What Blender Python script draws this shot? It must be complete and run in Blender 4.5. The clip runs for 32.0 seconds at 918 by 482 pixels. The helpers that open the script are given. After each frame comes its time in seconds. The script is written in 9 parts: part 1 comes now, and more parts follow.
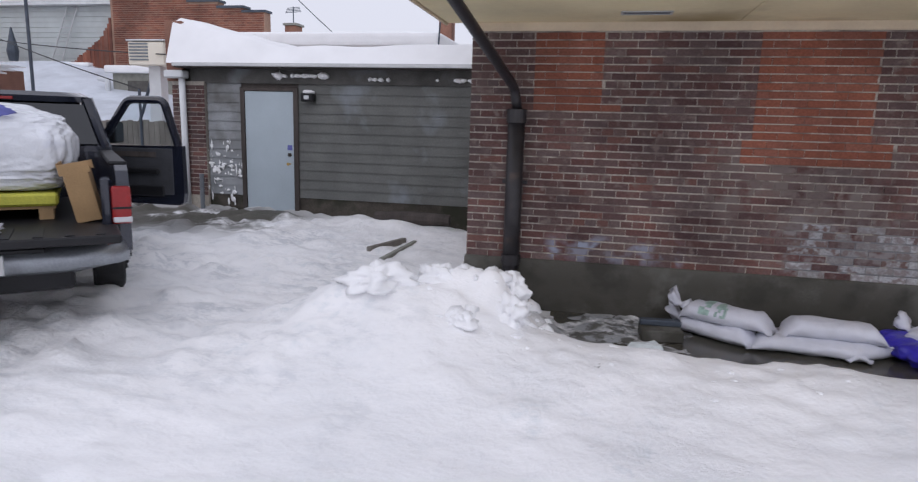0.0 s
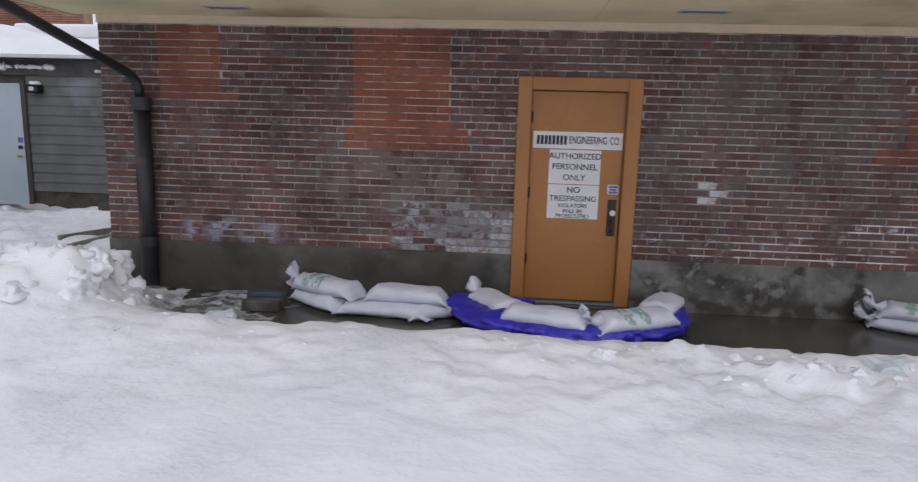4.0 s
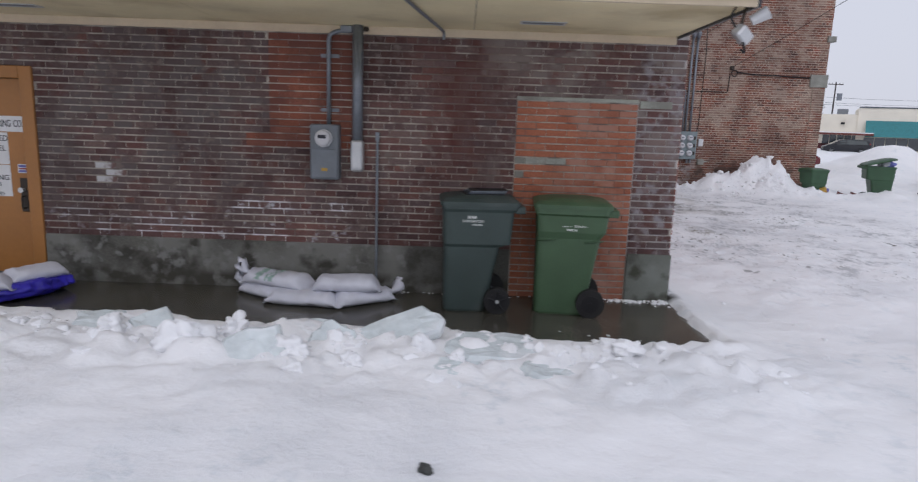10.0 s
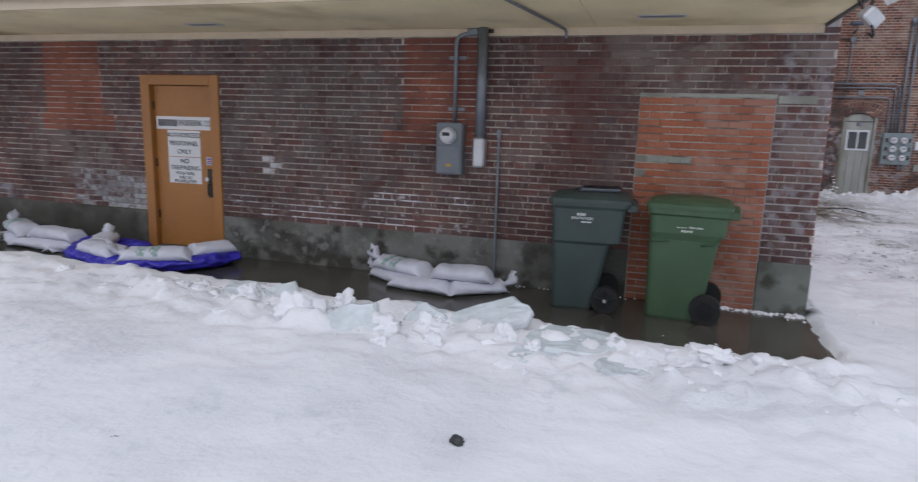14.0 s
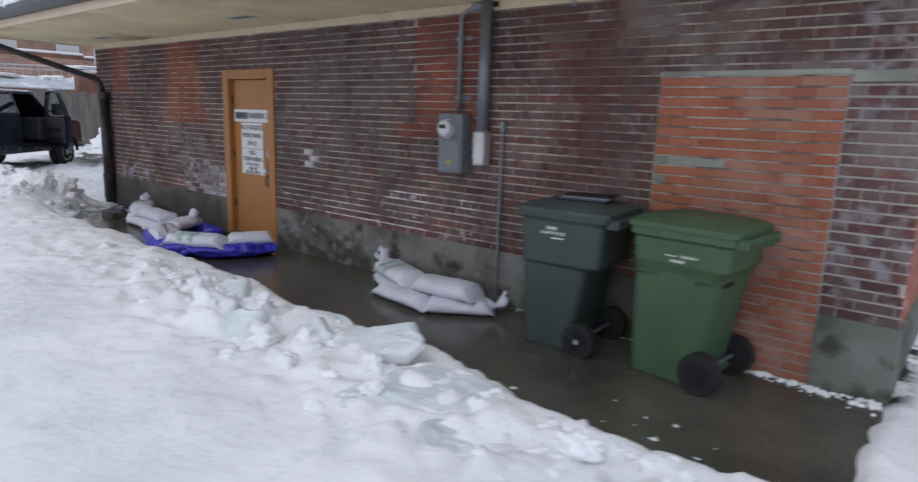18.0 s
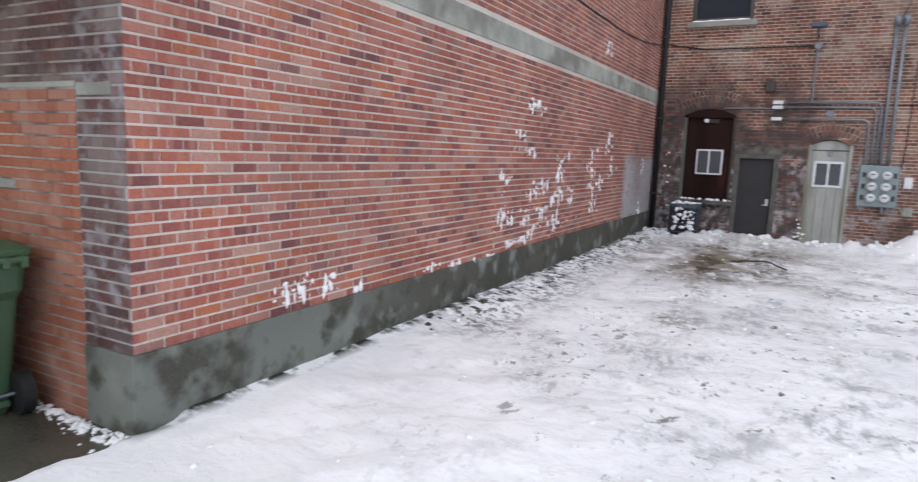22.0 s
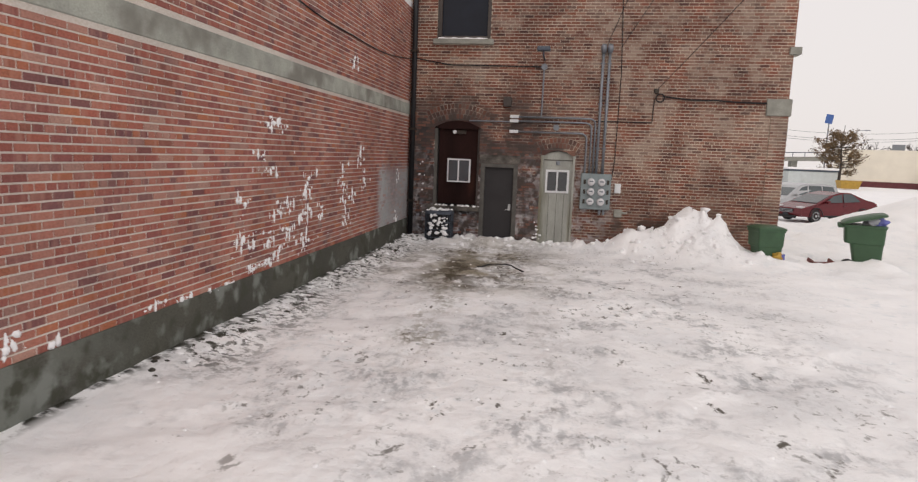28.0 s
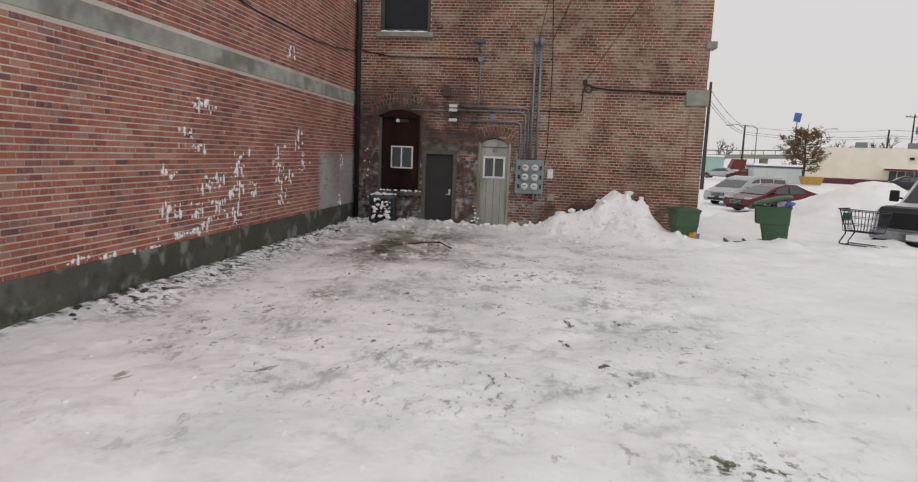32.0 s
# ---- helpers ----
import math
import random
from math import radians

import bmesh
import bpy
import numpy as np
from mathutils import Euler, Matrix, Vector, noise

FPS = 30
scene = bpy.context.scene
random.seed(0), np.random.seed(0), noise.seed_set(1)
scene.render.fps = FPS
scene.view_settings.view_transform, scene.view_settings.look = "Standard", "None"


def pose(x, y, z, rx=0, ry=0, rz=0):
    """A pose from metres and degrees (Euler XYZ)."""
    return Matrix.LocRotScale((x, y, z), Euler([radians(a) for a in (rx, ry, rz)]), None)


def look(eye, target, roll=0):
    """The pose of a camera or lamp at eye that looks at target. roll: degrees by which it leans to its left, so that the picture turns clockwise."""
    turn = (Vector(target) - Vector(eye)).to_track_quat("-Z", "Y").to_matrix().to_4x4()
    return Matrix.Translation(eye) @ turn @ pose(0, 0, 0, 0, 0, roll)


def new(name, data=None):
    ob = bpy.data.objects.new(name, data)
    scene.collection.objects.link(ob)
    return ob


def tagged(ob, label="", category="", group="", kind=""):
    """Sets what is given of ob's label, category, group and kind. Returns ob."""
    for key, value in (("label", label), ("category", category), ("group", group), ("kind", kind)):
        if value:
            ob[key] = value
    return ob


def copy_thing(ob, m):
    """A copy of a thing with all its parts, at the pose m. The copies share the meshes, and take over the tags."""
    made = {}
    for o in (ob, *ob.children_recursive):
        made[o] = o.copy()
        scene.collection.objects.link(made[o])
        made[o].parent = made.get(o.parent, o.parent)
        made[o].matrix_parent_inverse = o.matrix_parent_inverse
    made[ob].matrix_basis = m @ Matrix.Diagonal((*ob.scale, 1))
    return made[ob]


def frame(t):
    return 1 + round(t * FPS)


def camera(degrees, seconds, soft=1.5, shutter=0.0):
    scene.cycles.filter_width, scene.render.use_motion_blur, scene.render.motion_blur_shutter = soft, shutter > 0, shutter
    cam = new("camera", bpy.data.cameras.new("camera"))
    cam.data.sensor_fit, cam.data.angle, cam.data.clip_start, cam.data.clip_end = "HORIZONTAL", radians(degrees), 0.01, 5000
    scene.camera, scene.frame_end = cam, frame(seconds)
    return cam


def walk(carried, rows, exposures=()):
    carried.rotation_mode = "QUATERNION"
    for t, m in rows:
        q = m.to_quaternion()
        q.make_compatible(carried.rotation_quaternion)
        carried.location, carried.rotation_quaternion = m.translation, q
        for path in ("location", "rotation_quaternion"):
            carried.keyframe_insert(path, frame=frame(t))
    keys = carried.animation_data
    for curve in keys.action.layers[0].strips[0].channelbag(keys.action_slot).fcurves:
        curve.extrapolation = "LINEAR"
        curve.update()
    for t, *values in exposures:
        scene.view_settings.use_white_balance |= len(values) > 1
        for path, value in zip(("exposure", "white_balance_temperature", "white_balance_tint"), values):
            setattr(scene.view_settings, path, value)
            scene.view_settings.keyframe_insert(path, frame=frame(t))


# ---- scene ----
cam = camera(71.3, 32.0, 1.2, 0.5)
PATH = [
    (0, (-0.175, 0.179, 1.715), (-0.587, 2.104, 1.362), 1.6),
    (0.5, (0.197, 0.212, 1.703), (-0.222, 2.135, 1.351), 1.7),
    (1, (0.56, 0.229, 1.695), (0.164, 2.158, 1.345), 1.7),
    (1.5, (0.897, 0.229, 1.692), (0.564, 2.17, 1.343), 1.7),
    (2, (1.239, 0.21, 1.683), (0.953, 2.159, 1.336), 1.7),
    (2.5, (1.592, 0.197, 1.67), (1.352, 2.152, 1.327), 1.7),
    (3, (1.935, 0.175, 1.66), (1.734, 2.135, 1.319), 1.7),
    (3.5, (2.265, 0.132, 1.663), (2.093, 2.095, 1.32), 1.7),
    (5.5, (3.729, -0.003, 1.713), (3.634, 1.963, 1.357), 1.5),
    (6, (4.153, -0.033, 1.72), (4.069, 1.933, 1.361), 1.6),
    (6.5, (4.595, -0.049, 1.727), (4.521, 1.916, 1.366), 1.7),
    (7, (5.06, -0.055, 1.733), (4.992, 1.911, 1.373), 1.9),
    (7.5, (5.54, -0.074, 1.739), (5.482, 1.893, 1.377), 1.8),
    (8, (6.037, -0.099, 1.744), (5.991, 1.867, 1.383), 1.9),
    (8.5, (6.551, -0.144, 1.752), (6.514, 1.823, 1.389), 1.9),
    (9, (7.074, -0.184, 1.758), (7.046, 1.782, 1.394), 1.9),
    (9.5, (7.592, -0.238, 1.755), (7.573, 1.729, 1.393), 1.9),
    (10, (8.098, -0.311, 1.759), (8.091, 1.656, 1.396), 2.0),
    (10.5, (8.602, -0.382, 1.766), (8.602, 1.584, 1.4), 1.9),
    (11, (8.943, -0.444, 1.765), (8.844, 1.519, 1.396), 2.0),
    (11.5, (9.009, -0.438, 1.768), (8.777, 1.514, 1.396), 1.9),
    (12, (8.976, -0.398, 1.763), (8.56, 1.522, 1.389), 1.8),
    (12.5, (8.924, -0.364, 1.751), (8.443, 1.541, 1.377), 1.8),
    (13, (8.878, -0.342, 1.737), (8.375, 1.557, 1.364), 1.8),
    (13.5, (8.858, -0.354, 1.733), (8.341, 1.542, 1.36), 1.8),
    (14, (8.838, -0.379, 1.72), (8.259, 1.5, 1.351), 1.7),
    (14.5, (8.833, -0.389, 1.697), (8.019, 1.402, 1.337), 1.3),
    (16.5, (9.175, 0.266, 1.686), (7.855, 1.718, 1.298), 1.3),
    (17, (9.474, 0.576, 1.685), (8.188, 2.057, 1.293), 1.8),
    (17.5, (9.962, 1.04, 1.686), (8.695, 2.537, 1.294), 1.8),
    (18, (10.575, 1.592, 1.69), (9.319, 3.099, 1.303), 1.8),
    (18.5, (11.208, 2.141, 1.707), (9.982, 3.671, 1.314), 1.8),
    (19, (11.761, 2.604, 1.704), (10.573, 4.166, 1.317), 2.0),
    (19.5, (12.234, 2.986, 1.705), (11.072, 4.572, 1.336), 2.0),
    (20, (12.624, 3.288, 1.712), (11.49, 4.906, 1.402), 2.0),
    (20.5, (12.941, 3.533, 1.714), (11.834, 5.169, 1.404), 2.1),
    (21, (13.196, 3.728, 1.721), (12.107, 5.382, 1.439), 2.2),
    (21.5, (13.401, 3.875, 1.727), (12.339, 5.546, 1.445), 2.2),
    (22, (13.556, 3.968, 1.73), (12.609, 5.707, 1.449), 2.2),
    (22.5, (13.65, 4.012, 1.739), (12.85, 5.823, 1.46), 2.3),
    (23, (13.676, 4.077, 1.752), (13.018, 5.945, 1.476), 2.2),
    (23.5, (13.654, 4.09, 1.762), (13.093, 5.99, 1.485), 2.2),
    (24, (13.61, 4.079, 1.804), (13.103, 5.994, 1.526), 2.3),
    (24.5, (13.566, 4.059, 1.873), (13.092, 5.983, 1.6), 2.2),
    (25, (13.526, 4.057, 1.947), (13.095, 5.993, 1.684), 2.1),
    (25.5, (13.51, 4.065, 1.992), (13.113, 6.008, 1.736), 1.9),
    (27.5, (13.679, 4.12, 2.038), (13.359, 6.077, 1.774), 2.1),
    (28, (13.927, 4.147, 2.038), (13.622, 6.106, 1.773), 2.2),
    (28.5, (14.317, 4.169, 2.022), (14.021, 6.129, 1.759), 2.2),
    (29, (14.792, 4.195, 1.982), (14.511, 6.157, 1.721), 2.2),
    (29.5, (15.188, 4.222, 1.902), (14.921, 6.187, 1.638), 2.3),
    (30, (15.318, 4.236, 1.827), (15.052, 6.199, 1.554), 2.3),
    (30.5, (15.301, 4.242, 1.797), (15.037, 6.206, 1.527), 2.3),
    (31, (15.247, 4.137, 1.789), (14.987, 6.102, 1.522), 2.3),
    (31.5, (15.164, 3.835, 1.793), (14.91, 5.8, 1.526), 2.2),
    (32, (15.045, 3.412, 1.798), (14.796, 5.378, 1.531), 2.3),
]
EXPOSURES = [(0.0, -0.30, 5720, 16), (3.0, -0.40, 5720, 16), (6.0, -0.25, 5750, 14), (9.0, -0.4, 5720, 15), (11.0, -0.52, 5640, 14), (14.0, -0.42, 5580, 14), (17.0, -0.45, 5520, 14), (19.0, -0.06, 5520, 11), (20.0, 0.22, 5640, 11), (21.0, 0.26, 5740, 11), (23.0, -0.05, 5740, 13), (25.0, -0.19, 5740, 15), (28.0, -0.23, 6600, 14), (30.0, -0.43, 6500, 13), (32.0, -0.47, 6400, 12)]
walk(cam, [(t, look(eye, target, roll)) for t, eye, target, roll in PATH], EXPOSURES)

# ---- light ----
world = bpy.data.worlds.new("overcast_sky")
scene.world = world
world.use_nodes = True
wn = world.node_tree.nodes
sky = wn.new("ShaderNodeTexSky")
sky.sky_type, sky.sun_disc = "NISHITA", False
sky.sun_elevation, sky.sun_rotation = radians(32), radians(200)
sky.air_density, sky.dust_density = 1.0, 6.0
cloud = wn.new("ShaderNodeMixRGB")
cloud.inputs[0].default_value = 0.88
cloud.inputs[2].default_value = (10.7, 10.35, 10.0, 1)
world.node_tree.links.new(sky.outputs[0], cloud.inputs[1])
world.node_tree.links.new(cloud.outputs[0], wn["Background"].inputs[0])
wn["Background"].inputs[1].default_value = 0.1
sun = new("sun", bpy.data.lights.new("sun", "SUN"))
sun.data.energy, sun.data.angle, sun.data.color = 0.5, radians(30), (1.0, 0.96, 0.9)
sun.matrix_world = look((0, 0, 30), (-6, 18, 10))


# ---- materials ----
def mat(name, base, rough=0.7, metal=0.0, var=0.2, scale=5.0, fine=60.0, bump=0.15, stain=None, stain_at=0.6, streak=1.0, spec=0.5):
    """A surface with broad and fine variation, a little relief and an optional stain colour."""
    m = bpy.data.materials.new(name)
    m.use_nodes = True
    nt, nd, ln = m.node_tree, m.node_tree.nodes, m.node_tree.links
    b = nd["Principled BSDF"]
    b.inputs["Roughness"].default_value, b.inputs["Metallic"].default_value = rough, metal
    b.inputs["Specular IOR Level"].default_value = spec
    tc = nd.new("ShaderNodeTexCoord")
    mp = nd.new("ShaderNodeMapping")
    mp.inputs["Scale"].default_value = (1, 1, streak)
    ln.new(tc.outputs["Object"], mp.inputs[0])
    n1, n2 = nd.new("ShaderNodeTexNoise"), nd.new("ShaderNodeTexNoise")
    n1.inputs["Scale"].default_value, n1.inputs["Detail"].default_value = scale, 6
    n2.inputs["Scale"].default_value, n2.inputs["Detail"].default_value = fine, 4
    ln.new(mp.outputs[0], n1.inputs[0]), ln.new(mp.outputs[0], n2.inputs[0])
    r = nd.new("ShaderNodeValToRGB")
    r.color_ramp.elements[0].position, r.color_ramp.elements[1].position = 0.3, 0.7
    r.color_ramp.elements[0].color = (*[c * (1 - var) for c in base], 1)
    r.color_ramp.elements[1].color = (*[min(0.95, c * (1 + var)) for c in base], 1)
    ln.new(n1.outputs[0], r.inputs[0])
    mx = nd.new("ShaderNodeMixRGB")
    mx.blend_type, mx.inputs[0].default_value = "OVERLAY", min(0.5, var * 1.2)
    ln.new(r.outputs[0], mx.inputs[1]), ln.new(n2.outputs[0], mx.inputs[2])
    out = mx.outputs[0]
    if stain:
        n3 = nd.new("ShaderNodeTexNoise")
        n3.inputs["Scale"].default_value, n3.inputs["Detail"].default_value = scale * 0.6, 8
        ln.new(mp.outputs[0], n3.inputs[0])
        r3 = nd.new("ShaderNodeValToRGB")
        r3.color_ramp.elements[0].position, r3.color_ramp.elements[1].position = stain_at - 0.05, stain_at + 0.12
        ln.new(n3.outputs[0], r3.inputs[0])
        m3 = nd.new("ShaderNodeMixRGB")
        m3.inputs[2].default_value = (*stain, 1)
        ln.new(r3.outputs[0], m3.inputs[0]), ln.new(out, m3.inputs[1])
        out = m3.outputs[0]
    ln.new(out, b.inputs["Base Color"])
    bp = nd.new("ShaderNodeBump")
    bp.inputs["Strength"].default_value, bp.inputs["Distance"].default_value = bump, 0.02
    ln.new(n2.outputs[0], bp.inputs["Height"]), ln.new(bp.outputs[0], b.inputs["Normal"])
    return m


def math_node(nd, ln, op, a, b=None):
    n = nd.new("ShaderNodeMath")
    n.operation = op
    for i, v in enumerate((a, b)):
        if v is None:
            continue
        if isinstance(v, (int, float)):
            n.inputs[i].default_value = v
        else:
            ln.new(v, n.inputs[i])
    return n.outputs[0]


def box_mask(nd, ln, xyz, lo, hi, soft):
    """1 inside the box lo..hi of world places, with soft borders."""
    out = None
    for i in range(3):
        if lo[i] is None:
            continue
        for op, edge, sign in (("SUBTRACT", lo[i], 1), ("SUBTRACT", hi[i], -1)):
            d = math_node(nd, ln, "SUBTRACT", xyz[i], edge)
            d = math_node(nd, ln, "MULTIPLY", d, sign / soft)
            n = nd.new("ShaderNodeClamp")
            ln.new(math_node(nd, ln, "ADD", d, 0.5), n.inputs[0])
            out = n.outputs[0] if out is None else math_node(nd, ln, "MULTIPLY", out, n.outputs[0])
    return out


def brick_mat(name, colours, marks=(), rough=0.85, dirt=0.35, even=False, bands=None):
    """Fired brick: each brick takes its own tone; marks: (lo, hi, soft, colour, noise scale, threshold) of salts,
    paint, damp, and painted light and shade.
    """
    m = bpy.data.materials.new(name)
    m.use_nodes = True
    nd, ln = m.node_tree.nodes, m.node_tree.links
    b = nd["Principled BSDF"]
    b.inputs["Roughness"].default_value = rough
    b.inputs["Specular IOR Level"].default_value = 0.3
    geo, inf = nd.new("ShaderNodeNewGeometry"), nd.new("ShaderNodeObjectInfo")
    rnd = math_node(nd, ln, "FRACT", math_node(nd, ln, "ADD", geo.outputs["Random Per Island"], inf.outputs["Random"]))
    r = nd.new("ShaderNodeValToRGB")
    r.color_ramp.interpolation = "LINEAR"
    el = r.color_ramp.elements
    while len(el) < len(colours):
        el.new(0.5)
    for i, c in enumerate(colours):
        el[i].position, el[i].color = i / (len(colours) - 1), (*c, 1)
    ln.new(rnd, r.inputs[0])
    n1, n2 = nd.new("ShaderNodeTexNoise"), nd.new("ShaderNodeTexNoise")
    n1.inputs["Scale"].default_value, n1.inputs["Detail"].default_value = 1.1, 6
    n2.inputs["Scale"].default_value, n2.inputs["Detail"].default_value = 55, 5
    ln.new(geo.outputs["Position"], n1.inputs[0]), ln.new(geo.outputs["Position"], n2.inputs[0])
    mx = nd.new("ShaderNodeMixRGB")
    mx.blend_type, mx.inputs[0].default_value = "OVERLAY", 0.5
    ln.new(r.outputs[0], mx.inputs[1]), ln.new(n2.outputs[0], mx.inputs[2])
    if bands:
        # firing marks: upright bands of a paler tone, other ones on every brick
        mp = nd.new("ShaderNodeMapping")
        mp.inputs["Scale"].default_value = (16, 16, 1.5)
        off = nd.new("ShaderNodeCombineXYZ")
        for k in range(3):
            ln.new(math_node(nd, ln, "MULTIPLY", rnd, 91.0), off.inputs[k])
        ln.new(geo.outputs["Position"], mp.inputs[0]), ln.new(off.outputs[0], mp.inputs["Location"])
        nb = nd.new("ShaderNodeTexNoise")
        nb.inputs["Scale"].default_value, nb.inputs["Detail"].default_value = 1.0, 2
        ln.new(mp.outputs[0], nb.inputs[0])
        rb_ = nd.new("ShaderNodeValToRGB")
        rb_.color_ramp.elements[0].position, rb_.color_ramp.elements[1].position = 0.52, 0.66
        rb_.color_ramp.elements[1].color = (0.55, 0.55, 0.55, 1)
        ln.new(nb.outputs[0], rb_.inputs[0])
        mb_ = nd.new("ShaderNodeMixRGB")
        mb_.inputs[2].default_value = (*bands, 1)
        ln.new(rb_.outputs[0], mb_.inputs[0]), ln.new(mx.outputs[0], mb_.inputs[1])
        mx = mb_
    rr = nd.new("ShaderNodeValToRGB")
    rr.color_ramp.elements[0].position, rr.color_ramp.elements[1].position = 0.38, 0.66
    rr.color_ramp.elements[0].color, rr.color_ramp.elements[1].color = (1 - dirt, 1 - dirt, 1 - dirt * 0.95, 1), (1, 1, 1, 1)
    ln.new(n1.outputs[0], rr.inputs[0])
    mu = nd.new("ShaderNodeMixRGB")
    mu.blend_type, mu.inputs[0].default_value = "MULTIPLY", 1
    ln.new(mx.outputs[0], mu.inputs[1]), ln.new(rr.outputs[0], mu.inputs[2])
    out = mu.outputs[0]
    sep = nd.new("ShaderNodeSeparateXYZ")
    ln.new(geo.outputs["Position"], sep.inputs[0])
    uneven = nd.new("ShaderNodeClamp")
    ln.new(math_node(nd, ln, "ADD", math_node(nd, ln, "MULTIPLY", math_node(nd, ln, "FRACT", math_node(nd, ln, "MULTIPLY", rnd, 7.31)), 0.0 if even else 0.9), 1.0 if even else 0.25), uneven.inputs[0])
    for lo, hi, soft, colour, sc, th in marks:
        k = box_mask(nd, ln, sep.outputs, lo, hi, soft)
        n3 = nd.new("ShaderNodeTexNoise")
        n3.inputs["Scale"].default_value, n3.inputs["Detail"].default_value = sc, 8
        ln.new(geo.outputs["Position"], n3.inputs[0])
        r3 = nd.new("ShaderNodeValToRGB")
        r3.color_ramp.elements[0].position, r3.color_ramp.elements[1].position = th - 0.06, th + 0.06
        ln.new(n3.outputs[0], r3.inputs[0])
        m3 = nd.new("ShaderNodeMixRGB")
        m3.inputs[2].default_value = (*colour, 1)
        ln.new(math_node(nd, ln, "MULTIPLY", math_node(nd, ln, "MULTIPLY", k, uneven.outputs[0]), r3.outputs[0]), m3.inputs[0]), ln.new(out, m3.inputs[1])
        out = m3.outputs[0]
    ln.new(out, b.inputs["Base Color"])
    bp = nd.new("ShaderNodeBump")
    bp.inputs["Strength"].default_value, bp.inputs["Distance"].default_value = 0.35, 0.006
    ln.new(n2.outputs[0], bp.inputs["Height"]), ln.new(bp.outputs[0], b.inputs["Normal"])
    return m


WHITE_SALT, SOOT = (0.50, 0.50, 0.54), (0.035, 0.03, 0.03)
FRONT_MARKS = [
    ((3.3, None, 0.9), (6.3, None, 2.7), 0.8, (0.125, 0.105, 0.103), 3.2, 0.47),
    ((-1.4, None, 0.5), (10.3, None, 2.7), 0.4, (0.19, 0.15, 0.135), 11, 0.60),
    ((0.8, None, 0.9), (2.5, None, 1.5), 0.3, (0.18, 0.15, 0.14), 4, 0.50),
    ((1.35, None, 0.45), (2.66, None, 1.0), 0.2, (0.24, 0.22, 0.22), 9, 0.52),
    ((3.8, None, 0.45), (6.9, None, 0.75), 0.18, WHITE_SALT, 13, 0.64),
    ((5.7, None, 0.80), (6.95, None, 0.90), 0.08, WHITE_SALT, 13, 0.62),
    ((-0.6, None, 0.5), (0.6, None, 0.72), 0.1, (0.30, 0.33, 0.42), 5, 0.5),
    ((7.75, None, 1.3), (8.45, None, 2.7), 0.5, (0.10, 0.035, 0.03), 3, 0.42),
    # paler east end: stronger light from the open side, put into the brick tone
    ((8.2, None, 1.2), (10.4, None, 2.8), 0.5, (0.215, 0.18, 0.165), 3, 0.53),
    ((9.75, None, 0.5), (10.4, None, 2.4), 0.2, (0.27, 0.25, 0.265), 9, 0.56),
]
SIDE_MARKS = [((10.1, 16.75, 0.3), (10.4, 19.6, 1.72), 0.25, (0.40, 0.41, 0.42), 1.6, 0.33), ((10.1, 16.9, 0.3), (10.4, 19.6, 1.6), 0.25, (0.42, 0.43, 0.44), 2.2, 0.33), ((10.1, 17.0, 0.3), (10.4, 19.6, 1.6), 0.25, (0.36, 0.37, 0.38), 2.9, 0.40), ((10.1, 11.5, 0.4), (10.4, 19.4, 3.0), 2.5, (0.17, 0.062, 0.05), 0.9, 0.46), ((10.1, 14.5, 0.4), (10.4, 19.4, 6.0), 2.0, (0.16, 0.075, 0.06), 1.2, 0.54),
              ((10.1, 12.0, 0.4), (10.4, 19.0, 1.5), 0.8, (0.36, 0.32, 0.30), 5, 0.62)]
# rear wall: salts and soot, plus the low corner's shade darkened into the colour
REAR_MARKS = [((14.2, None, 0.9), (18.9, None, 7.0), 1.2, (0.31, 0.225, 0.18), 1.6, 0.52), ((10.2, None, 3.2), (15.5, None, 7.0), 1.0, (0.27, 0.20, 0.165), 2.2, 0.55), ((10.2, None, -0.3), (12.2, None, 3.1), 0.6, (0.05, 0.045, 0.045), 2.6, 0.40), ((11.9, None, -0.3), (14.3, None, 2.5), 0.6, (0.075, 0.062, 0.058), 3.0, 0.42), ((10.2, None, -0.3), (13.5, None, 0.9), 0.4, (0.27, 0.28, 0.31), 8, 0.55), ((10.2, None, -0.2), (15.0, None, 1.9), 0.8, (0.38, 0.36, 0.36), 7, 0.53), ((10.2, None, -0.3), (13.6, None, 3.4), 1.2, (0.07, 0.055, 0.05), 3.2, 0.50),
              ((15.0, None, -0.3), (18.6, None, 1.0), 0.8, (0.07, 0.05, 0.042), 2.0, 0.5)]
BRICK_DARK = brick_mat("dark_weathered_brick", [(0.108, 0.063, 0.062), (0.162, 0.079, 0.070), (0.138, 0.096, 0.094), (0.205, 0.10, 0.082), (0.122, 0.076, 0.074), (0.19, 0.128, 0.114), (0.158, 0.115, 0.111)], FRONT_MARKS, dirt=0.45)
BRICK_ORANGE = brick_mat("faded_infill_brick", [(0.255, 0.09, 0.056), (0.30, 0.108, 0.066), (0.275, 0.115, 0.08), (0.235, 0.083, 0.054)], [((5.9, None, 1.4), (7.1, None, 2.7), 0.4, (0.15, 0.06, 0.048), 3, 0.46)], dirt=0.4)
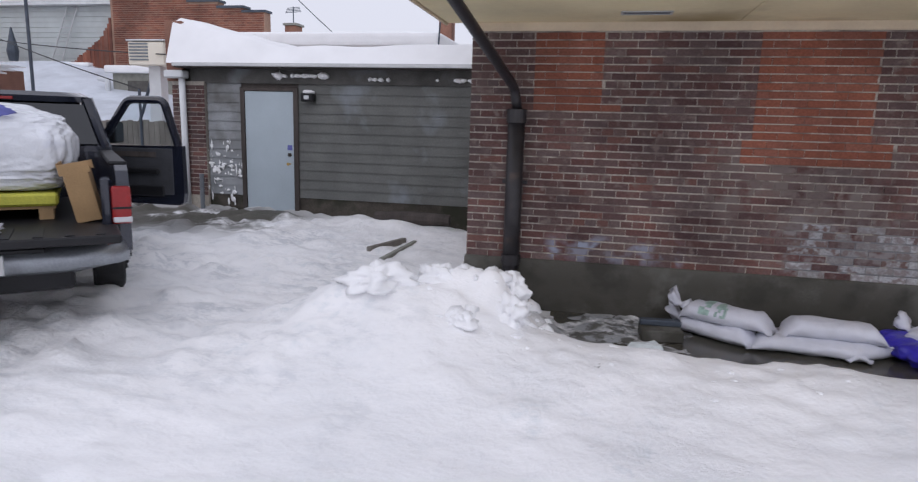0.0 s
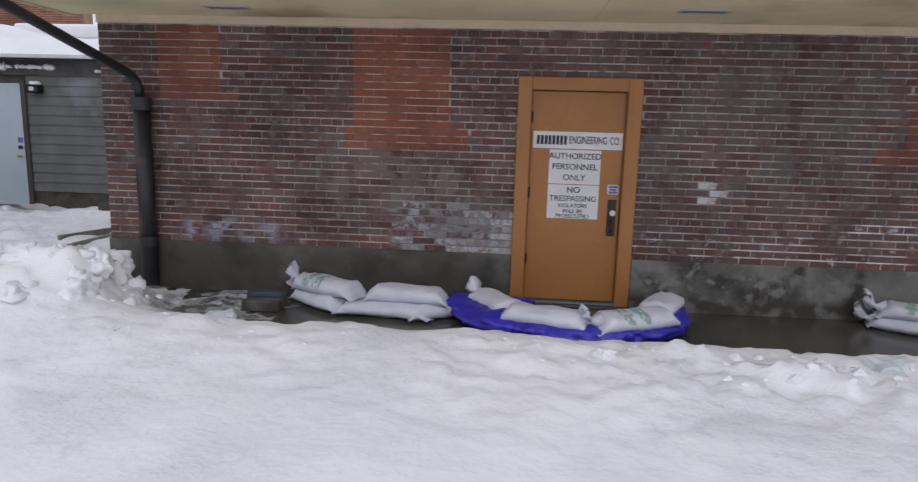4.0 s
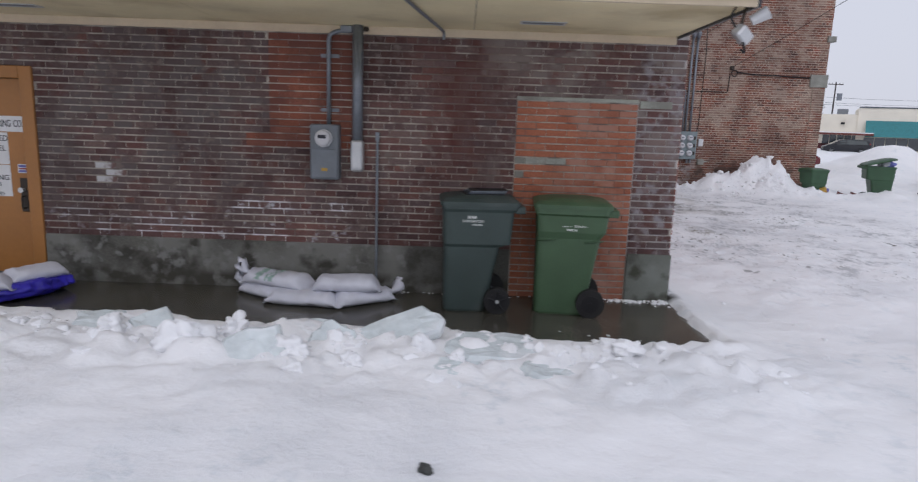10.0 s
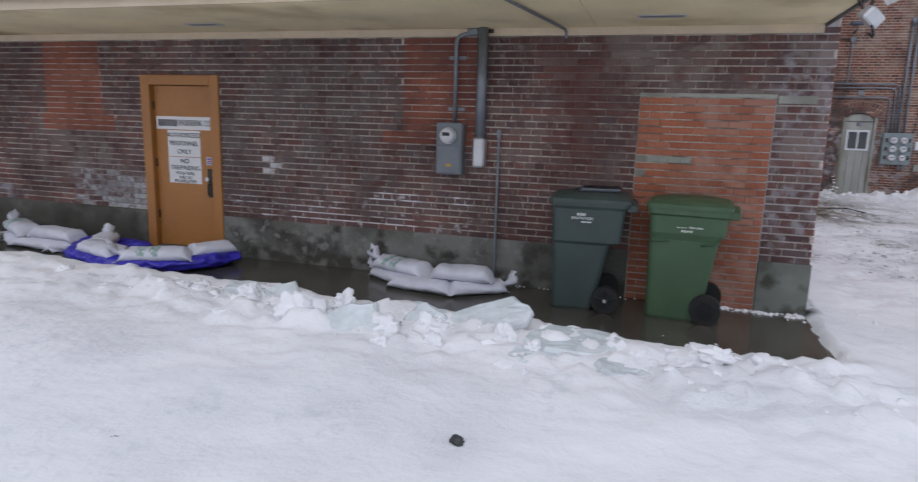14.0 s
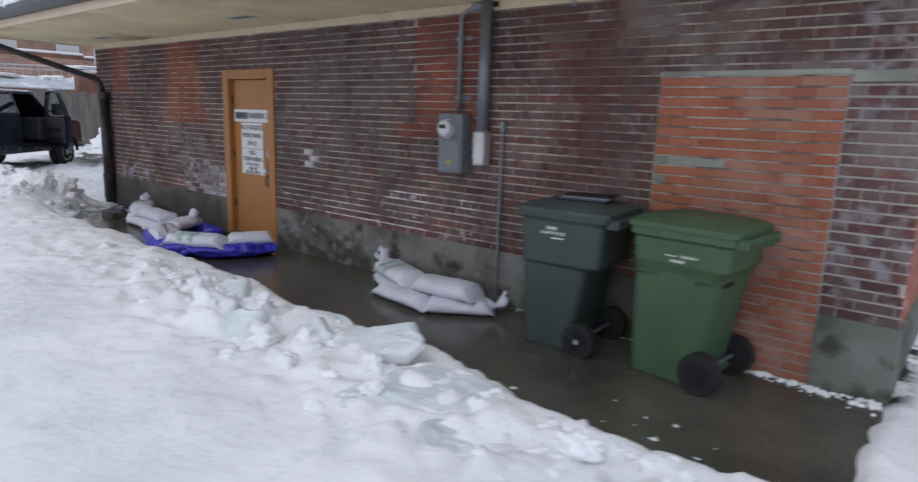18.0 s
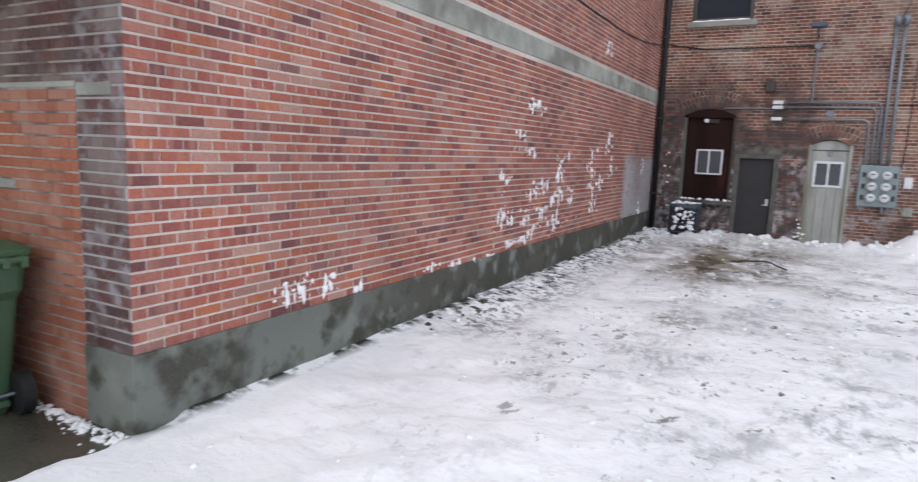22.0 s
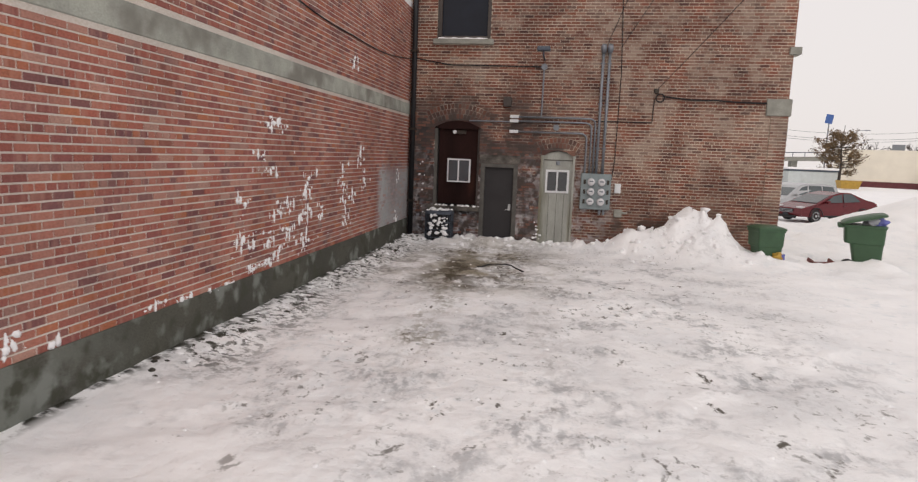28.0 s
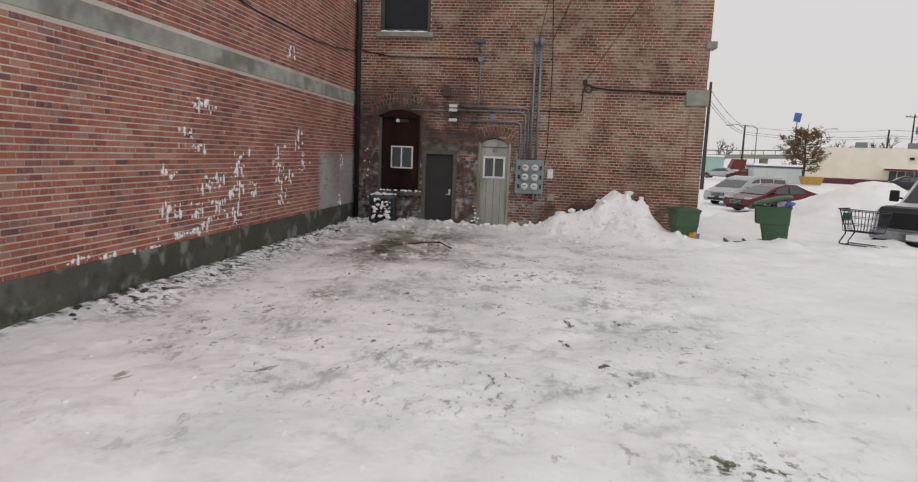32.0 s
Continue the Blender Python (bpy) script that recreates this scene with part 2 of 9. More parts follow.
BRICK_ORANGE_NEW = brick_mat("orange_infill_brick", [(0.36, 0.125, 0.068), (0.43, 0.16, 0.09), (0.45, 0.185, 0.11), (0.38, 0.135, 0.075)], [((8.5, None, -0.1), (9.9, None, 0.7), 0.5, (0.27, 0.14, 0.10), 6, 0.48), ((9.0, None, 0.0), (9.85, None, 2.1), 0.4, (0.40, 0.215, 0.16), 3, 0.53)], dirt=0.3)
BRICK_PAINTED = brick_mat("flaking_white_painted_brick", [(0.36, 0.36, 0.38), (0.48, 0.485, 0.50), (0.26, 0.25, 0.25), (0.40, 0.40, 0.41)], [((1.4, None, 0.4), (4.7, None, 1.4), 0.2, (0.15, 0.10, 0.09), 16, 0.50)], dirt=0.25)
BRICK_RED = brick_mat("red_side_brick", [(0.40, 0.135, 0.092), (0.31, 0.10, 0.08), (0.44, 0.205, 0.155), (0.37, 0.12, 0.085), (0.165, 0.07, 0.074), (0.46, 0.165, 0.085), (0.255, 0.09, 0.083), (0.42, 0.145, 0.10), (0.45, 0.265, 0.21), (0.19, 0.082, 0.082), (0.43, 0.19, 0.145), (0.38, 0.115, 0.08)],
                      SIDE_MARKS, dirt=0.22, bands=(0.46, 0.24, 0.19))
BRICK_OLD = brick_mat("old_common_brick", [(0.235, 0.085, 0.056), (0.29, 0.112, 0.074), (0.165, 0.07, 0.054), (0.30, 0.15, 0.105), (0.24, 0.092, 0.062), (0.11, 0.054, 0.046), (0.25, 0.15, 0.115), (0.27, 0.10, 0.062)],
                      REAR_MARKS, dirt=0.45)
BRICK_FAR = brick_mat("far_brown_brick", [(0.31, 0.155, 0.105), (0.38, 0.20, 0.14), (0.26, 0.135, 0.10)], dirt=0.4)
# far west brick: distance haze and brighter light are mixed into these pale tones
BRICK_WEST = brick_mat("haze_paled_far_brick", [(0.60, 0.40, 0.31), (0.66, 0.46, 0.36), (0.52, 0.34, 0.265), (0.64, 0.42, 0.32)], dirt=0.3)
MORTAR_FAR = brick_mat("pale_far_mortar", [(0.52, 0.42, 0.33), (0.52, 0.42, 0.33)], even=True, dirt=0.3)
BRICK_PARAPET = brick_mat("old_parapet_brick", [(0.25, 0.095, 0.065), (0.32, 0.125, 0.08), (0.20, 0.08, 0.06), (0.30, 0.15, 0.105)], dirt=0.45)
MORTAR_PARAPET = brick_mat("brown_parapet_mortar", [(0.40, 0.26, 0.19), (0.40, 0.26, 0.19)], even=True, dirt=0.35)
LINTEL = mat("dirty_cement", (0.115, 0.105, 0.092), 0.9, var=0.4, scale=5, fine=40, stain=(0.045, 0.04, 0.036), stain_at=0.52, bump=0.4)
FENCE_GREY = mat("weathered_fence_boards", (0.19, 0.175, 0.155), 0.85, var=0.3, scale=5, streak=0.2)
HEADER = mat("grimy_header_paint", (0.072, 0.07, 0.066), 0.8, var=0.4, scale=3, stain=(0.16, 0.17, 0.18), stain_at=0.62)
# snow of the west slope: its bluish shade is put into the base colour
SNOW_SHADE = mat("shade_toned_snow", (0.62, 0.655, 0.715), 0.7, var=0.1, scale=1.5, fine=14, bump=0.5, stain=(0.48, 0.51, 0.56), stain_at=0.6, spec=0.2)
METER_PAINT = mat("pale_green_grey_meter_paint", (0.21, 0.255, 0.265), 0.5, var=0.12, scale=6, bump=0.05)
PAINT_CHIP = mat("bright_white_paint_chip", (0.52, 0.52, 0.53), 0.7, var=0.15, scale=14, fine=80, stain=(0.16, 0.10, 0.09), stain_at=0.54)
MORTAR_FRONT = brick_mat("grey_mortar", [(0.47, 0.43, 0.37), (0.47, 0.43, 0.37)], [
    ((3.8, None, 0.46), (6.3, None, 0.62), 0.10, (0.72, 0.72, 0.74), 2.2, 0.46), ((5.7, None, 0.78), (6.95, None, 0.93), 0.06, (0.72, 0.72, 0.74), 2.5, 0.46),
    # from x 9.75 mortar is toned down, painted shade past the canopy's end
    ((3.8, None, 0.60), (5.4, None, 0.76), 0.08, (0.66, 0.66, 0.68), 3.0, 0.52), ((7.6, None, 1.2), (8.5, None, 2.7), 0.5, (0.16, 0.11, 0.09), 3, 0.42), ((-1.4, None, 0.4), (10.3, None, 2.7), 0.3, (0.17, 0.14, 0.125), 4.5, 0.54), ((9.75, None, 0.4), (10.4, None, 2.7), 0.15, (0.36, 0.34, 0.33), 3, 0.36),
    ((1.5, None, 0.45), (2.66, None, 0.95), 0.15, (0.20, 0.20, 0.21), 6, 0.40)], even=True, dirt=0.35)
MORTAR_SIDE = brick_mat("pale_mortar", [(0.66, 0.60, 0.535), (0.66, 0.60, 0.535)], SIDE_MARKS, even=True, dirt=0.2)
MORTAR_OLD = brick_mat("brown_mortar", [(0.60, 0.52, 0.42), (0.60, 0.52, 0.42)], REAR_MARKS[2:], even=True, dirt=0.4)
CONCRETE = brick_mat("stained_concrete", [(0.125, 0.124, 0.108), (0.125, 0.124, 0.108)], [((-1.6, None, -0.4), (10.4, None, 0.6), 0.2, (0.185, 0.185, 0.168), 1.3, 0.50), ((-1.6, None, -0.4), (2.7, None, 0.6), 0.6, (0.07, 0.066, 0.055), 1.6, 0.40), ((-1.6, None, -0.4), (10.4, None, 0.6), 0.2, (0.05, 0.048, 0.04), 3.2, 0.57),
                                          ((3.7, None, 0.1), (7.6, None, 0.6), 0.3, (0.21, 0.21, 0.20), 9, 0.60), ((-1.6, None, -0.4), (10.4, None, 0.16), 0.1, (0.055, 0.052, 0.042), 5, 0.50)], even=True, dirt=0.35, rough=0.7)
BAND = mat("grey_render", (0.32, 0.33, 0.29), 0.85, var=0.25, scale=3, fine=50, stain=(0.19, 0.185, 0.16), stain_at=0.55)
CONCRETE_SIDE = brick_mat("mossy_dark_concrete", [(0.09, 0.09, 0.073), (0.09, 0.09, 0.073)], [((9.7, 5.4, -0.5), (10.7, 8.6, 0.7), 1.4, (0.235, 0.255, 0.23), 2.4, 0.47), ((9.7, 5.4, -0.5), (10.7, 20.0, 0.7), 0.3, (0.20, 0.215, 0.195), 3.0, 0.60), ((9.7, 5.4, -0.5), (10.7, 20.0, 0.7), 0.3, (0.06, 0.062, 0.046), 4.0, 0.60)], even=True, dirt=0.3)
SLAB = mat("wet_concrete", (0.078, 0.073, 0.058), 0.2, var=0.3, scale=1.4, fine=35, stain=(0.048, 0.045, 0.036), stain_at=0.55, bump=0.05)
SOFFIT = mat("cream_plywood", (0.76, 0.66, 0.42), 0.7, var=0.12, scale=1.2, fine=30, stain=(0.40, 0.31, 0.16), stain_at=0.60, bump=0.05)
TRIM = mat("cream_trim_paint", (0.60, 0.50, 0.36), 0.6, var=0.08, scale=4, fine=40, bump=0.05)
GUTTER = mat("dark_gutter_paint", (0.04, 0.045, 0.055), 0.4, var=0.15)
PIPE_BROWN = mat("dark_downpipe_paint", (0.022, 0.02, 0.023), 0.45, var=0.25, scale=8, stain=(0.08, 0.05, 0.04), stain_at=0.66)
DOOR_OCHRE = mat("ochre_door_paint", (0.36, 0.16, 0.04), 0.45, var=0.08, scale=2, fine=25, stain=(0.26, 0.12, 0.035), stain_at=0.7, bump=0.04)
GALV = mat("galvanised_steel", (0.22, 0.24, 0.27), 0.45, 0.5, var=0.15, scale=9)
BOX_GREY = mat("grey_meter_paint", (0.17, 0.19, 0.215), 0.5, var=0.1, scale=6, bump=0.05)
METAL_DARK = mat("dark_bronze_metal", (0.05, 0.042, 0.035), 0.4, 0.6, var=0.2)
CHROME = mat("chrome", (0.45, 0.47, 0.50), 0.28, 1.0, var=0.05, bump=0.02)
BUMPER = mat("dull_silver_bumper", (0.32, 0.34, 0.37), 0.35, 0.7, var=0.2, scale=3, bump=0.03, stain=(0.12, 0.12, 0.12), stain_at=0.62)
BLACK = mat("black_rubber", (0.012, 0.012, 0.013), 0.7, var=0.3, scale=12, bump=0.2)
PLASTIC_BLACK = mat("black_plastic", (0.013, 0.013, 0.015), 0.5, var=0.2, spec=0.3)
SIGN = mat("white_sign_enamel", (0.70, 0.71, 0.72), 0.4, var=0.05, bump=0.02)
INK = mat("black_sign_letters", (0.02, 0.02, 0.03), 0.6, var=0.1)
INK_WHITE = mat("white_print", (0.7, 0.72, 0.7), 0.6, var=0.1)
BAG = mat("white_woven_bag", (0.62, 0.63, 0.70), 0.55, var=0.1, scale=6, fine=240, bump=0.25)
WRAP = mat("wrapped_white_bags", (0.70, 0.72, 0.76), 0.22, var=0.1, scale=3, fine=18, bump=0.5, stain=(0.42, 0.46, 0.60), stain_at=0.62)
BAG_GREEN = mat("green_bag_print", (0.30, 0.42, 0.38), 0.6, var=0.25, scale=20, fine=200)
TARP = mat("blue_poly_tarp", (0.04, 0.03, 0.40), 0.33, var=0.25, scale=7, fine=30, bump=0.3)
BIN_GREY = mat("grey_green_bin_plastic", (0.042, 0.062, 0.058), 0.5, var=0.15, scale=3, fine=90, bump=0.08, stain=(0.07, 0.085, 0.08), stain_at=0.62)
BIN_GREEN = mat("olive_green_bin_plastic", (0.055, 0.105, 0.052), 0.5, var=0.15, scale=3, fine=90, bump=0.08, stain=(0.085, 0.13, 0.075), stain_at=0.64)
BIN_FAR = mat("bright_green_bin_plastic", (0.036, 0.088, 0.042), 0.5, var=0.15, scale=3, fine=90, bump=0.08)
SNOW_CLEAN = mat("clean_snow", (0.89, 0.895, 0.91), 0.6, var=0.04, scale=2, fine=14, bump=0.35, spec=0.25)
ICE = mat("blue_grey_ice", (0.64, 0.69, 0.70), 0.25, var=0.14, scale=6, fine=25, bump=0.3, stain=(0.80, 0.82, 0.84), stain_at=0.58)
SIDING = mat("grey_lap_siding", (0.122, 0.126, 0.120), 0.7, var=0.18, scale=2.2, fine=40, stain=(0.25, 0.28, 0.31), stain_at=0.62, streak=1.0)
SIDING_WORN = mat("peeling_pale_siding", (0.27, 0.285, 0.30), 0.7, var=0.15, scale=2.2, fine=40, stain=(0.12, 0.12, 0.115), stain_at=0.56)
DOOR_PALE = mat("pale_blue_grey_door", (0.42, 0.49, 0.54), 0.45, var=0.05, scale=2, bump=0.03)
WOOD_OLD = mat("weathered_dark_wood", (0.06, 0.05, 0.045), 0.8, var=0.35, scale=5, streak=0.15)
WHITE_PAINT = mat("white_gloss_paint", (0.66, 0.68, 0.70), 0.45, var=0.08, scale=4)
FOUND_DARK = mat("mossy_dark_footing", (0.06, 0.052, 0.042), 0.9, var=0.4, scale=5, stain=(0.03, 0.032, 0.02), stain_at=0.55)
GREY_DOOR = mat("charcoal_door_paint", (0.038, 0.036, 0.038), 0.6, var=0.1, scale=3, bump=0.05, spec=0.25)
FRAME_GREY = mat("weathered_grey_frame", (0.092, 0.088, 0.08), 0.7, var=0.25, scale=6)
MAROON = mat("maroon_boarded_panel", (0.020, 0.008, 0.007), 0.7, var=0.4, scale=3, stain=(0.06, 0.022, 0.014), stain_at=0.60, streak=0.25, spec=0.12)
DOOR_WORN = mat("worn_white_door_paint", (0.33, 0.34, 0.31), 0.7, var=0.2, scale=4, streak=0.2, stain=(0.16, 0.15, 0.10), stain_at=0.58)
STONE_SILL = mat("grey_stone_sill", (0.26, 0.26, 0.23), 0.85, var=0.2, scale=5)
TRUCK_PAINT = mat("dark_slate_truck_paint", (0.016, 0.019, 0.033), 0.2, 0.15, var=0.15, scale=2, bump=0.01, stain=(0.055, 0.056, 0.062), stain_at=0.64)
TRUCK_PAINT.node_tree.nodes["Principled BSDF"].inputs["Coat Weight"].default_value = 0.7
TRUCK_TRIM = mat("grey_door_lining", (0.045, 0.047, 0.054), 0.7, var=0.2)
RED_LENS = mat("red_lamp_lens", (0.26, 0.012, 0.012), 0.2, var=0.15, bump=0.02)
CLEAR_LENS = mat("clear_lamp_lens", (0.6, 0.6, 0.62), 0.15, var=0.1, bump=0.02)
CARD = mat("brown_cardboard", (0.34, 0.22, 0.105), 0.8, var=0.12, scale=4)
PALLET = mat("yellow_pallet_wrap", (0.50, 0.49, 0.06), 0.6, var=0.2, scale=5)
PINE = mat("pine_pallet_wood", (0.33, 0.22, 0.11), 0.8, var=0.2, scale=6, streak=0.3)
SHEET_PALE = mat("pale_grey_roof_sheet", (0.46, 0.49, 0.51), 0.5, var=0.15, scale=1.5, streak=3, stain=(0.80, 0.81, 0.83), stain_at=0.56)
BLUE_PRINT = mat("blue_bag_print", (0.13, 0.14, 0.42), 0.5, var=0.2)
WHITE_WALL = mat("white_store_stucco", (0.80, 0.75, 0.64), 0.8, var=0.06, scale=0.6, fine=20)
TEAL = mat("teal_awning_cloth", (0.05, 0.22, 0.24), 0.7, var=0.15)
SIDING_WHITE = mat("white_lap_siding", (0.50, 0.54, 0.54), 0.6, var=0.08, scale=2)
ALU = mat("aluminium", (0.55, 0.56, 0.57), 0.4, 0.6, var=0.1)
BARK = mat("grey_brown_bark", (0.085, 0.07, 0.06), 0.9, var=0.3, scale=9)
LEAF = mat("dry_brown_leaves", (0.16, 0.10, 0.045), 0.8, var=0.35, scale=2)
POLE_WOOD = mat("tarred_pole_wood", (0.055, 0.045, 0.04), 0.85, var=0.3, scale=6)
CART_BLUE = mat("dark_blue_cart_wire", (0.016, 0.02, 0.04), 0.45, 0.2, var=0.2)
CAR_RED = mat("red_car_paint", (0.115, 0.012, 0.017), 0.2, 0.2, var=0.08, bump=0.01)
CAR_SILVER = mat("silver_car_paint", (0.45, 0.46, 0.47), 0.25, 0.5, var=0.06, bump=0.01)
CAR_WHITE = mat("white_truck_paint", (0.62, 0.64, 0.68), 0.3, var=0.05, bump=0.01)
CAR_BLACK = mat("black_car_paint", (0.02, 0.022, 0.028), 0.25, 0.2, var=0.1, bump=0.01)
YELLOW = mat("yellow_paint", (0.42, 0.26, 0.04), 0.5, var=0.15)
RUST_RED = mat("faded_red_paint", (0.14, 0.03, 0.024), 0.5, var=0.2)
STEEL_DARK = mat("blue_grey_steel", (0.07, 0.085, 0.11), 0.5, 0.3, var=0.2)


def glass_mat(name, tint, rough=0.05, alpha=1.0):
    m = mat(name, tint, rough, var=0.15, scale=1.5, bump=0.01, spec=0.8)
    m.node_tree.nodes["Principled BSDF"].inputs["Coat Weight"].default_value = 0.15
    return m


GLASS_DARK = glass_mat("dark_window_glass", (0.012, 0.014, 0.018))
GLASS_GREY = glass_mat("grey_window_glass", (0.06, 0.07, 0.08))
GLASS_NIGHT = mat("unlit_window_glass", (0.010, 0.013, 0.022), 0.12, var=0.2, scale=1.5, bump=0.01, spec=0.2)
GLASS_CAR = glass_mat("car_window_glass", (0.035, 0.05, 0.055))
GLASS_CLEAR = bpy.data.materials.new("clear_glass")
GLASS_CLEAR.use_nodes = True
_g = GLASS_CLEAR.node_tree.nodes["Principled BSDF"]
_g.inputs["Transmission Weight"].default_value, _g.inputs["Roughness"].default_value = 1.0, 0.02
_g.inputs["IOR"].default_value, _g.inputs["Base Color"].default_value = 1.1, (0.75, 0.8, 0.82, 1)


def snow_ground_mat():
    """Trodden snow: white, with slush, mud tracks and grit by place."""
    m = bpy.data.materials.new("trodden_snow")
    m.use_nodes = True
    nd, ln = m.node_tree.nodes, m.node_tree.links
    b = nd["Principled BSDF"]
    b.inputs["Roughness"].default_value, b.inputs["Specular IOR Level"].default_value = 0.6, 0.25
    geo = nd.new("ShaderNodeNewGeometry")
    sep = nd.new("ShaderNodeSeparateXYZ")
    ln.new(geo.outputs["Position"], sep.inputs[0])

    def noise_mask(scale, lo, hi, detail=8, stretch=(1, 1, 1), turn=0.0, rough=0.62):
        mp = nd.new("ShaderNodeMapping")
        mp.inputs["Scale"].default_value, mp.inputs["Rotation"].default_value = stretch, (0, 0, turn)
        ln.new(geo.outputs["Position"], mp.inputs[0])
        n = nd.new("ShaderNodeTexNoise")
        n.inputs["Scale"].default_value, n.inputs["Detail"].default_value = scale, detail
        n.inputs["Roughness"].default_value = rough
        ln.new(mp.outputs[0], n.inputs[0])
        r = nd.new("ShaderNodeValToRGB")
        r.color_ramp.elements[0].position, r.color_ramp.elements[1].position = lo, hi
        ln.new(n.outputs[0], r.inputs[0])
        return r.outputs[0]

    def lay(under, colour, mask):
        mx = nd.new("ShaderNodeMixRGB")
        mx.inputs[2].default_value = (*colour, 1)
        ln.new(mask, mx.inputs[0])
        if isinstance(under, tuple):
            mx.inputs[1].default_value = (*under, 1)
        else:
            ln.new(under, mx.inputs[1])
        return mx.outputs[0]

    mul = lambda a, c: math_node(nd, ln, "MULTIPLY", a, c)
    col = lay((0.915, 0.912, 0.92), (0.855, 0.862, 0.88), noise_mask(0.9, 0.46, 0.66, 12))
    col = lay(col, (0.77, 0.795, 0.82), mul(noise_mask(0.5, 0.46, 0.60, 6), noise_mask(5.0, 0.53, 0.62, 12, rough=0.72)))
    lot = box_mask(nd, ln, sep.outputs, (10.8, 7.5, None), (17.2, 18.2, None), 2.5)
    col = lay(col, (0.73, 0.73, 0.745), mul(lot, noise_mask(0.55, 0.44, 0.66, 12)))
    col = lay(col, (0.47, 0.475, 0.49), mul(lot, mul(noise_mask(1.1, 0.50, 0.60, 10), noise_mask(8.0, 0.46, 0.56, 12, (1, 0.55, 1), 0.3, 0.75))))
    col = lay(col, (0.23, 0.225, 0.215), mul(lot, mul(noise_mask(0.8, 0.46, 0.60, 8), noise_mask(11.0, 0.565, 0.60, 12, (1, 0.6, 1), 0.2, 0.72))))
    col = lay(col, (0.11, 0.10, 0.085), mul(lot, noise_mask(3.6, 0.62, 0.645, 12, (1, 0.6, 1), 0.35, 0.7)))
    path = box_mask(nd, ln, sep.outputs, (11.2, 14.0, None), (13.6, 18.5, None), 1.8)
    col = lay(col, (0.30, 0.27, 0.21), mul(path, noise_mask(1.2, 0.42, 0.56, 12)))
    col = lay(col, (0.085, 0.068, 0.042), mul(path, mul(noise_mask(1.1, 0.44, 0.56, 10), noise_mask(8.0, 0.46, 0.55, 12, (1, 0.6, 1), 0.1, 0.75))))
    wet = box_mask(nd, ln, sep.outputs, (11.75, 13.6, None), (12.6, 17.0, None), 0.9)
    col = lay(col, (0.07, 0.055, 0.033), mul(wet, noise_mask(2.2, 0.47, 0.52, 12, (1, 0.7, 1), 0.2, 0.68)))
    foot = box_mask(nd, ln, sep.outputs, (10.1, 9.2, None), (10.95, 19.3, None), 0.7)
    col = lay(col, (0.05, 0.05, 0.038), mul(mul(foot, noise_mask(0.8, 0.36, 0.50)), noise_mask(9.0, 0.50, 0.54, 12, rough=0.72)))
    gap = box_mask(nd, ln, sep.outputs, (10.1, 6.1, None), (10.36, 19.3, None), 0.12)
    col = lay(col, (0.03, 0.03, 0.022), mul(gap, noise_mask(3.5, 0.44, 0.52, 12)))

    def track(a, bq, c, half):
        """1 on a bent wheel track x = a + bq (y - c)^2."""
        dy = math_node(nd, ln, "SUBTRACT", sep.outputs[1], c)
        xc = math_node(nd, ln, "ADD", mul(mul(dy, dy), bq), a)
        d = math_node(nd, ln, "ABSOLUTE", math_node(nd, ln, "SUBTRACT", sep.outputs[0], xc))
        n = nd.new("ShaderNodeClamp")
        ln.new(math_node(nd, ln, "SUBTRACT", 1.3, math_node(nd, ln, "DIVIDE", d, half)), n.inputs[0])
        return n.outputs[0]

    yard = box_mask(nd, ln, sep.outputs, (10.6, 10.0, None), (18.0, 19.2, None), 1.6)
    for a, bq, c, half, tone in ((12.2, 0.006, 17.0, 0.32, (0.27, 0.25, 0.205)), (13.5, 0.010, 17.5, 0.20, (0.54, 0.53, 0.53))):
        col = lay(col, tone, mul(mul(yard, mul(track(a, bq, c, half), noise_mask(0.7, 0.42, 0.60, 6))), noise_mask(7.5, 0.47, 0.55, 12, (1, 0.55, 1), 0.0, 0.74)))
    west = box_mask(nd, ln, sep.outputs, (-10.0, 3.0, None), (-1.4, 9.6, None), 1.5)
    col = lay(col, (0.66, 0.675, 0.705), mul(west, mul(noise_mask(1.1, 0.46, 0.60), noise_mask(7.0, 0.47, 0.58, 12, (0.6, 1, 1), 0.2, 0.74))))
    shed = box_mask(nd, ln, sep.outputs, (-9.0, 7.6, None), (-4.4, 9.5, None), 0.8)
    col = lay(col, (0.11, 0.105, 0.09), mul(shed, noise_mask(0.9, 0.39, 0.47)))
    slush = box_mask(nd, ln, sep.outputs, (-0.55, 5.2, None), (2.3, 6.2, None), 0.3)
    col = lay(col, (0.30, 0.31, 0.32), mul(slush, noise_mask(2.0, 0.36, 0.50, 12, rough=0.7)))
    col = lay(col, (0.10, 0.098, 0.09), mul(slush, noise_mask(6.0, 0.47, 0.55, 12, rough=0.7)))
    moss = box_mask(nd, ln, sep.outputs, (16.0, 7.1, None), (16.8, 7.5, None), 0.3)
    col = lay(col, (0.09, 0.09, 0.05), mul(moss, noise_mask(9, 0.53, 0.58, 12, rough=0.7)))
    col = lay(col, (0.10, 0.095, 0.085), noise_mask(2.3, 0.705, 0.72, 12, rough=0.7))
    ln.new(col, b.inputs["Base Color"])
    crust = noise_mask(0.45, 0.42, 0.60, 4)
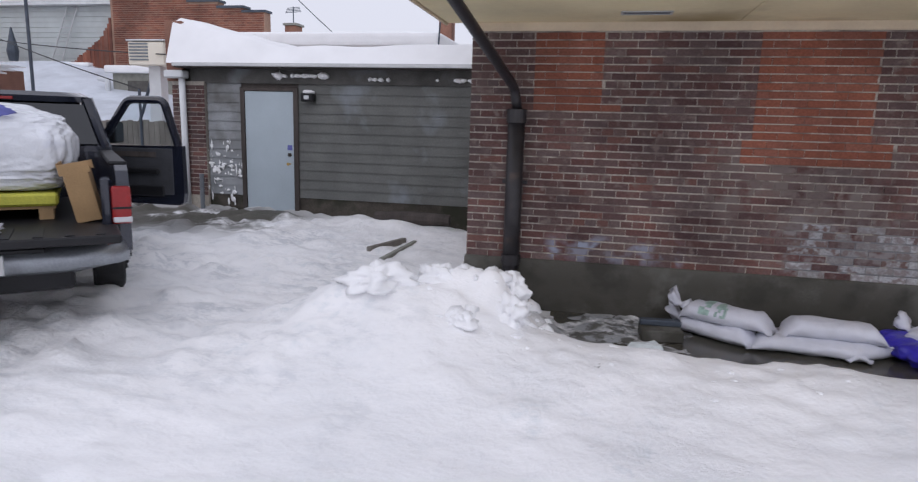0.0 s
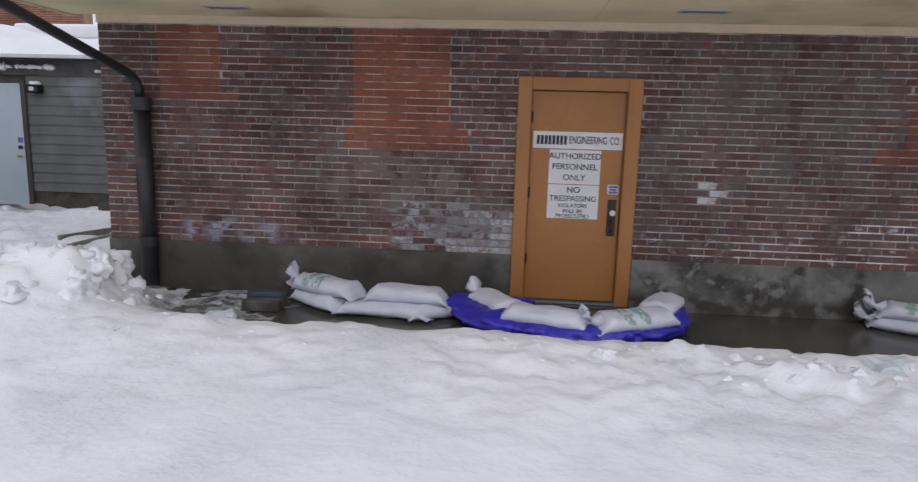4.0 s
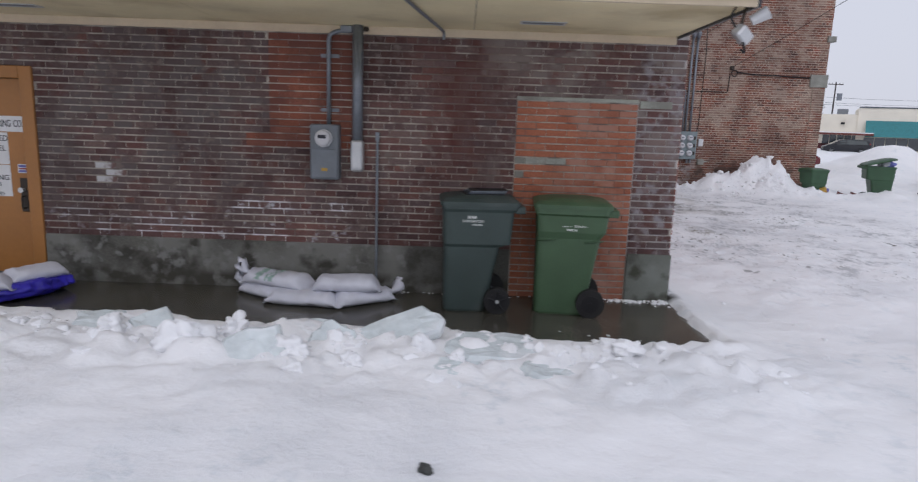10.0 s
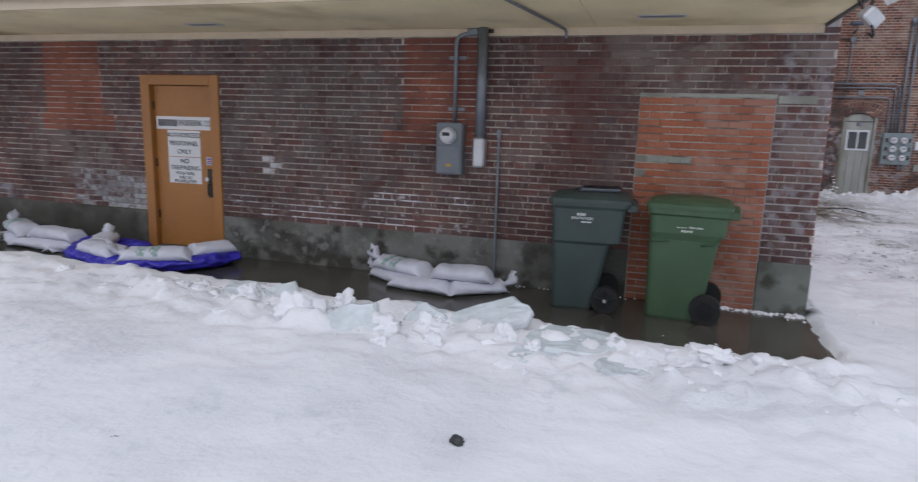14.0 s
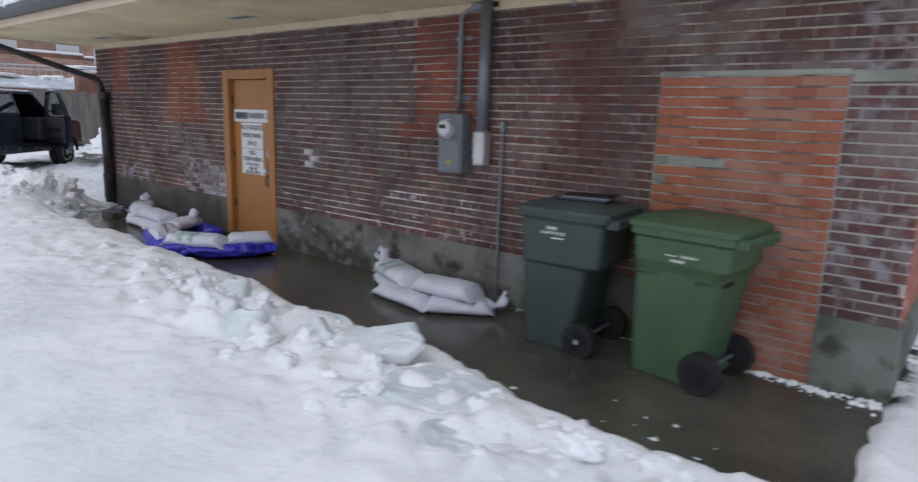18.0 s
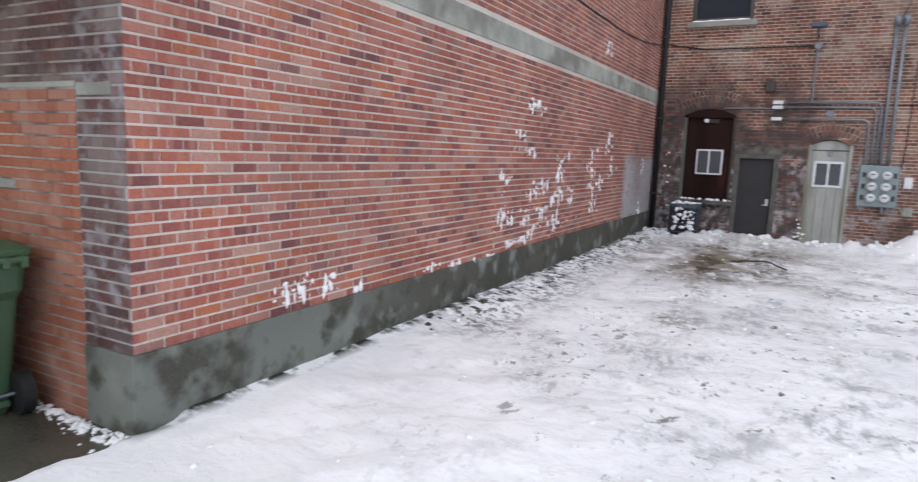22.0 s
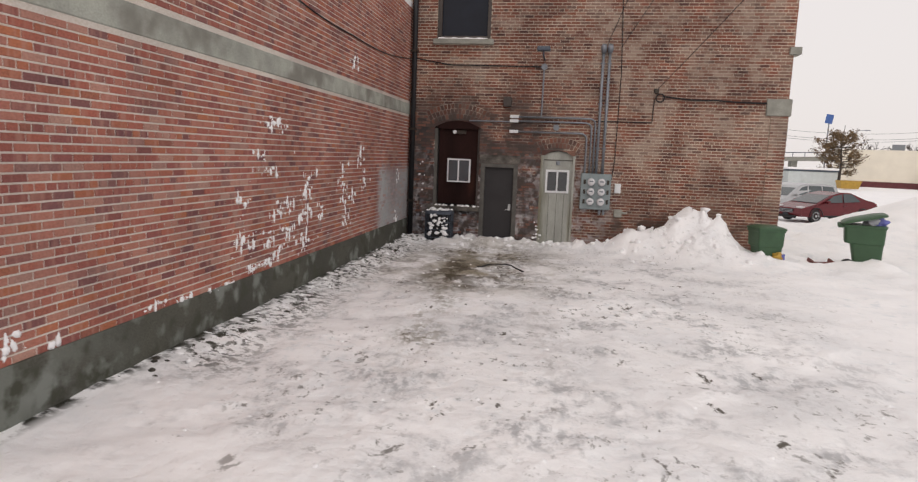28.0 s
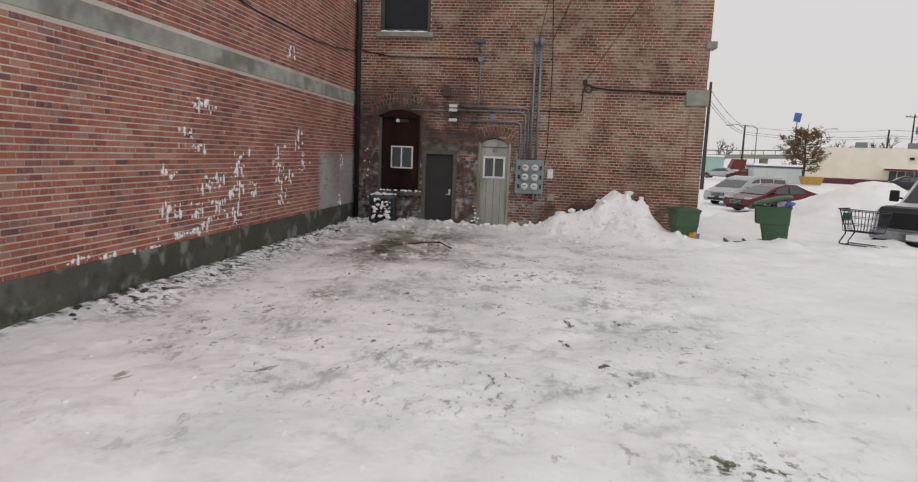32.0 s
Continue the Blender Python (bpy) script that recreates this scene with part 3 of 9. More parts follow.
    n1, n2 = nd.new("ShaderNodeTexNoise"), nd.new("ShaderNodeTexNoise")
    n1.inputs["Scale"].default_value, n1.inputs["Detail"].default_value = 7, 8
    n2.inputs["Scale"].default_value, n2.inputs["Detail"].default_value = 45, 4
    ln.new(geo.outputs["Position"], n1.inputs[0]), ln.new(geo.outputs["Position"], n2.inputs[0])
    b1, b2 = nd.new("ShaderNodeBump"), nd.new("ShaderNodeBump")
    b1.inputs["Distance"].default_value = 0.05
    ln.new(math_node(nd, ln, "ADD", mul(lot, 0.45), 0.4), b1.inputs["Strength"])
    b2.inputs["Strength"].default_value, b2.inputs["Distance"].default_value = 0.25, 0.01
    ln.new(n1.outputs[0], b1.inputs["Height"]), ln.new(n2.outputs[0], b2.inputs["Height"])
    n3, b3 = nd.new("ShaderNodeTexNoise"), nd.new("ShaderNodeBump")
    n3.inputs["Scale"].default_value, n3.inputs["Detail"].default_value, n3.inputs["Roughness"].default_value = 16, 8, 0.7
    ln.new(geo.outputs["Position"], n3.inputs[0]), ln.new(n3.outputs[0], b3.inputs["Height"])
    b3.inputs["Distance"].default_value = 0.04
    ln.new(math_node(nd, ln, "ADD", mul(crust, 0.5), 0.06), b3.inputs["Strength"])
    ln.new(b1.outputs[0], b2.inputs["Normal"]), ln.new(b2.outputs[0], b3.inputs["Normal"]), ln.new(b3.outputs[0], b.inputs["Normal"])
    return m


SNOW = snow_ground_mat()


# ---- building helpers ----
def mesh_of(name, bm, material, smooth=False):
    me = bpy.data.meshes.new(name)
    bm.normal_update()
    bm.to_mesh(me)
    bm.free()
    for mt in (material if isinstance(material, (list, tuple)) else [material]):
        me.materials.append(mt)
    if smooth:
        me.shade_smooth()
    return me


def part(name, bm, material, parent=None, label="", smooth=False, at=None):
    ob = new(name, mesh_of(name, bm, material, smooth))
    if parent is not None:
        ob.parent = parent
    if at is not None:
        ob.matrix_basis = at
    if label:
        tagged(ob, label)
    return ob


def thing(name, m, label, category, group="", kind=""):
    ob = new(name)
    ob.empty_display_size = 0.1
    ob.matrix_basis = m
    return tagged(ob, label, category, group, kind)


def box(x0, x1, y0, y1, z0, z1, bevel=0.0, bm=None, seg=1):
    bm = bm or bmesh.new()
    vs = [bm.verts.new((x, y, z)) for x in (x0, x1) for y in (y0, y1) for z in (z0, z1)]
    fs = [bm.faces.new([vs[i] for i in q]) for q in ((0, 1, 3, 2), (4, 6, 7, 5), (0, 4, 5, 1), (2, 3, 7, 6), (0, 2, 6, 4), (1, 5, 7, 3))]
    if bevel:
        es = {e for f in fs for e in f.edges}
        bmesh.ops.bevel(bm, geom=list(es), offset=bevel, segments=seg, profile=0.6, affect="EDGES")
    return bm


def tube(points, r, seg=10, bm=None, cap=True):
    """A round bar along a line of points; r: one radius or one for each point."""
    bm = bm or bmesh.new()
    pts = [Vector(p) for p in points]
    rs = r if isinstance(r, (list, tuple)) else [r] * len(pts)
    rings, side = [], None
    for i, p in enumerate(pts):
        d = (pts[min(i + 1, len(pts) - 1)] - pts[max(i - 1, 0)]).normalized()
        if side is None:
            side = d.orthogonal().normalized()
        side = (side - d * side.dot(d)).normalized()
        up = d.cross(side)
        rings.append([bm.verts.new(p + (side * math.cos(a) + up * math.sin(a)) * rs[i]) for a in (2 * math.pi * k / seg for k in range(seg))])
    for a, b in zip(rings, rings[1:]):
        for k in range(seg):
            bm.faces.new((a[k], a[(k + 1) % seg], b[(k + 1) % seg], b[k]))
    if cap:
        bm.faces.new(rings[0][::-1]), bm.faces.new(rings[-1])
    return bm


def bent(points, radius=0.08, n=5):
    """Rounds the corners of a line of points."""
    pts = [Vector(p) for p in points]
    out = [pts[0]]
    for a, b, c in zip(pts, pts[1:], pts[2:]):
        u, v = (a - b).normalized(), (c - b).normalized()
        p, q = b + u * radius, b + v * radius
        for k in range(n + 1):
            t = k / n
            out.append(p * (1 - t) ** 2 + b * 2 * t * (1 - t) + q * t ** 2)
    return out + [pts[-1]]


def loft(sections, bm=None, cap=True):
    """Joins rings of points, each with as many points, into one skin."""
    bm = bm or bmesh.new()
    rings = [[bm.verts.new(p) for p in s] for s in sections]
    n = len(rings[0])
    for a, b in zip(rings, rings[1:]):
        for k in range(n):
            bm.faces.new((a[k], a[(k + 1) % n], b[(k + 1) % n], b[k]))
    if cap:
        bm.faces.new(rings[0][::-1]), bm.faces.new(rings[-1])
    bmesh.ops.recalc_face_normals(bm, faces=bm.faces)
    return bm


def rounded(w, d, r, z, cx=0.0, cy=0.0, n=4):
    """A ring: a rectangle w by d with round corners, at height z."""
    pts = []
    for sx, sy, a0 in ((1, 1, 0), (-1, 1, 90), (-1, -1, 180), (1, -1, 270)):
        for k in range(n + 1):
            a = radians(a0 + 90 * k / n)
            pts.append((cx + sx * (w / 2 - r) + r * math.cos(a), cy + sy * (d / 2 - r) + r * math.sin(a), z))
    return pts


def prism(outline, y0, y1, bm=None):
    """An outline in x and z, drawn out from y0 to y1."""
    bm = bm or bmesh.new()
    a = [bm.verts.new((x, y0, z)) for x, z in outline]
    b = [bm.verts.new((x, y1, z)) for x, z in outline]
    n = len(a)
    for k in range(n):
        bm.faces.new((a[k], a[(k + 1) % n], b[(k + 1) % n], b[k]))
    bm.faces.new(a[::-1]), bm.faces.new(b)
    bmesh.ops.recalc_face_normals(bm, faces=bm.faces)
    return bm


def lettering(text, size, m, material, parent, name="lettering"):
    """Raised letters in the built-in font, as one mesh."""
    cu = bpy.data.curves.new(name, "FONT")
    cu.body, cu.size, cu.extrude, cu.align_x, cu.align_y = text, size, 0.001, "CENTER", "CENTER"
    cu.offset = size * 0.009
    tmp = bpy.data.objects.new(name, cu)
    scene.collection.objects.link(tmp)
    me = bpy.data.meshes.new_from_object(tmp.evaluated_get(bpy.context.evaluated_depsgraph_get()))
    bpy.data.objects.remove(tmp)
    me.materials.clear()
    me.materials.append(material)
    ob = new(name, me)
    ob.parent, ob.matrix_basis = parent, m
    return ob


def vnoise(x, y, seed=0):
    """Smooth value noise on arrays."""
    xi, yi = np.floor(x).astype(np.int64), np.floor(y).astype(np.int64)
    fx, fy = x - xi, y - yi
    fx, fy = fx * fx * (3 - 2 * fx), fy * fy * (3 - 2 * fy)

    def h(a, b):
        n = (a * 374761393 + b * 668265263 + seed * 974634777) & 0x7FFFFFFF
        n = ((n ^ (n >> 13)) * 1274126177) & 0x7FFFFFFF
        return ((n ^ (n >> 16)) & 0xFFFF) / 65535.0
    return (h(xi, yi) * (1 - fx) + h(xi + 1, yi) * fx) * (1 - fy) + (h(xi, yi + 1) * (1 - fx) + h(xi + 1, yi + 1) * fx) * fy


def fbm(x, y, seed=0, octaves=4):
    out, amp = 0.0, 0.5
    for k in range(octaves):
        out = out + amp * (vnoise(x, y, seed + k) - 0.5) * 2
        x, y, amp = x * 2.03, y * 2.03, amp * 0.5
    return out


def step(e0, e1, v):
    t = np.clip((v - e0) / (e1 - e0), 0, 1)
    return t * t * (3 - 2 * t)


def hill(x, y, cx, cy, rx, ry, turn=0.0):
    c, s = math.cos(radians(turn)), math.sin(radians(turn))
    u, v = ((x - cx) * c + (y - cy) * s) / rx, (-(x - cx) * s + (y - cy) * c) / ry
    return np.exp(-(u * u + v * v))


# ---- ground ----
WALL_Y, EAST_X, WEST_X, BACK_Y = 6.19, 10.25, -1.385, 19.33
BASE_TOP, TRIM_LOW, SOFFIT_Z = 0.49, 2.575, 2.65
CAM_SIDE = 4.4


def chunks(x, y, cell, seed):
    """Broken blocks of packed snow, 0 to 1, lying in cells of the given size."""
    xi, yi = np.floor(x / cell).astype(np.int64), np.floor(y / cell).astype(np.int64)
    out = np.zeros_like(x)

    def rnd(a, b, s):
        n = (a * 374761393 + b * 668265263 + (seed + s) * 974634777) & 0x7FFFFFFF
        n = ((n ^ (n >> 13)) * 1274126177) & 0x7FFFFFFF
        return ((n ^ (n >> 16)) & 0xFFFF) / 65535.0
    for i in (-1, 0, 1):
        for j in (-1, 0, 1):
            a, b = xi + i, yi + j
            dx, dy = x / cell - a - rnd(a, b, 1), y / cell - b - rnd(a, b, 2)
            turn = rnd(a, b, 3) * 6.28
            u, v = dx * np.cos(turn) + dy * np.sin(turn), -dx * np.sin(turn) + dy * np.cos(turn)
            d = np.maximum(np.abs(u), np.abs(v) * (0.8 + rnd(a, b, 4))) / (0.35 + 0.45 * rnd(a, b, 5))
            top = rnd(a, b, 6) * (1 - step(0.62, 1.05, d)) * (1 + 0.8 * (rnd(a, b, 7) - 0.3) * u)
            out = np.maximum(out, top)
    return out


def ground_height(x, y):
    h = 0.10 + 0.042 * fbm(x * 0.5, y * 0.5, 3) + 0.032 * fbm(x * 1.6, y * 1.6, 9, 5)
    rough = step(2.2, 4.0, y) * step(5.2, 4.6, y)
    h = h + rough * 0.04 * np.abs(fbm(x * 2.8, y * 2.8, 13, 5)) + rough * 0.02 * step(0.05, 0.35, fbm(x * 4.2, y * 4.2, 15, 4))
    # wheel ruts along the alley
    h = h - 0.03 * np.exp(-((y - 1.3 - 0.15 * np.sin(x * 0.4)) / 0.25) ** 2) * step(20, 12, x)
    # the lot on the east side lies lower and is trodden flat
    lot = step(9.9, 11.0, x) * step(3.0, 5.5, y)
    h = h * (1 - lot) + lot * (-0.02 + 0.035 * fbm(x * 0.9, y * 0.9, 21) + 0.045 * fbm(x * 3.0, y * 3.0, 5, 5) + 0.03 * chunks(x, y, 0.24, 23) * step(-0.1, 0.3, fbm(x * 0.6, y * 0.6, 24)) + 0.018 * chunks(x, y, 0.2, 26) * np.exp(-((x - 12.2 - 0.006 * (y - 17.0) ** 2) / 0.5) ** 2) + 0.06 * chunks(x, y, 0.16, 25) * np.exp(-((x - 10.5) / 0.28) ** 2) * step(8.8, 10.5, y))
    # the yard on the west side rises
    west = step(-0.8, -4.5, x)
    h = h + west * (0.04 + 0.12 * step(4.5, 9.5, y)) + west * 0.05 * fbm(x * 1.7, y * 1.7, 31) + west * 0.085 * chunks(x + 0.1 * fbm(x * 3, y * 3, 34), y, 0.34, 33) + west * 0.03 * chunks(x, y, 0.15, 35)
    # pushed-up bank along the wet slab
    yc = 4.40 + 0.08 * fbm(x * 0.8, 0 * y, 41) + 0.10 * step(5.5, 3.0, x) - 0.14 * step(5.2, 6.4, x) - 0.17 * step(8.2, 9.0, x) + 0.06 * step(9.6, 10.2, x)
    lumps = 0.55 + 1.0 * np.abs(fbm(x * 2.6, y * 2.6, 51, 5)) + 0.5 * fbm(x * 0.7, y * 0.5, 52)
    bank = np.exp(-((y - yc) / 0.42) ** 2) * step(-2.0, -0.5, x) * step(11.8, 10.0, x)
    h = h + (0.05 - 0.02 * step(3.5, 5.5, x)) * bank * lumps + 0.02 * bank * step(0.1, 0.5, fbm(x * 5.0, y * 5.0, 55, 3)) * step(1.0, 5.0, x)
    heap = np.exp(-((y - yc + 0.22) / 0.55) ** 2) * step(0.5, 5.0, x) * step(11.0, 10.0, x)
    h = h + heap * (0.075 * chunks(x + 0.1 * fbm(x * 3, y * 3, 57), y + 0.1 * fbm(x * 3, y * 3, 58), 0.42, 56) + 0.07 * chunks(x + 0.05 * fbm(x * 6, y * 6, 64), y, 0.17, 59) + 0.02 * fbm(x * 9, y * 9, 65, 3))
    # cleared slab by the wall
    edge = yc + 0.42 + 0.10 * fbm(x * 3.1, y * 0.4, 61)
    clear = step(edge - 0.10, edge + 0.12, y) * step(-1.75, -1.2, x) * step(10.34, 10.20, x + 0.10 * fbm(x * 2.5, y * 2.5, 67)) * step(6.6, 6.3, y)
    wet = -0.055 + 0.10 * step(2.1, -0.6, x) * (0.77 + 0.7 * fbm(x * 2.4, y * 2.4, 71) + 0.35 * fbm(x * 9, y * 9, 73))
    h = h * (1 - clear) + clear * wet
    # shovelled mounds at the downpipe
    h = h + 0.48 * hill(x, y, -1.72, 4.78, 0.72, 0.60) * (0.85 + 0.35 * fbm(x * 1.8, y * 1.8, 81, 4))
    h = h + hill(x, y, -0.95, 5.15, 0.36, 0.50) * (0.36 + 0.25 * fbm(x * 3.2, y * 3.2, 83, 5) + 0.14 * chunks(x, y, 0.26, 85))
    h = h + 0.10 * hill(x, y, -0.8, 4.2, 1.6, 0.6)
    # the gap between shed and brick building
    h = h + 0.12 * hill(x, y, -2.6, 8.9, 1.2, 0.5) + 0.05 * west * np.abs(fbm(x * 3.7, y * 3.7, 87, 4))
    # ploughed heaps by the rear building and beyond
    h = h + 0.90 * hill(x, y, 17.0, 18.75, 0.72, 0.8) * (0.80 + 0.35 * fbm(x * 1.6, y * 1.6, 91, 5) + 0.32 * chunks(x, y, 0.45, 92) + 0.12 * chunks(x, y, 0.18, 107))
    h = h + 0.50 * hill(x, y, 15.9, 18.85, 0.8, 0.6) * (0.8 + 0.4 * fbm(x * 2.2, y * 2.2, 93, 5) + 0.4 * chunks(x, y, 0.35, 94))
    h = h + 0.10 * hill(x, y, 18.2, 18.4, 1.1, 0.7)
    h = h - 0.5 * step(24.0, 31.0, y) * step(17.0, 21.0, x)
    far = step(16.8, 18.6, x + 0.25 * fbm(x, y, 95)) * step(15.4, 17.6, y + 0.3 * fbm(x * 0.8, y * 0.8, 96))
    h = h + far * (0.03 + 0.13 * fbm(x * 0.9, y * 0.9, 97, 5) + 0.07 * chunks(x, y, 0.5, 98))
    h = h + 0.17 * hill(x, y, 12.9, 19.0, 3.4, 0.42) * (0.35 + 1.6 * np.abs(fbm(x * 3.2, y * 3.2, 99)) + 0.5 * chunks(x, y, 0.3, 104))
    h = h + 1.75 * hill(x, y, 27.0, 28.4, 2.7, 1.7, 20) * (0.95 + 0.2 * fbm(x * 0.7, y * 0.7, 102)) + 0.55 * hill(x, y, 24.0, 29.5, 2.2, 1.2, 0)
    h = h + 0.40 * hill(x, y, 25.2, 26.0, 2.4, 1.6, 20) * (0.9 + 0.3 * fbm(x * 0.5, y * 0.5, 101))
    h = h + 0.22 * hill(x, y, 20.3, 22.5, 2.6, 1.2, 20) * (0.9 + 0.5 * fbm(x * 0.9, y * 0.9, 103))
    h = h + 0.5 * hill(x, y, 31.0, 33.0, 5.0, 2.0, 30)
    # snow thrown up against the buried bins
    h = h + 0.16 * hill(x, y, 19.85, 18.25, 0.55, 0.30) * (0.7 + 0.8 * np.abs(fbm(x * 4, y * 4, 105))) + 0.12 * hill(x, y, 20.5, 18.15, 0.4, 0.25) * (0.7 + 0.8 * np.abs(fbm(x * 4, y * 4, 106))) + 0.12 * hill(x, y, 18.1, 17.95, 0.5, 0.25)
    away = np.maximum(np.abs(x - 8) - 30, 0) + np.maximum(np.abs(y - 8) - 40, 0)
    h = h * np.exp(-away / 30.0)
    return h


def graded(parts):
    out = [parts[0][0]]
    for lo, hi, stepping in parts:
        n = max(1, int(round((hi - lo) / stepping)))
        out.extend(list(lo + (hi - lo) * (np.arange(n) + 1) / n))
    return np.array(out)


def build_ground():
    gx = graded([(-420, -60, 40), (-60, -14, 4), (-14, -7, 0.35), (-7, -2.6, 0.09), (-2.6, 10.8, 0.05), (10.8, 19.0, 0.075), (19, 26, 0.14), (26, 40, 0.7), (40, 80, 5), (80, 600, 52)])
    gy = graded([(-300, -30, 30), (-30, -3, 1.5), (-3, 1.0, 0.3), (1.0, 5.6, 0.045), (5.6, 10, 0.075), (10, 20, 0.09), (20, 28, 0.18), (28, 60, 1.0), (60, 120, 6), (120, 700, 58)])
    X, Y = np.meshgrid(gx, gy, indexing="ij")
    Z = ground_height(X, Y)
    co = np.stack([X, Y, Z], -1).reshape(-1, 3)
    nx, ny = len(gx), len(gy)
    i = (np.arange(nx - 1)[:, None] * ny + np.arange(ny - 1)[None, :]).reshape(-1)
    quads = np.stack([i, i + ny, i + ny + 1, i + 1], 1)
    me = bpy.data.meshes.new("ground")
    me.vertices.add(len(co)), me.loops.add(quads.size), me.polygons.add(len(quads))
    me.vertices.foreach_set("co", co.reshape(-1))
    me.loops.foreach_set("vertex_index", quads.reshape(-1))
    me.polygons.foreach_set("loop_start", np.arange(len(quads)) * 4)
    me.update(calc_edges=True)
    me.shade_smooth()
    me.materials.append(SNOW)
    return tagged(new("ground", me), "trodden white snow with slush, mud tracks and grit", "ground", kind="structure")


build_ground()


def top_of(x, y):
    return float(ground_height(np.array([float(x)]), np.array([float(y)]))[0])


slab = part("pavement", box(WEST_X - 0.1, EAST_X + 0.02, 4.62, WALL_Y, -0.25, 0.0, 0.015), SLAB)
tagged(slab, "wet dark concrete slab along the brick wall", "pavement", kind="structure")


# ---- walls ----
def brick_rows(u0, u1, z0, z1, course, length, joint, holes=(), headers=6, seed=0, vj=0.008):
    """Rectangles (u, v, z, w) of a bonded wall, cut round the holes."""
    rng = random.Random(seed)
    out, row, z = [], 0, z0
    while z + course * 0.6 < z1:
        zt = min(z + course - joint, z1)
        hdr = headers and row % headers == headers - 1
        pitch = (length / 2 if hdr else length)
        u = u0 - (pitch / 2 if row % 2 else 0) - rng.random() * 0.01
        spans = [(u0, u1)]
        for ha, hb, hz0, hz1 in holes:
            if zt > hz0 + 0.01 and z < hz1 - 0.01:
                spans = [s for a, b in spans for s in ((a, min(b, ha)), (max(a, hb), b)) if s[1] - s[0] > 0.02]
        while u < u1:
            a, b = u, u + pitch - vj
            for sa, sb in spans:
                ca, cb = max(a, sa), min(b, sb)
                if cb - ca > 0.025:
                    out.append((ca, cb, z, zt, cb - ca > pitch - vj - 0.002 and not hdr))
            u += pitch * (1 + (rng.random() - 0.5) * 0.012)
        z, row = z + course, row + 1
    return out


def brick_shell(w, h, depth, ch=0.003):
    """Corners and faces of one brick's front, edges eased."""
    v = [(0, 0, 0), (w, 0, 0), (w, 0, h), (0, 0, h), (0, -depth + ch, 0), (w, -depth + ch, 0), (w, -depth + ch, h), (0, -depth + ch, h),
         (ch, -depth, ch), (w - ch, -depth, ch), (w - ch, -depth, h - ch), (ch, -depth, h - ch)]
    f = [(0, 1, 5, 4), (1, 2, 6, 5), (2, 3, 7, 6), (3, 0, 4, 7), (4, 5, 9, 8), (5, 6, 10, 9), (6, 7, 11, 10), (7, 4, 8, 11), (8, 9, 10, 11)]
    return v, f


def lay_bricks(parent, place, rows, material, pick, depth=0.006, seed=1, label=""):
    """Bricks of one wall: those in the stretch `pick` (u0, u1, z0, z1), up to 300, singly; the rest joined. place: (u, out, z) to the world."""
    rng = random.Random(seed)
    singles, verts, faces = 0, [], []
    shared = {}
    for a, b, z0, z1, full in rows:
        single = full and pick and singles < 290 and pick[0] < a and b < pick[1] and pick[2] < z0 < pick[3]
        d = depth + rng.uniform(-0.002, 0.002)
        if single:
            if "m" not in shared:
                v, f = brick_shell(b - a, z1 - z0, depth)
                me = bpy.data.meshes.new("brick")
                me.from_pydata(v, [], f)
                me.materials.append(material)
                shared["m"] = me
            ob = new("brick", shared["m"])
            ob.parent = parent
            ob.matrix_basis = place @ Matrix.Translation((a, depth - d, z0))
            singles += 1
        else:
            v, f = brick_shell(b - a, z1 - z0, d)
            k = len(verts)
            verts.extend((place @ Vector((x + a, y, z + z0)))[:] for x, y, z in v)
            faces.extend(tuple(i + k for i in q) for q in f)
    if faces:
        me = bpy.data.meshes.new("brickwork")
        me.from_pydata(verts, [], faces)
        me.materials.append(material)
        ob = new("brickwork", me)
        ob.parent = parent
        tagged(ob, label, kind="stuff")


def wall_boxes(boxes, material, name, label):
    bm = bmesh.new()
    for b in boxes:
        box(*b, bm=bm)
    ob = part(name, bm, material)
    return tagged(ob, label, "wall", kind="structure")


ROOF_Z = 5.4
DX0, DX1, DTOP = 2.655, 3.79, 2.165
front = wall_boxes([(WEST_X, DX0, WALL_Y, WALL_Y + 0.3, -0.3, ROOF_Z), (DX1, EAST_X - 0.012, WALL_Y, WALL_Y + 0.3, -0.3, ROOF_Z - 0.004), (DX0, DX1, WALL_Y, WALL_Y + 0.3, DTOP, ROOF_Z), (DX0, DX1, WALL_Y + 0.001, WALL_Y + 0.3, -0.3, 0.03)],
                   MORTAR_FRONT, "wall_south", "dark weathered brick wall with orange infill patches and salt stains")
east = wall_boxes([(EAST_X - 0.3, EAST_X, WALL_Y + 0.004, BACK_Y, -0.4, ROOF_Z)], MORTAR_SIDE, "wall_east", "red brick side wall with pale joints and stuck snow")
west_wall = wall_boxes([(WEST_X, WEST_X + 0.3, WALL_Y + 0.3, 18.0, -0.3, ROOF_Z)], MORTAR_FRONT, "wall_west", "brick side wall of the low building")
REAR_HOLES = [(10.88, 11.97, 0.80, 2.86), (12.02, 12.90, -0.2, 1.88), (13.44, 14.20, -0.2, 2.24), (10.86, 12.12, 4.62, 6.5)]
cuts = [2.0, 10.86, 10.88, 11.97, 12.02, 12.12, 12.90, 13.44, 14.20, 18.72]
levels = [-0.4, -0.2, 0.80, 1.88, 2.24, 2.86, 4.62, 6.5, 9.5]
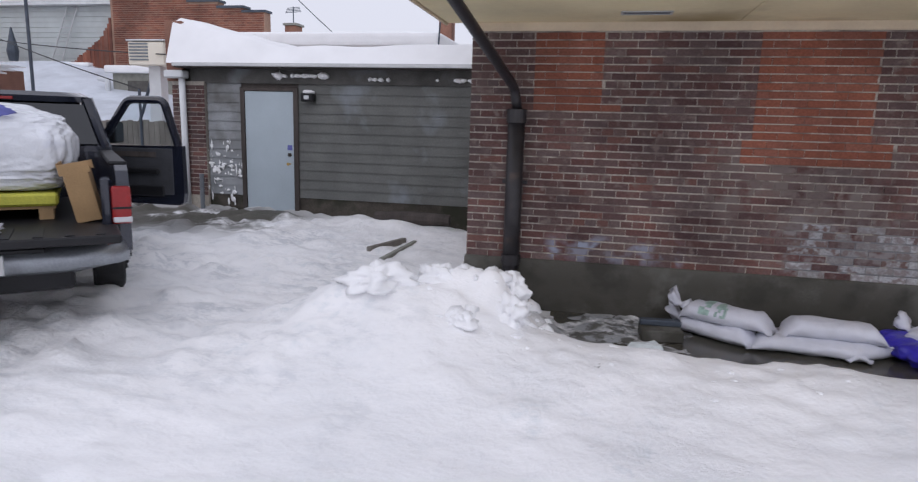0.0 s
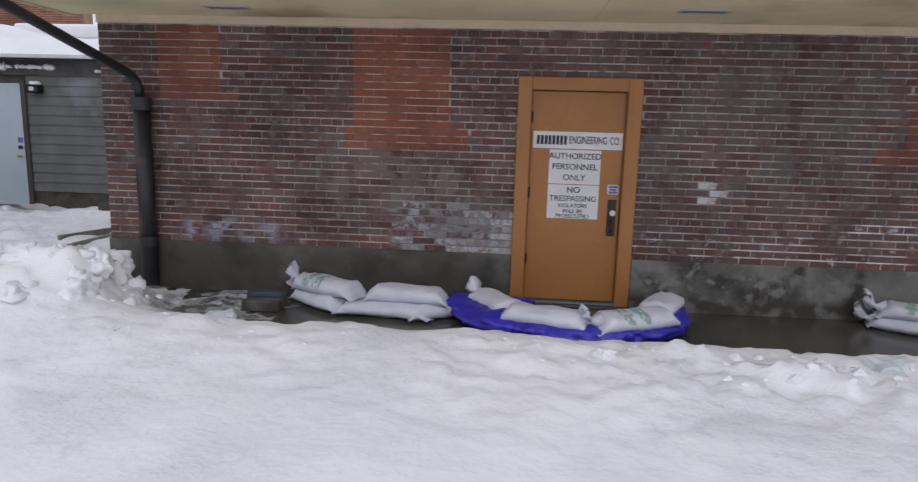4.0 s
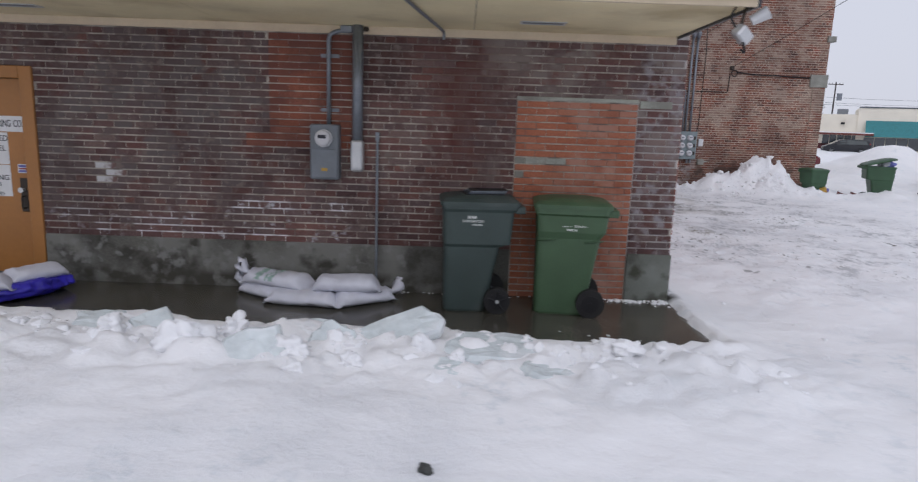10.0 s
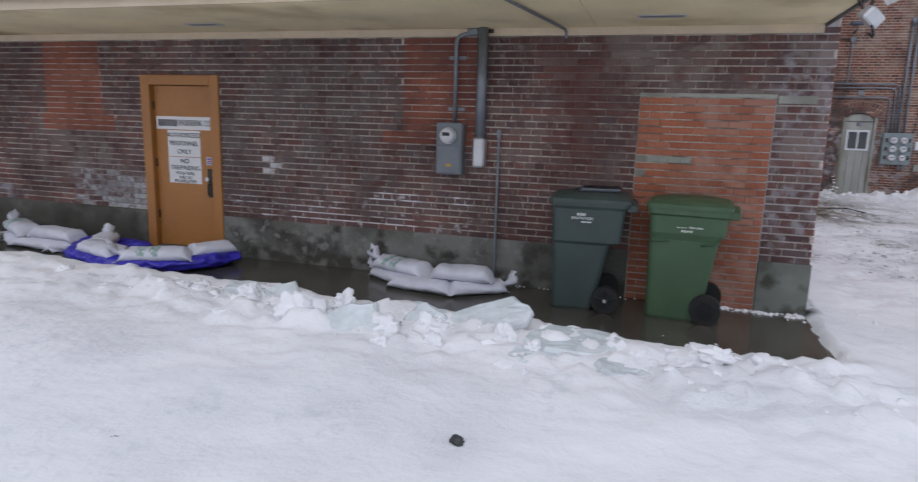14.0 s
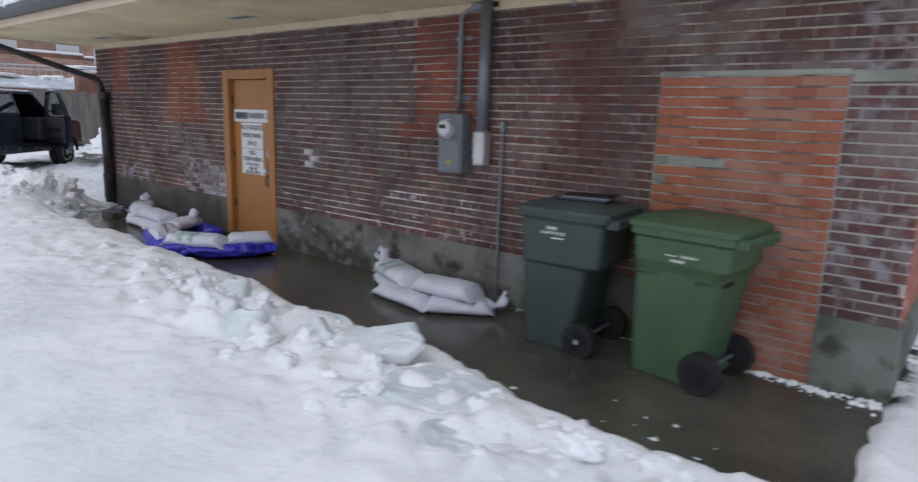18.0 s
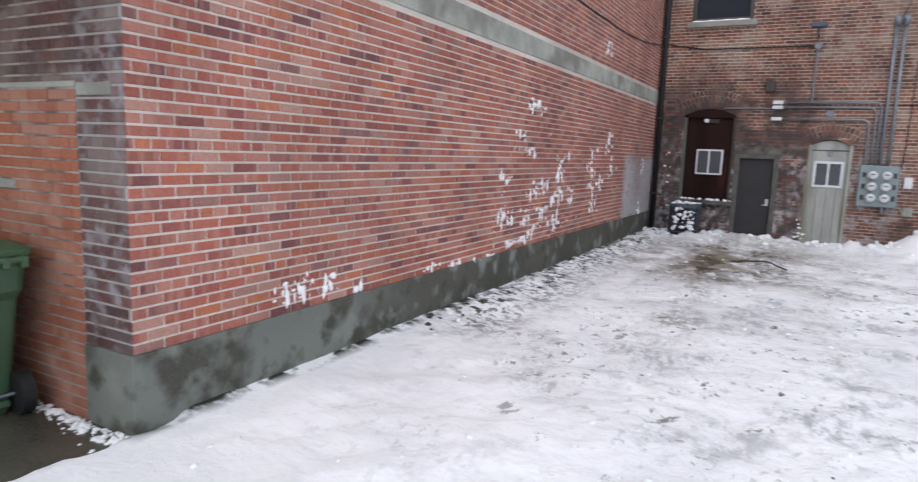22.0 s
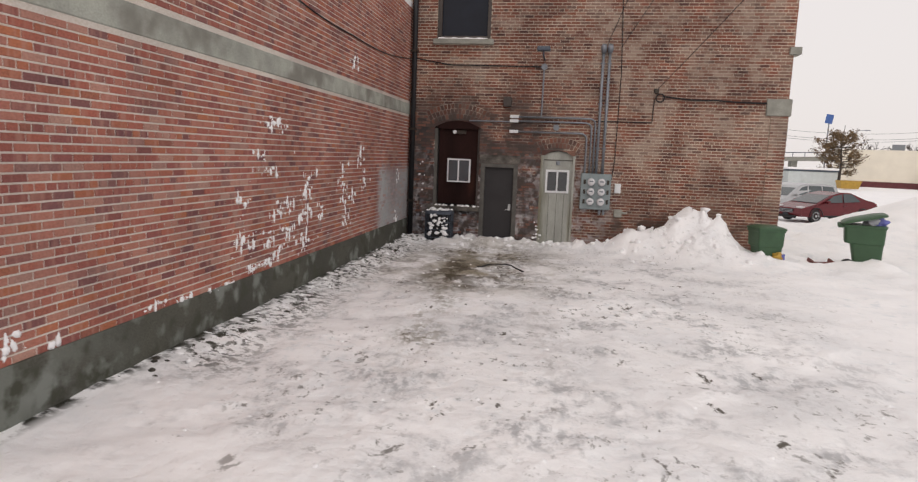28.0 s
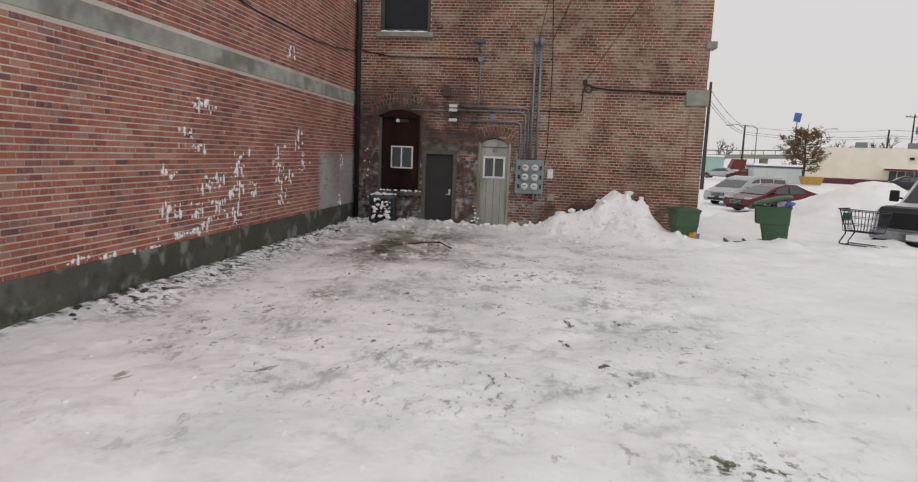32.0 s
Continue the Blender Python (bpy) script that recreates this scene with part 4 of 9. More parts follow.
rear = wall_boxes([(a, b, BACK_Y, BACK_Y + 0.35, c, d) for a, b in zip(cuts, cuts[1:]) for c, d in zip(levels, levels[1:])
                   if not any(h[0] <= a and b <= h[1] and h[2] <= c and d <= h[3] for h in REAR_HOLES)], MORTAR_OLD, "wall_north", "tall old brick rear wall with doors and conduits")
rear_e = wall_boxes([(18.37, 18.72, BACK_Y + 0.35, 32.0, -0.4, 9.5)], MORTAR_OLD, "wall_far_side", "brick flank of the tall building")
tagged(part("roof", box(WEST_X, EAST_X, WALL_Y, BACK_Y, ROOF_Z, ROOF_Z + 0.15), SNOW_CLEAN), "snow-covered flat roof of the low building", "roof", kind="structure")
tagged(part("roof", box(2.0, 18.72, BACK_Y, 32.0, 9.5, 9.65), SNOW_CLEAN), "snow-covered roof of the tall building", "roof", kind="structure")

COURSE = 0.0695
snap = lambda z: BASE_TOP + COURSE * round((z - BASE_TOP) / COURSE)
PATCHES = [(-0.80, -0.19, snap(1.95), 2.6), (-0.80, -0.02, snap(1.87), snap(1.95)), (1.10, 2.03, snap(1.66), 2.6), (1.02, 2.20, snap(1.45), snap(1.66)), (6.14, 7.0, snap(1.60), 2.6), (5.9, 6.95, snap(1.46), snap(1.60))]
P4 = (8.60, 9.81, -0.05, snap(2.05))
to_front = Matrix.Translation((0, WALL_Y, 0))


rows = brick_rows(WEST_X, EAST_X, BASE_TOP, TRIM_LOW + 0.05, COURSE, 0.213, 0.014, [(DX0, DX1, 0, DTOP), P4] + PATCHES, 6, 3, 0.0065)
rng = random.Random(8)
painted, plain, chips = [], [], []
for r in rows:
    cx, cz = (r[0] + r[1]) / 2, (r[2] + r[3]) / 2
    lime = 1.55 < cx < DX0 and cz < 0.95 and rng.random() < 0.35 + 0.5 * (cx - 1.55) / 1.1
    lone = r[4] and any(abs(cz - bz) < 0.033 and abs(cx - bx) < 0.1065 for bx, bz in ((4.38, 1.228), (4.52, 1.165), (4.38, 1.093)))
    (chips if lone else painted if lime else plain).append(r)
lay_bricks(front, to_front, plain, BRICK_DARK, (3.9, 6.9, 0.8, 2.2), label="dark red-brown weathered bricks")
lay_bricks(front, to_front, chips, PAINT_CHIP, (4.0, 5.0, 0.9, 1.4), 0.0075, label="bricks with bright white paint")
lay_bricks(front, to_front, painted, BRICK_PAINTED, (1.0, 2.7, 0.4, 1.0), label="bricks under flaking white paint")
for k, (ua, ub, za, zb) in enumerate(PATCHES):
    za = BASE_TOP + COURSE * round((za - BASE_TOP) / COURSE)
    rows = brick_rows(ua, ub, za, min(zb, TRIM_LOW + 0.05), COURSE, 0.205, 0.011, [p for p in PATCHES[:k]], 0, 5 + k, 0.003)
    lay_bricks(front, to_front, rows, BRICK_ORANGE, None, 0.0055, label="orange infill bricks")
rows = brick_rows(P4[0] + 0.01, P4[1] - 0.01, P4[3] - 30 * COURSE - 0.012, P4[3] - 0.012, COURSE, 0.205, 0.013, (), 0, 7, 0.005)
grey = [r for r in rows if (1.36 < r[2] < 1.44 and r[0] < 8.95) or (1.22 < r[2] < 1.30 and r[0] < 8.70)]
lay_bricks(front, to_front, [r for r in rows if r not in grey], BRICK_ORANGE_NEW, (8.6, 9.9, 0.9, 2.1), 0.007, label="orange bricks of a closed-up opening")
lay_bricks(front, to_front, grey, BAND, (8.5, 9.9, 0.5, 2.1), 0.008, label="grey cement-smeared bricks")
tagged(part("trim", box(8.60, 9.81, WALL_Y - 0.012, WALL_Y + 0.02, P4[3] - 0.012, P4[3] + 0.022, 0.004), BAND), "thin grey cement line over the closed opening", "trim", kind="structure")
tagged(part("trim", box(9.82, 10.14, WALL_Y - 0.011, WALL_Y + 0.02, P4[3] - 0.06, P4[3] + 0.012, 0.004), BAND), "grey cement smear beside the closed opening", "trim", kind="structure")
to_east = Matrix.Translation((EAST_X, 0, 0)) @ Matrix.Rotation(radians(90), 4, "Z")
rows = brick_rows(WALL_Y, BACK_Y, BASE_TOP, ROOF_Z, COURSE, 0.213, 0.015, [(WALL_Y, BACK_Y, 2.95, 3.22)], 6, 11, 0.010)
lay_bricks(east, to_east, rows, BRICK_RED, (6.4, 10.2, 0.9, 2.2), label="red bricks of mixed tones")
to_rear = Matrix.Translation((0, BACK_Y, 0))
rows = brick_rows(EAST_X, 18.72, -0.3, 8.2, 0.068, 0.211, 0.014, REAR_HOLES, 6, 13, 0.011)
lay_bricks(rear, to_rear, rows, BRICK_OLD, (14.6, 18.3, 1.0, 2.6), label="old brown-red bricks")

# concrete footing, band and patch
for fa, fb_ in ((WEST_X - 0.02, DX0), (DX1, 8.6)):
    tagged(part("foundation", box(fa, fb_, WALL_Y - 0.022, WALL_Y + 0.1, -0.3, BASE_TOP, 0.012), CONCRETE), "stained damp concrete footing under the front wall", "foundation", kind="structure")
bm = prism([(9.81, WALL_Y - 0.022), (EAST_X + 0.02, WALL_Y - 0.022), (EAST_X + 0.02, BACK_Y), (EAST_X - 0.1, BACK_Y), (EAST_X - 0.1, WALL_Y + 0.1), (9.81, WALL_Y + 0.1)], -0.4, BASE_TOP)
for v in bm.verts:
    v.co = Vector((v.co.x, v.co.z, v.co.y))
bmesh.ops.recalc_face_normals(bm, faces=bm.faces)
bmesh.ops.bevel(bm, geom=bm.edges[:], offset=0.012, segments=2, profile=0.6, affect="EDGES")
tagged(part("foundation", bm, CONCRETE_SIDE), "grey stained concrete footing round the building's corner", "foundation", kind="structure")
tagged(part("trim", box(EAST_X - 0.05, EAST_X + 0.012, WALL_Y + 0.0, BACK_Y, 2.96, 3.21, 0.01), BAND), "grey cement band along the brick wall", "trim", kind="structure")

# ---- canopy ----
CW, CE, CY0 = -1.62, 10.12, 4.42
canopy = thing("canopy", Matrix(), "cream plywood canopy with dark gutter and snow on top", "canopy", kind="structure")
bm = bmesh.new()
xs = [CW, 0.9, 3.3, 5.72, 8.15, CE]
for a, b in zip(xs, xs[1:]):
    box(a + 0.003, b - 0.003, CY0 + 0.03, WALL_Y, SOFFIT_Z, SOFFIT_Z + 0.018, bm=bm)
part("soffit", bm, SOFFIT, canopy, "stained cream plywood sheets")
part("fascia_board", box(CW, CE, CY0, CY0 + 0.03, SOFFIT_Z - 0.02, SOFFIT_Z + 0.17, 0.003), TRIM, canopy, "cream fascia board")
part("fascia_board", box(CE - 0.0, CE + 0.025, CY0, WALL_Y, SOFFIT_Z - 0.02, SOFFIT_Z + 0.17, 0.003), GUTTER, canopy, "dark end board")
part("fascia_board", box(CW - 0.025, CW, CY0, WALL_Y, SOFFIT_Z - 0.02, SOFFIT_Z + 0.17, 0.003), TRIM, canopy, "cream end board")
part("wall_trim", box(WEST_X, CE, WALL_Y - 0.03, WALL_Y, TRIM_LOW, SOFFIT_Z, 0.004), TRIM, canopy, "cream trim board against the brick")
part("deck", prism([(CW - 0.05, SOFFIT_Z + 0.17), (CE + 0.03, SOFFIT_Z + 0.17), (CE + 0.03, SOFFIT_Z + 0.20), (CW - 0.05, SOFFIT_Z + 0.20)], CY0, WALL_Y), GUTTER, canopy)
gut = [(CY0 - 0.005, SOFFIT_Z + 0.07), (CY0 - 0.08, SOFFIT_Z + 0.07), (CY0 - 0.115, SOFFIT_Z + 0.13), (CY0 - 0.125, SOFFIT_Z + 0.19), (CY0 - 0.105, SOFFIT_Z + 0.19), (CY0 - 0.005, SOFFIT_Z + 0.17)]
part("gutter", loft([[(x, y, z) for y, z in gut] for x in (CW - 0.16, CE + 0.03)]), GUTTER, canopy, "dark blue-grey gutter")
bm = bmesh.new()
nx, ny = 180, 26
grid = [[None] * (ny + 1) for _ in range(nx + 1)]
for i in range(nx + 1):
    for j in range(ny + 1):
        x, v = CW - 0.1 + (CE - CW + 0.1) * i / nx, j / ny
        y = CY0 - 0.06 + (WALL_Y - CY0 + 0.06) * v + (0.10 * float(fbm(np.array(x * 2.2), np.array(2.0), 7)) if j < 3 else 0)
        edge = min(1.0, v * 12, (x - CW + 0.1) * 3, (CE - x) * 3 + 0.05)
        z = SOFFIT_Z + 0.19 + max(0.0, edge) ** 0.5 * (0.15 + 0.09 * float(fbm(np.array(x * 1.6), np.array(y * 1.6), 17)))
        grid[i][j] = bm.verts.new((x, y, z))
for i in range(nx):
    for j in range(ny):
        bm.faces.new((grid[i][j], grid[i + 1][j], grid[i + 1][j + 1], grid[i][j + 1]))
tagged(part("snow_cover", bm, SNOW_CLEAN, None, smooth=True), "lumpy snow lying on the canopy roof", "snow", kind="stuff")


def soffit_vent():
    v = thing("soffit_vent", Matrix(), "small aluminium vent set in the cream soffit", "vent", "soffit vents")
    bm = bmesh.new()
    for b in ((-0.2, 0.2, -0.075, -0.055), (-0.2, 0.2, 0.055, 0.075), (-0.2, -0.18, -0.055, 0.055), (0.18, 0.2, -0.055, 0.055)):
        box(b[0], b[1], b[2], b[3], -0.008, 0, bm=bm)
    part("frame", bm, ALU, v)
    for k in range(5):
        part("slat", box(-0.18, 0.18, -0.05 + k * 0.02, -0.037 + k * 0.02, -0.005, -0.001), GALV, v)
    return v


sv = soffit_vent()
sv.matrix_basis = pose(0.12, 5.72, SOFFIT_Z - 0.001)
for x in (4.1, 8.75):
    copy_thing(sv, pose(x, 5.58, SOFFIT_Z - 0.001))

# downpipe with its elbow and square box
dp = thing("downpipe", Matrix(), "dark brown downpipe running from gutter to the ground", "downpipe")
part("upper_pipe", tube(bent([(-1.22, 4.35, 2.74), (-1.22, 4.37, 2.61), (-0.96, 6.05, 2.07), (-0.935, 6.09, 1.88)], 0.10), 0.045, 12), PIPE_BROWN, dp, smooth=True)
part("lower_pipe", tube([(-0.935, 6.09, 0.05), (-0.935, 6.09, 1.83)], 0.078, 20), PIPE_BROWN, dp, smooth=True)
part("collar", tube([(-0.935, 6.09, 1.76), (-0.935, 6.09, 1.88)], 0.09, 20), PIPE_BROWN, dp)
part("collar", tube([(-0.935, 6.09, 0.44), (-0.935, 6.09, 0.54)], 0.09, 20), PIPE_BROWN, dp)
part("strap", box(-1.05, -0.82, 6.12, 6.18, 1.2, 1.235, 0.004), PIPE_BROWN, dp)


# ---- service door and signs ----
door = thing("service_door", pose(0, 0, 0), "ochre-painted steel door with notices in a matching frame", "door")
F0 = WALL_Y - 0.03
part("jamb", box(DX0, DX0 + 0.13, F0, WALL_Y + 0.14, 0.02, DTOP, 0.006), DOOR_OCHRE, door)
part("jamb", box(DX1 - 0.13, DX1, F0, WALL_Y + 0.14, 0.02, DTOP, 0.006), DOOR_OCHRE, door)
part("head", box(DX0 + 0.13, DX1 - 0.13, F0, WALL_Y + 0.14, DTOP - 0.12, DTOP, 0.006), DOOR_OCHRE, door)
leaf = part("leaf", box(DX0 + 0.135, DX1 - 0.135, WALL_Y + 0.04, WALL_Y + 0.09, 0.055, DTOP - 0.125, 0.004), DOOR_OCHRE, door)
part("threshold", box(DX0 + 0.13, DX1 - 0.13, F0, WALL_Y + 0.14, 0.02, 0.045, 0.006), GALV, door, "worn metal threshold")
for z in (0.45, 1.1, 1.8):
    part("hinge", tube([(DX0 + 0.14, WALL_Y + 0.03, z - 0.05), (DX0 + 0.14, WALL_Y + 0.03, z + 0.05)], 0.012, 8), METAL_DARK, door)
hx = 3.585
plate = part("lock_plate", box(hx - 0.04, hx + 0.04, WALL_Y + 0.028, WALL_Y + 0.042, 0.70, 1.05, 0.005), METAL_DARK, door, "dark bronze lock plate")
part("knob", tube([(hx, WALL_Y + 0.03, 0.93), (hx, WALL_Y - 0.0, 0.93), (hx, WALL_Y - 0.03, 0.93)], [0.014, 0.014, 0.028], 12), ALU, plate, "worn silver knob")
part("grip", tube(bent([(hx, WALL_Y + 0.03, 0.86), (hx, WALL_Y - 0.02, 0.86), (hx, WALL_Y - 0.02, 0.74), (hx, WALL_Y + 0.03, 0.74)], 0.02), 0.008, 8), METAL_DARK, plate)


def sign(name, x0, x1, z0, z1, label, lines, y=WALL_Y + 0.036):
    s = part(name, box(x0, x1, y, y + 0.004, z0, z1), SIGN)
    tagged(s, label, "sign")
    for text, size, z in lines:
        lettering(text, size, Matrix.Translation(((x0 + x1) / 2, y - 0.0015, z)) @ Matrix.Rotation(radians(90), 4, "X"), INK, s, "letters")
    return s


name_sign = sign("name_sign", 2.815, 3.645, 1.515, 1.672, "white enamel company plate with black capitals on a door", [])
for k in range(8):
    part("writing_bar", box(2.85 + k * 0.036, 2.85 + k * 0.036 + 0.026, WALL_Y + 0.0335, WALL_Y + 0.0365, 1.552, 1.635), INK, name_sign)
for word, wx in (("ENGINEERING", 3.325), ("CO.", 3.575)):
    lettering(word, 0.098, Matrix.Translation((wx, WALL_Y + 0.0345, 1.594)) @ Matrix.Rotation(radians(90), 4, "X") @ Matrix.Diagonal((0.56, 1.0, 1.0, 1)), INK, name_sign, "letters")
sign("authorized_notice", 2.975, 3.455, 1.185, 1.505, "white notice with black capitals on the ochre door", [("AUTHORIZED", 0.078, 1.445), ("PERSONNEL", 0.078, 1.345), ("ONLY", 0.078, 1.245)])
sign("trespass_notice", 2.975, 3.455, 0.855, 1.178, "white notice with black capitals on the ochre door",
     [("NO", 0.08, 1.128), ("TRESPASSING", 0.074, 1.045), ("VIOLATORS", 0.052, 0.978), ("WILL BE", 0.052, 0.925), ("PROSECUTED", 0.052, 0.878)])
st = sign("alarm_sticker", 3.535, 3.635, 1.10, 1.19, "small white sticker with blue and red bars on the door", [])
part("print_bar", box(3.542, 3.628, WALL_Y + 0.0335, WALL_Y + 0.0365, 1.158, 1.182), BLUE_PRINT, st)
part("print_bar", box(3.542, 3.628, WALL_Y + 0.0335, WALL_Y + 0.0365, 1.108, 1.130), BLUE_PRINT, st)
part("print_bar", box(3.55, 3.62, WALL_Y + 0.0335, WALL_Y + 0.0365, 1.137, 1.151), RED_LENS, st)

# ---- electric meter and conduits on the front wall ----
meter = thing("electric_meter", pose(0, 0, 0), "grey steel meter box with round glass meter on brick", "meter box")
part("body", box(6.575, 6.855, WALL_Y - 0.15, WALL_Y, 1.16, 1.70, 0.012), BOX_GREY, meter)
part("cover", box(6.59, 6.84, WALL_Y - 0.16, WALL_Y - 0.148, 1.18, 1.46, 0.004), BOX_GREY, meter)
rim = part("ring", tube([(6.715, WALL_Y - 0.15, 1.565), (6.715, WALL_Y - 0.185, 1.565)], 0.085, 24), ALU, meter, "bright metal meter ring")
part("dial", tube([(6.715, WALL_Y - 0.18, 1.565), (6.715, WALL_Y - 0.235, 1.565), (6.715, WALL_Y - 0.25, 1.565)], [0.076, 0.074, 0.05], 24), CLEAR_LENS, rim, "glass meter dome", smooth=True)
part("dial_plate", box(6.675, 6.755, WALL_Y - 0.253, WALL_Y - 0.25, 1.565, 1.60), INK, rim)
part("label_plate", box(6.69, 6.75, WALL_Y - 0.163, WALL_Y - 0.159, 1.245, 1.275), YELLOW, meter, "small yellow label")
part("conduit", tube(bent([(6.745, WALL_Y - 0.06, 1.70), (6.745, WALL_Y - 0.06, 2.56), (6.86, WALL_Y - 0.06, 2.60), (6.95, WALL_Y - 0.06, 2.60)], 0.06), 0.021, 10), GALV, meter, "thin grey conduit", smooth=True)
part("conduit_head", box(6.86, 6.98, WALL_Y - 0.09, WALL_Y - 0.03, 2.575, 2.645, 0.01), GALV, meter)
for z in (2.36, 1.84):
    part("clip", box(6.66, 6.84, WALL_Y - 0.025, WALL_Y - 0.01, z - 0.018, z + 0.018, 0.003), GALV, meter)
riser = thing("cable_riser", pose(0, 0, 0), "thick grey riser pipe ending in a rounded box on brick", "conduit")
part("pipe", tube([(7.03, WALL_Y - 0.07, 1.52), (7.03, WALL_Y - 0.07, 2.66)], 0.052, 16), GALV, riser, smooth=True)
part("box", box(6.965, 7.095, WALL_Y - 0.14, WALL_Y, 1.24, 1.56, 0.045, seg=3), ALU, riser, "pale rounded end box")
part("hanger", box(6.94, 7.13, WALL_Y - 0.05, WALL_Y - 0.005, 2.60, 2.64, 0.004), METAL_DARK, riser)
gw = thing("ground_conduit", pose(0, 0, 0), "thin grey conduit down the brick to the footing", "conduit")
part("pipe", tube([(7.225, WALL_Y - 0.035, 0.02), (7.225, WALL_Y - 0.035, 1.60)], 0.013, 8), GALV, gw)
part("cap", box(7.205, 7.245, WALL_Y - 0.05, WALL_Y - 0.02, 1.56, 1.64, 0.004), GALV, gw)
sc = thing("soffit_conduit", pose(0, 0, 0), "thin grey conduit under the soffit down to the wall", "conduit")
part("pipe", tube(bent([(7.62, 4.5, SOFFIT_Z - 0.02), (7.83, 6.0, SOFFIT_Z - 0.02), (7.86, WALL_Y - 0.045, SOFFIT_Z - 0.03), (7.86, WALL_Y - 0.02, 2.55)], 0.04), 0.014, 8), GALV, sc)


# ---- wheeled bins ----
def wheeled_bin(material, label, wheel_mat, group, lid_open=0.0, hopper=True):
    """Length runs along x with the handle and the wheels at +x; 1.1 m tall."""
    b = thing("wheeled_bin", Matrix(), label, "bin", group)
    secs = []
    if hopper:
        prof = [(0.0, 0.38, 0.50, -0.11), (0.02, 0.40, 0.52, -0.11), (0.63, 0.53, 0.60, -0.055), (0.66, 0.64, 0.64, -0.01), (0.96, 0.67, 0.67, 0.0), (0.99, 0.72, 0.70, 0.01), (1.02, 0.72, 0.70, 0.01)]
    else:
        prof = [(0.0, 0.46, 0.50, -0.09), (0.02, 0.48, 0.52, -0.09), (0.74, 0.60, 0.60, -0.035), (0.80, 0.65, 0.64, -0.015), (0.95, 0.67, 0.66, -0.01), (0.97, 0.71, 0.70, -0.01), (1.02, 0.71, 0.70, -0.01)]
    for z, w, d, cx in prof:
        secs.append(rounded(w, d, 0.06, z, cx))
    part("body", loft(secs), material, b, smooth=False)
    cx = prof[-1][3]
    L, D = prof[-1][1], prof[-1][2]
    lid = loft([rounded(L + 0.03, D + 0.03, 0.06, 0.0), rounded(L + 0.03, D + 0.03, 0.06, 0.035), rounded(L - 0.05, D - 0.08, 0.08, 0.06), rounded(L * 0.55, D * 0.6, 0.08, 0.085)])
    lo = part("lid", lid, material, b, at=pose(cx, 0, 1.02) @ (pose(L / 2, 0, 0) @ pose(0, 0, 0, 0, lid_open, 0) @ pose(-L / 2, 0, 0)))
    part("hinge_bar", tube([(cx + L / 2 + 0.05, -0.28, 1.0), (cx + L / 2 + 0.05, 0.28, 1.0)], 0.018, 8), material, b)
    for y in (-0.28, -0.17, -0.06, 0.06, 0.17, 0.28):
        part("handle_lug", box(cx + L / 2 - 0.03, cx + L / 2 + 0.07, y - 0.022, y + 0.022, 0.95, 1.02, 0.008), material, b)
    wr = 0.125 if hopper else 0.135
    for y in (-0.30, 0.30):
        w = part("wheel", tube([(0.20, y - 0.045, wr), (0.20, y + 0.045, wr)], wr, 28), BLACK, b, "black rubber wheel")
        s = 1 if y > 0 else -1
        part("hub", tube([(0.20, y + s * 0.045, wr), (0.20, y + s * 0.052, wr)], wr * 0.62, 20), wheel_mat, w)
        part("cap", tube([(0.20, y + s * 0.052, wr), (0.20, y + s * 0.062, wr)], 0.018, 10), ALU if hopper else PLASTIC_BLACK, w)
        if hopper:
            for k in range(5):
                a = radians(72 * k + 18)
                part("spoke", tube([(0.20, y + s * 0.05, wr), (0.20 + 0.09 * math.cos(a), y + s * 0.05, wr + 0.09 * math.sin(a))], 0.011, 6), PLASTIC_BLACK, w)
    part("axle", tube([(0.20, -0.3, wr), (0.20, 0.3, wr)], 0.012, 8), GALV, b)
    return b


bin_a = wheeled_bin(BIN_GREY, "grey-green wheeled bin with papers on its lid by the wall", PLASTIC_BLACK, "bins by the wall")
bin_a.matrix_basis = pose(8.24, 5.79, 0, 0, 0, 3) @ Matrix.Diagonal((0.98, 0.92, 1, 1))
bin_b = wheeled_bin(BIN_GREEN, "olive green wheeled bin with black wheels on wet slab", PLASTIC_BLACK, "bins by the wall", hopper=False)
bin_b.matrix_basis = pose(9.15, 5.78, 0, 0, 0, -5) @ Matrix.Diagonal((0.98, 0.88, 1, 1))
for b, yy, rows_b in ((bin_a, -0.334, ((0.915, -0.105, 6, 0.012), (0.845, -0.06, 7, 0.006))), (bin_b, -0.324, ((0.90, -0.03, 6, 0.009), (0.862, -0.10, 6, 0.010), (0.825, -0.06, 7, 0.009)))):
    for z, x, n, hh in rows_b:
        for j in range(n):
            part("print_bar", box(x + j * 0.014, x + j * 0.014 + 0.009, yy, yy + 0.03, z - hh, z + hh), INK_WHITE, b)
lettering("SANITATION", 0.034, Matrix.Translation((-0.055, -0.3345, 0.878)) @ Matrix.Rotation(radians(90), 4, "X"), INK_WHITE, bin_a, "letters")
lettering("Sanitation", 0.030, Matrix.Translation((0.065, -0.3245, 0.862)) @ Matrix.Rotation(radians(90), 4, "X"), INK_WHITE, bin_b, "letters")
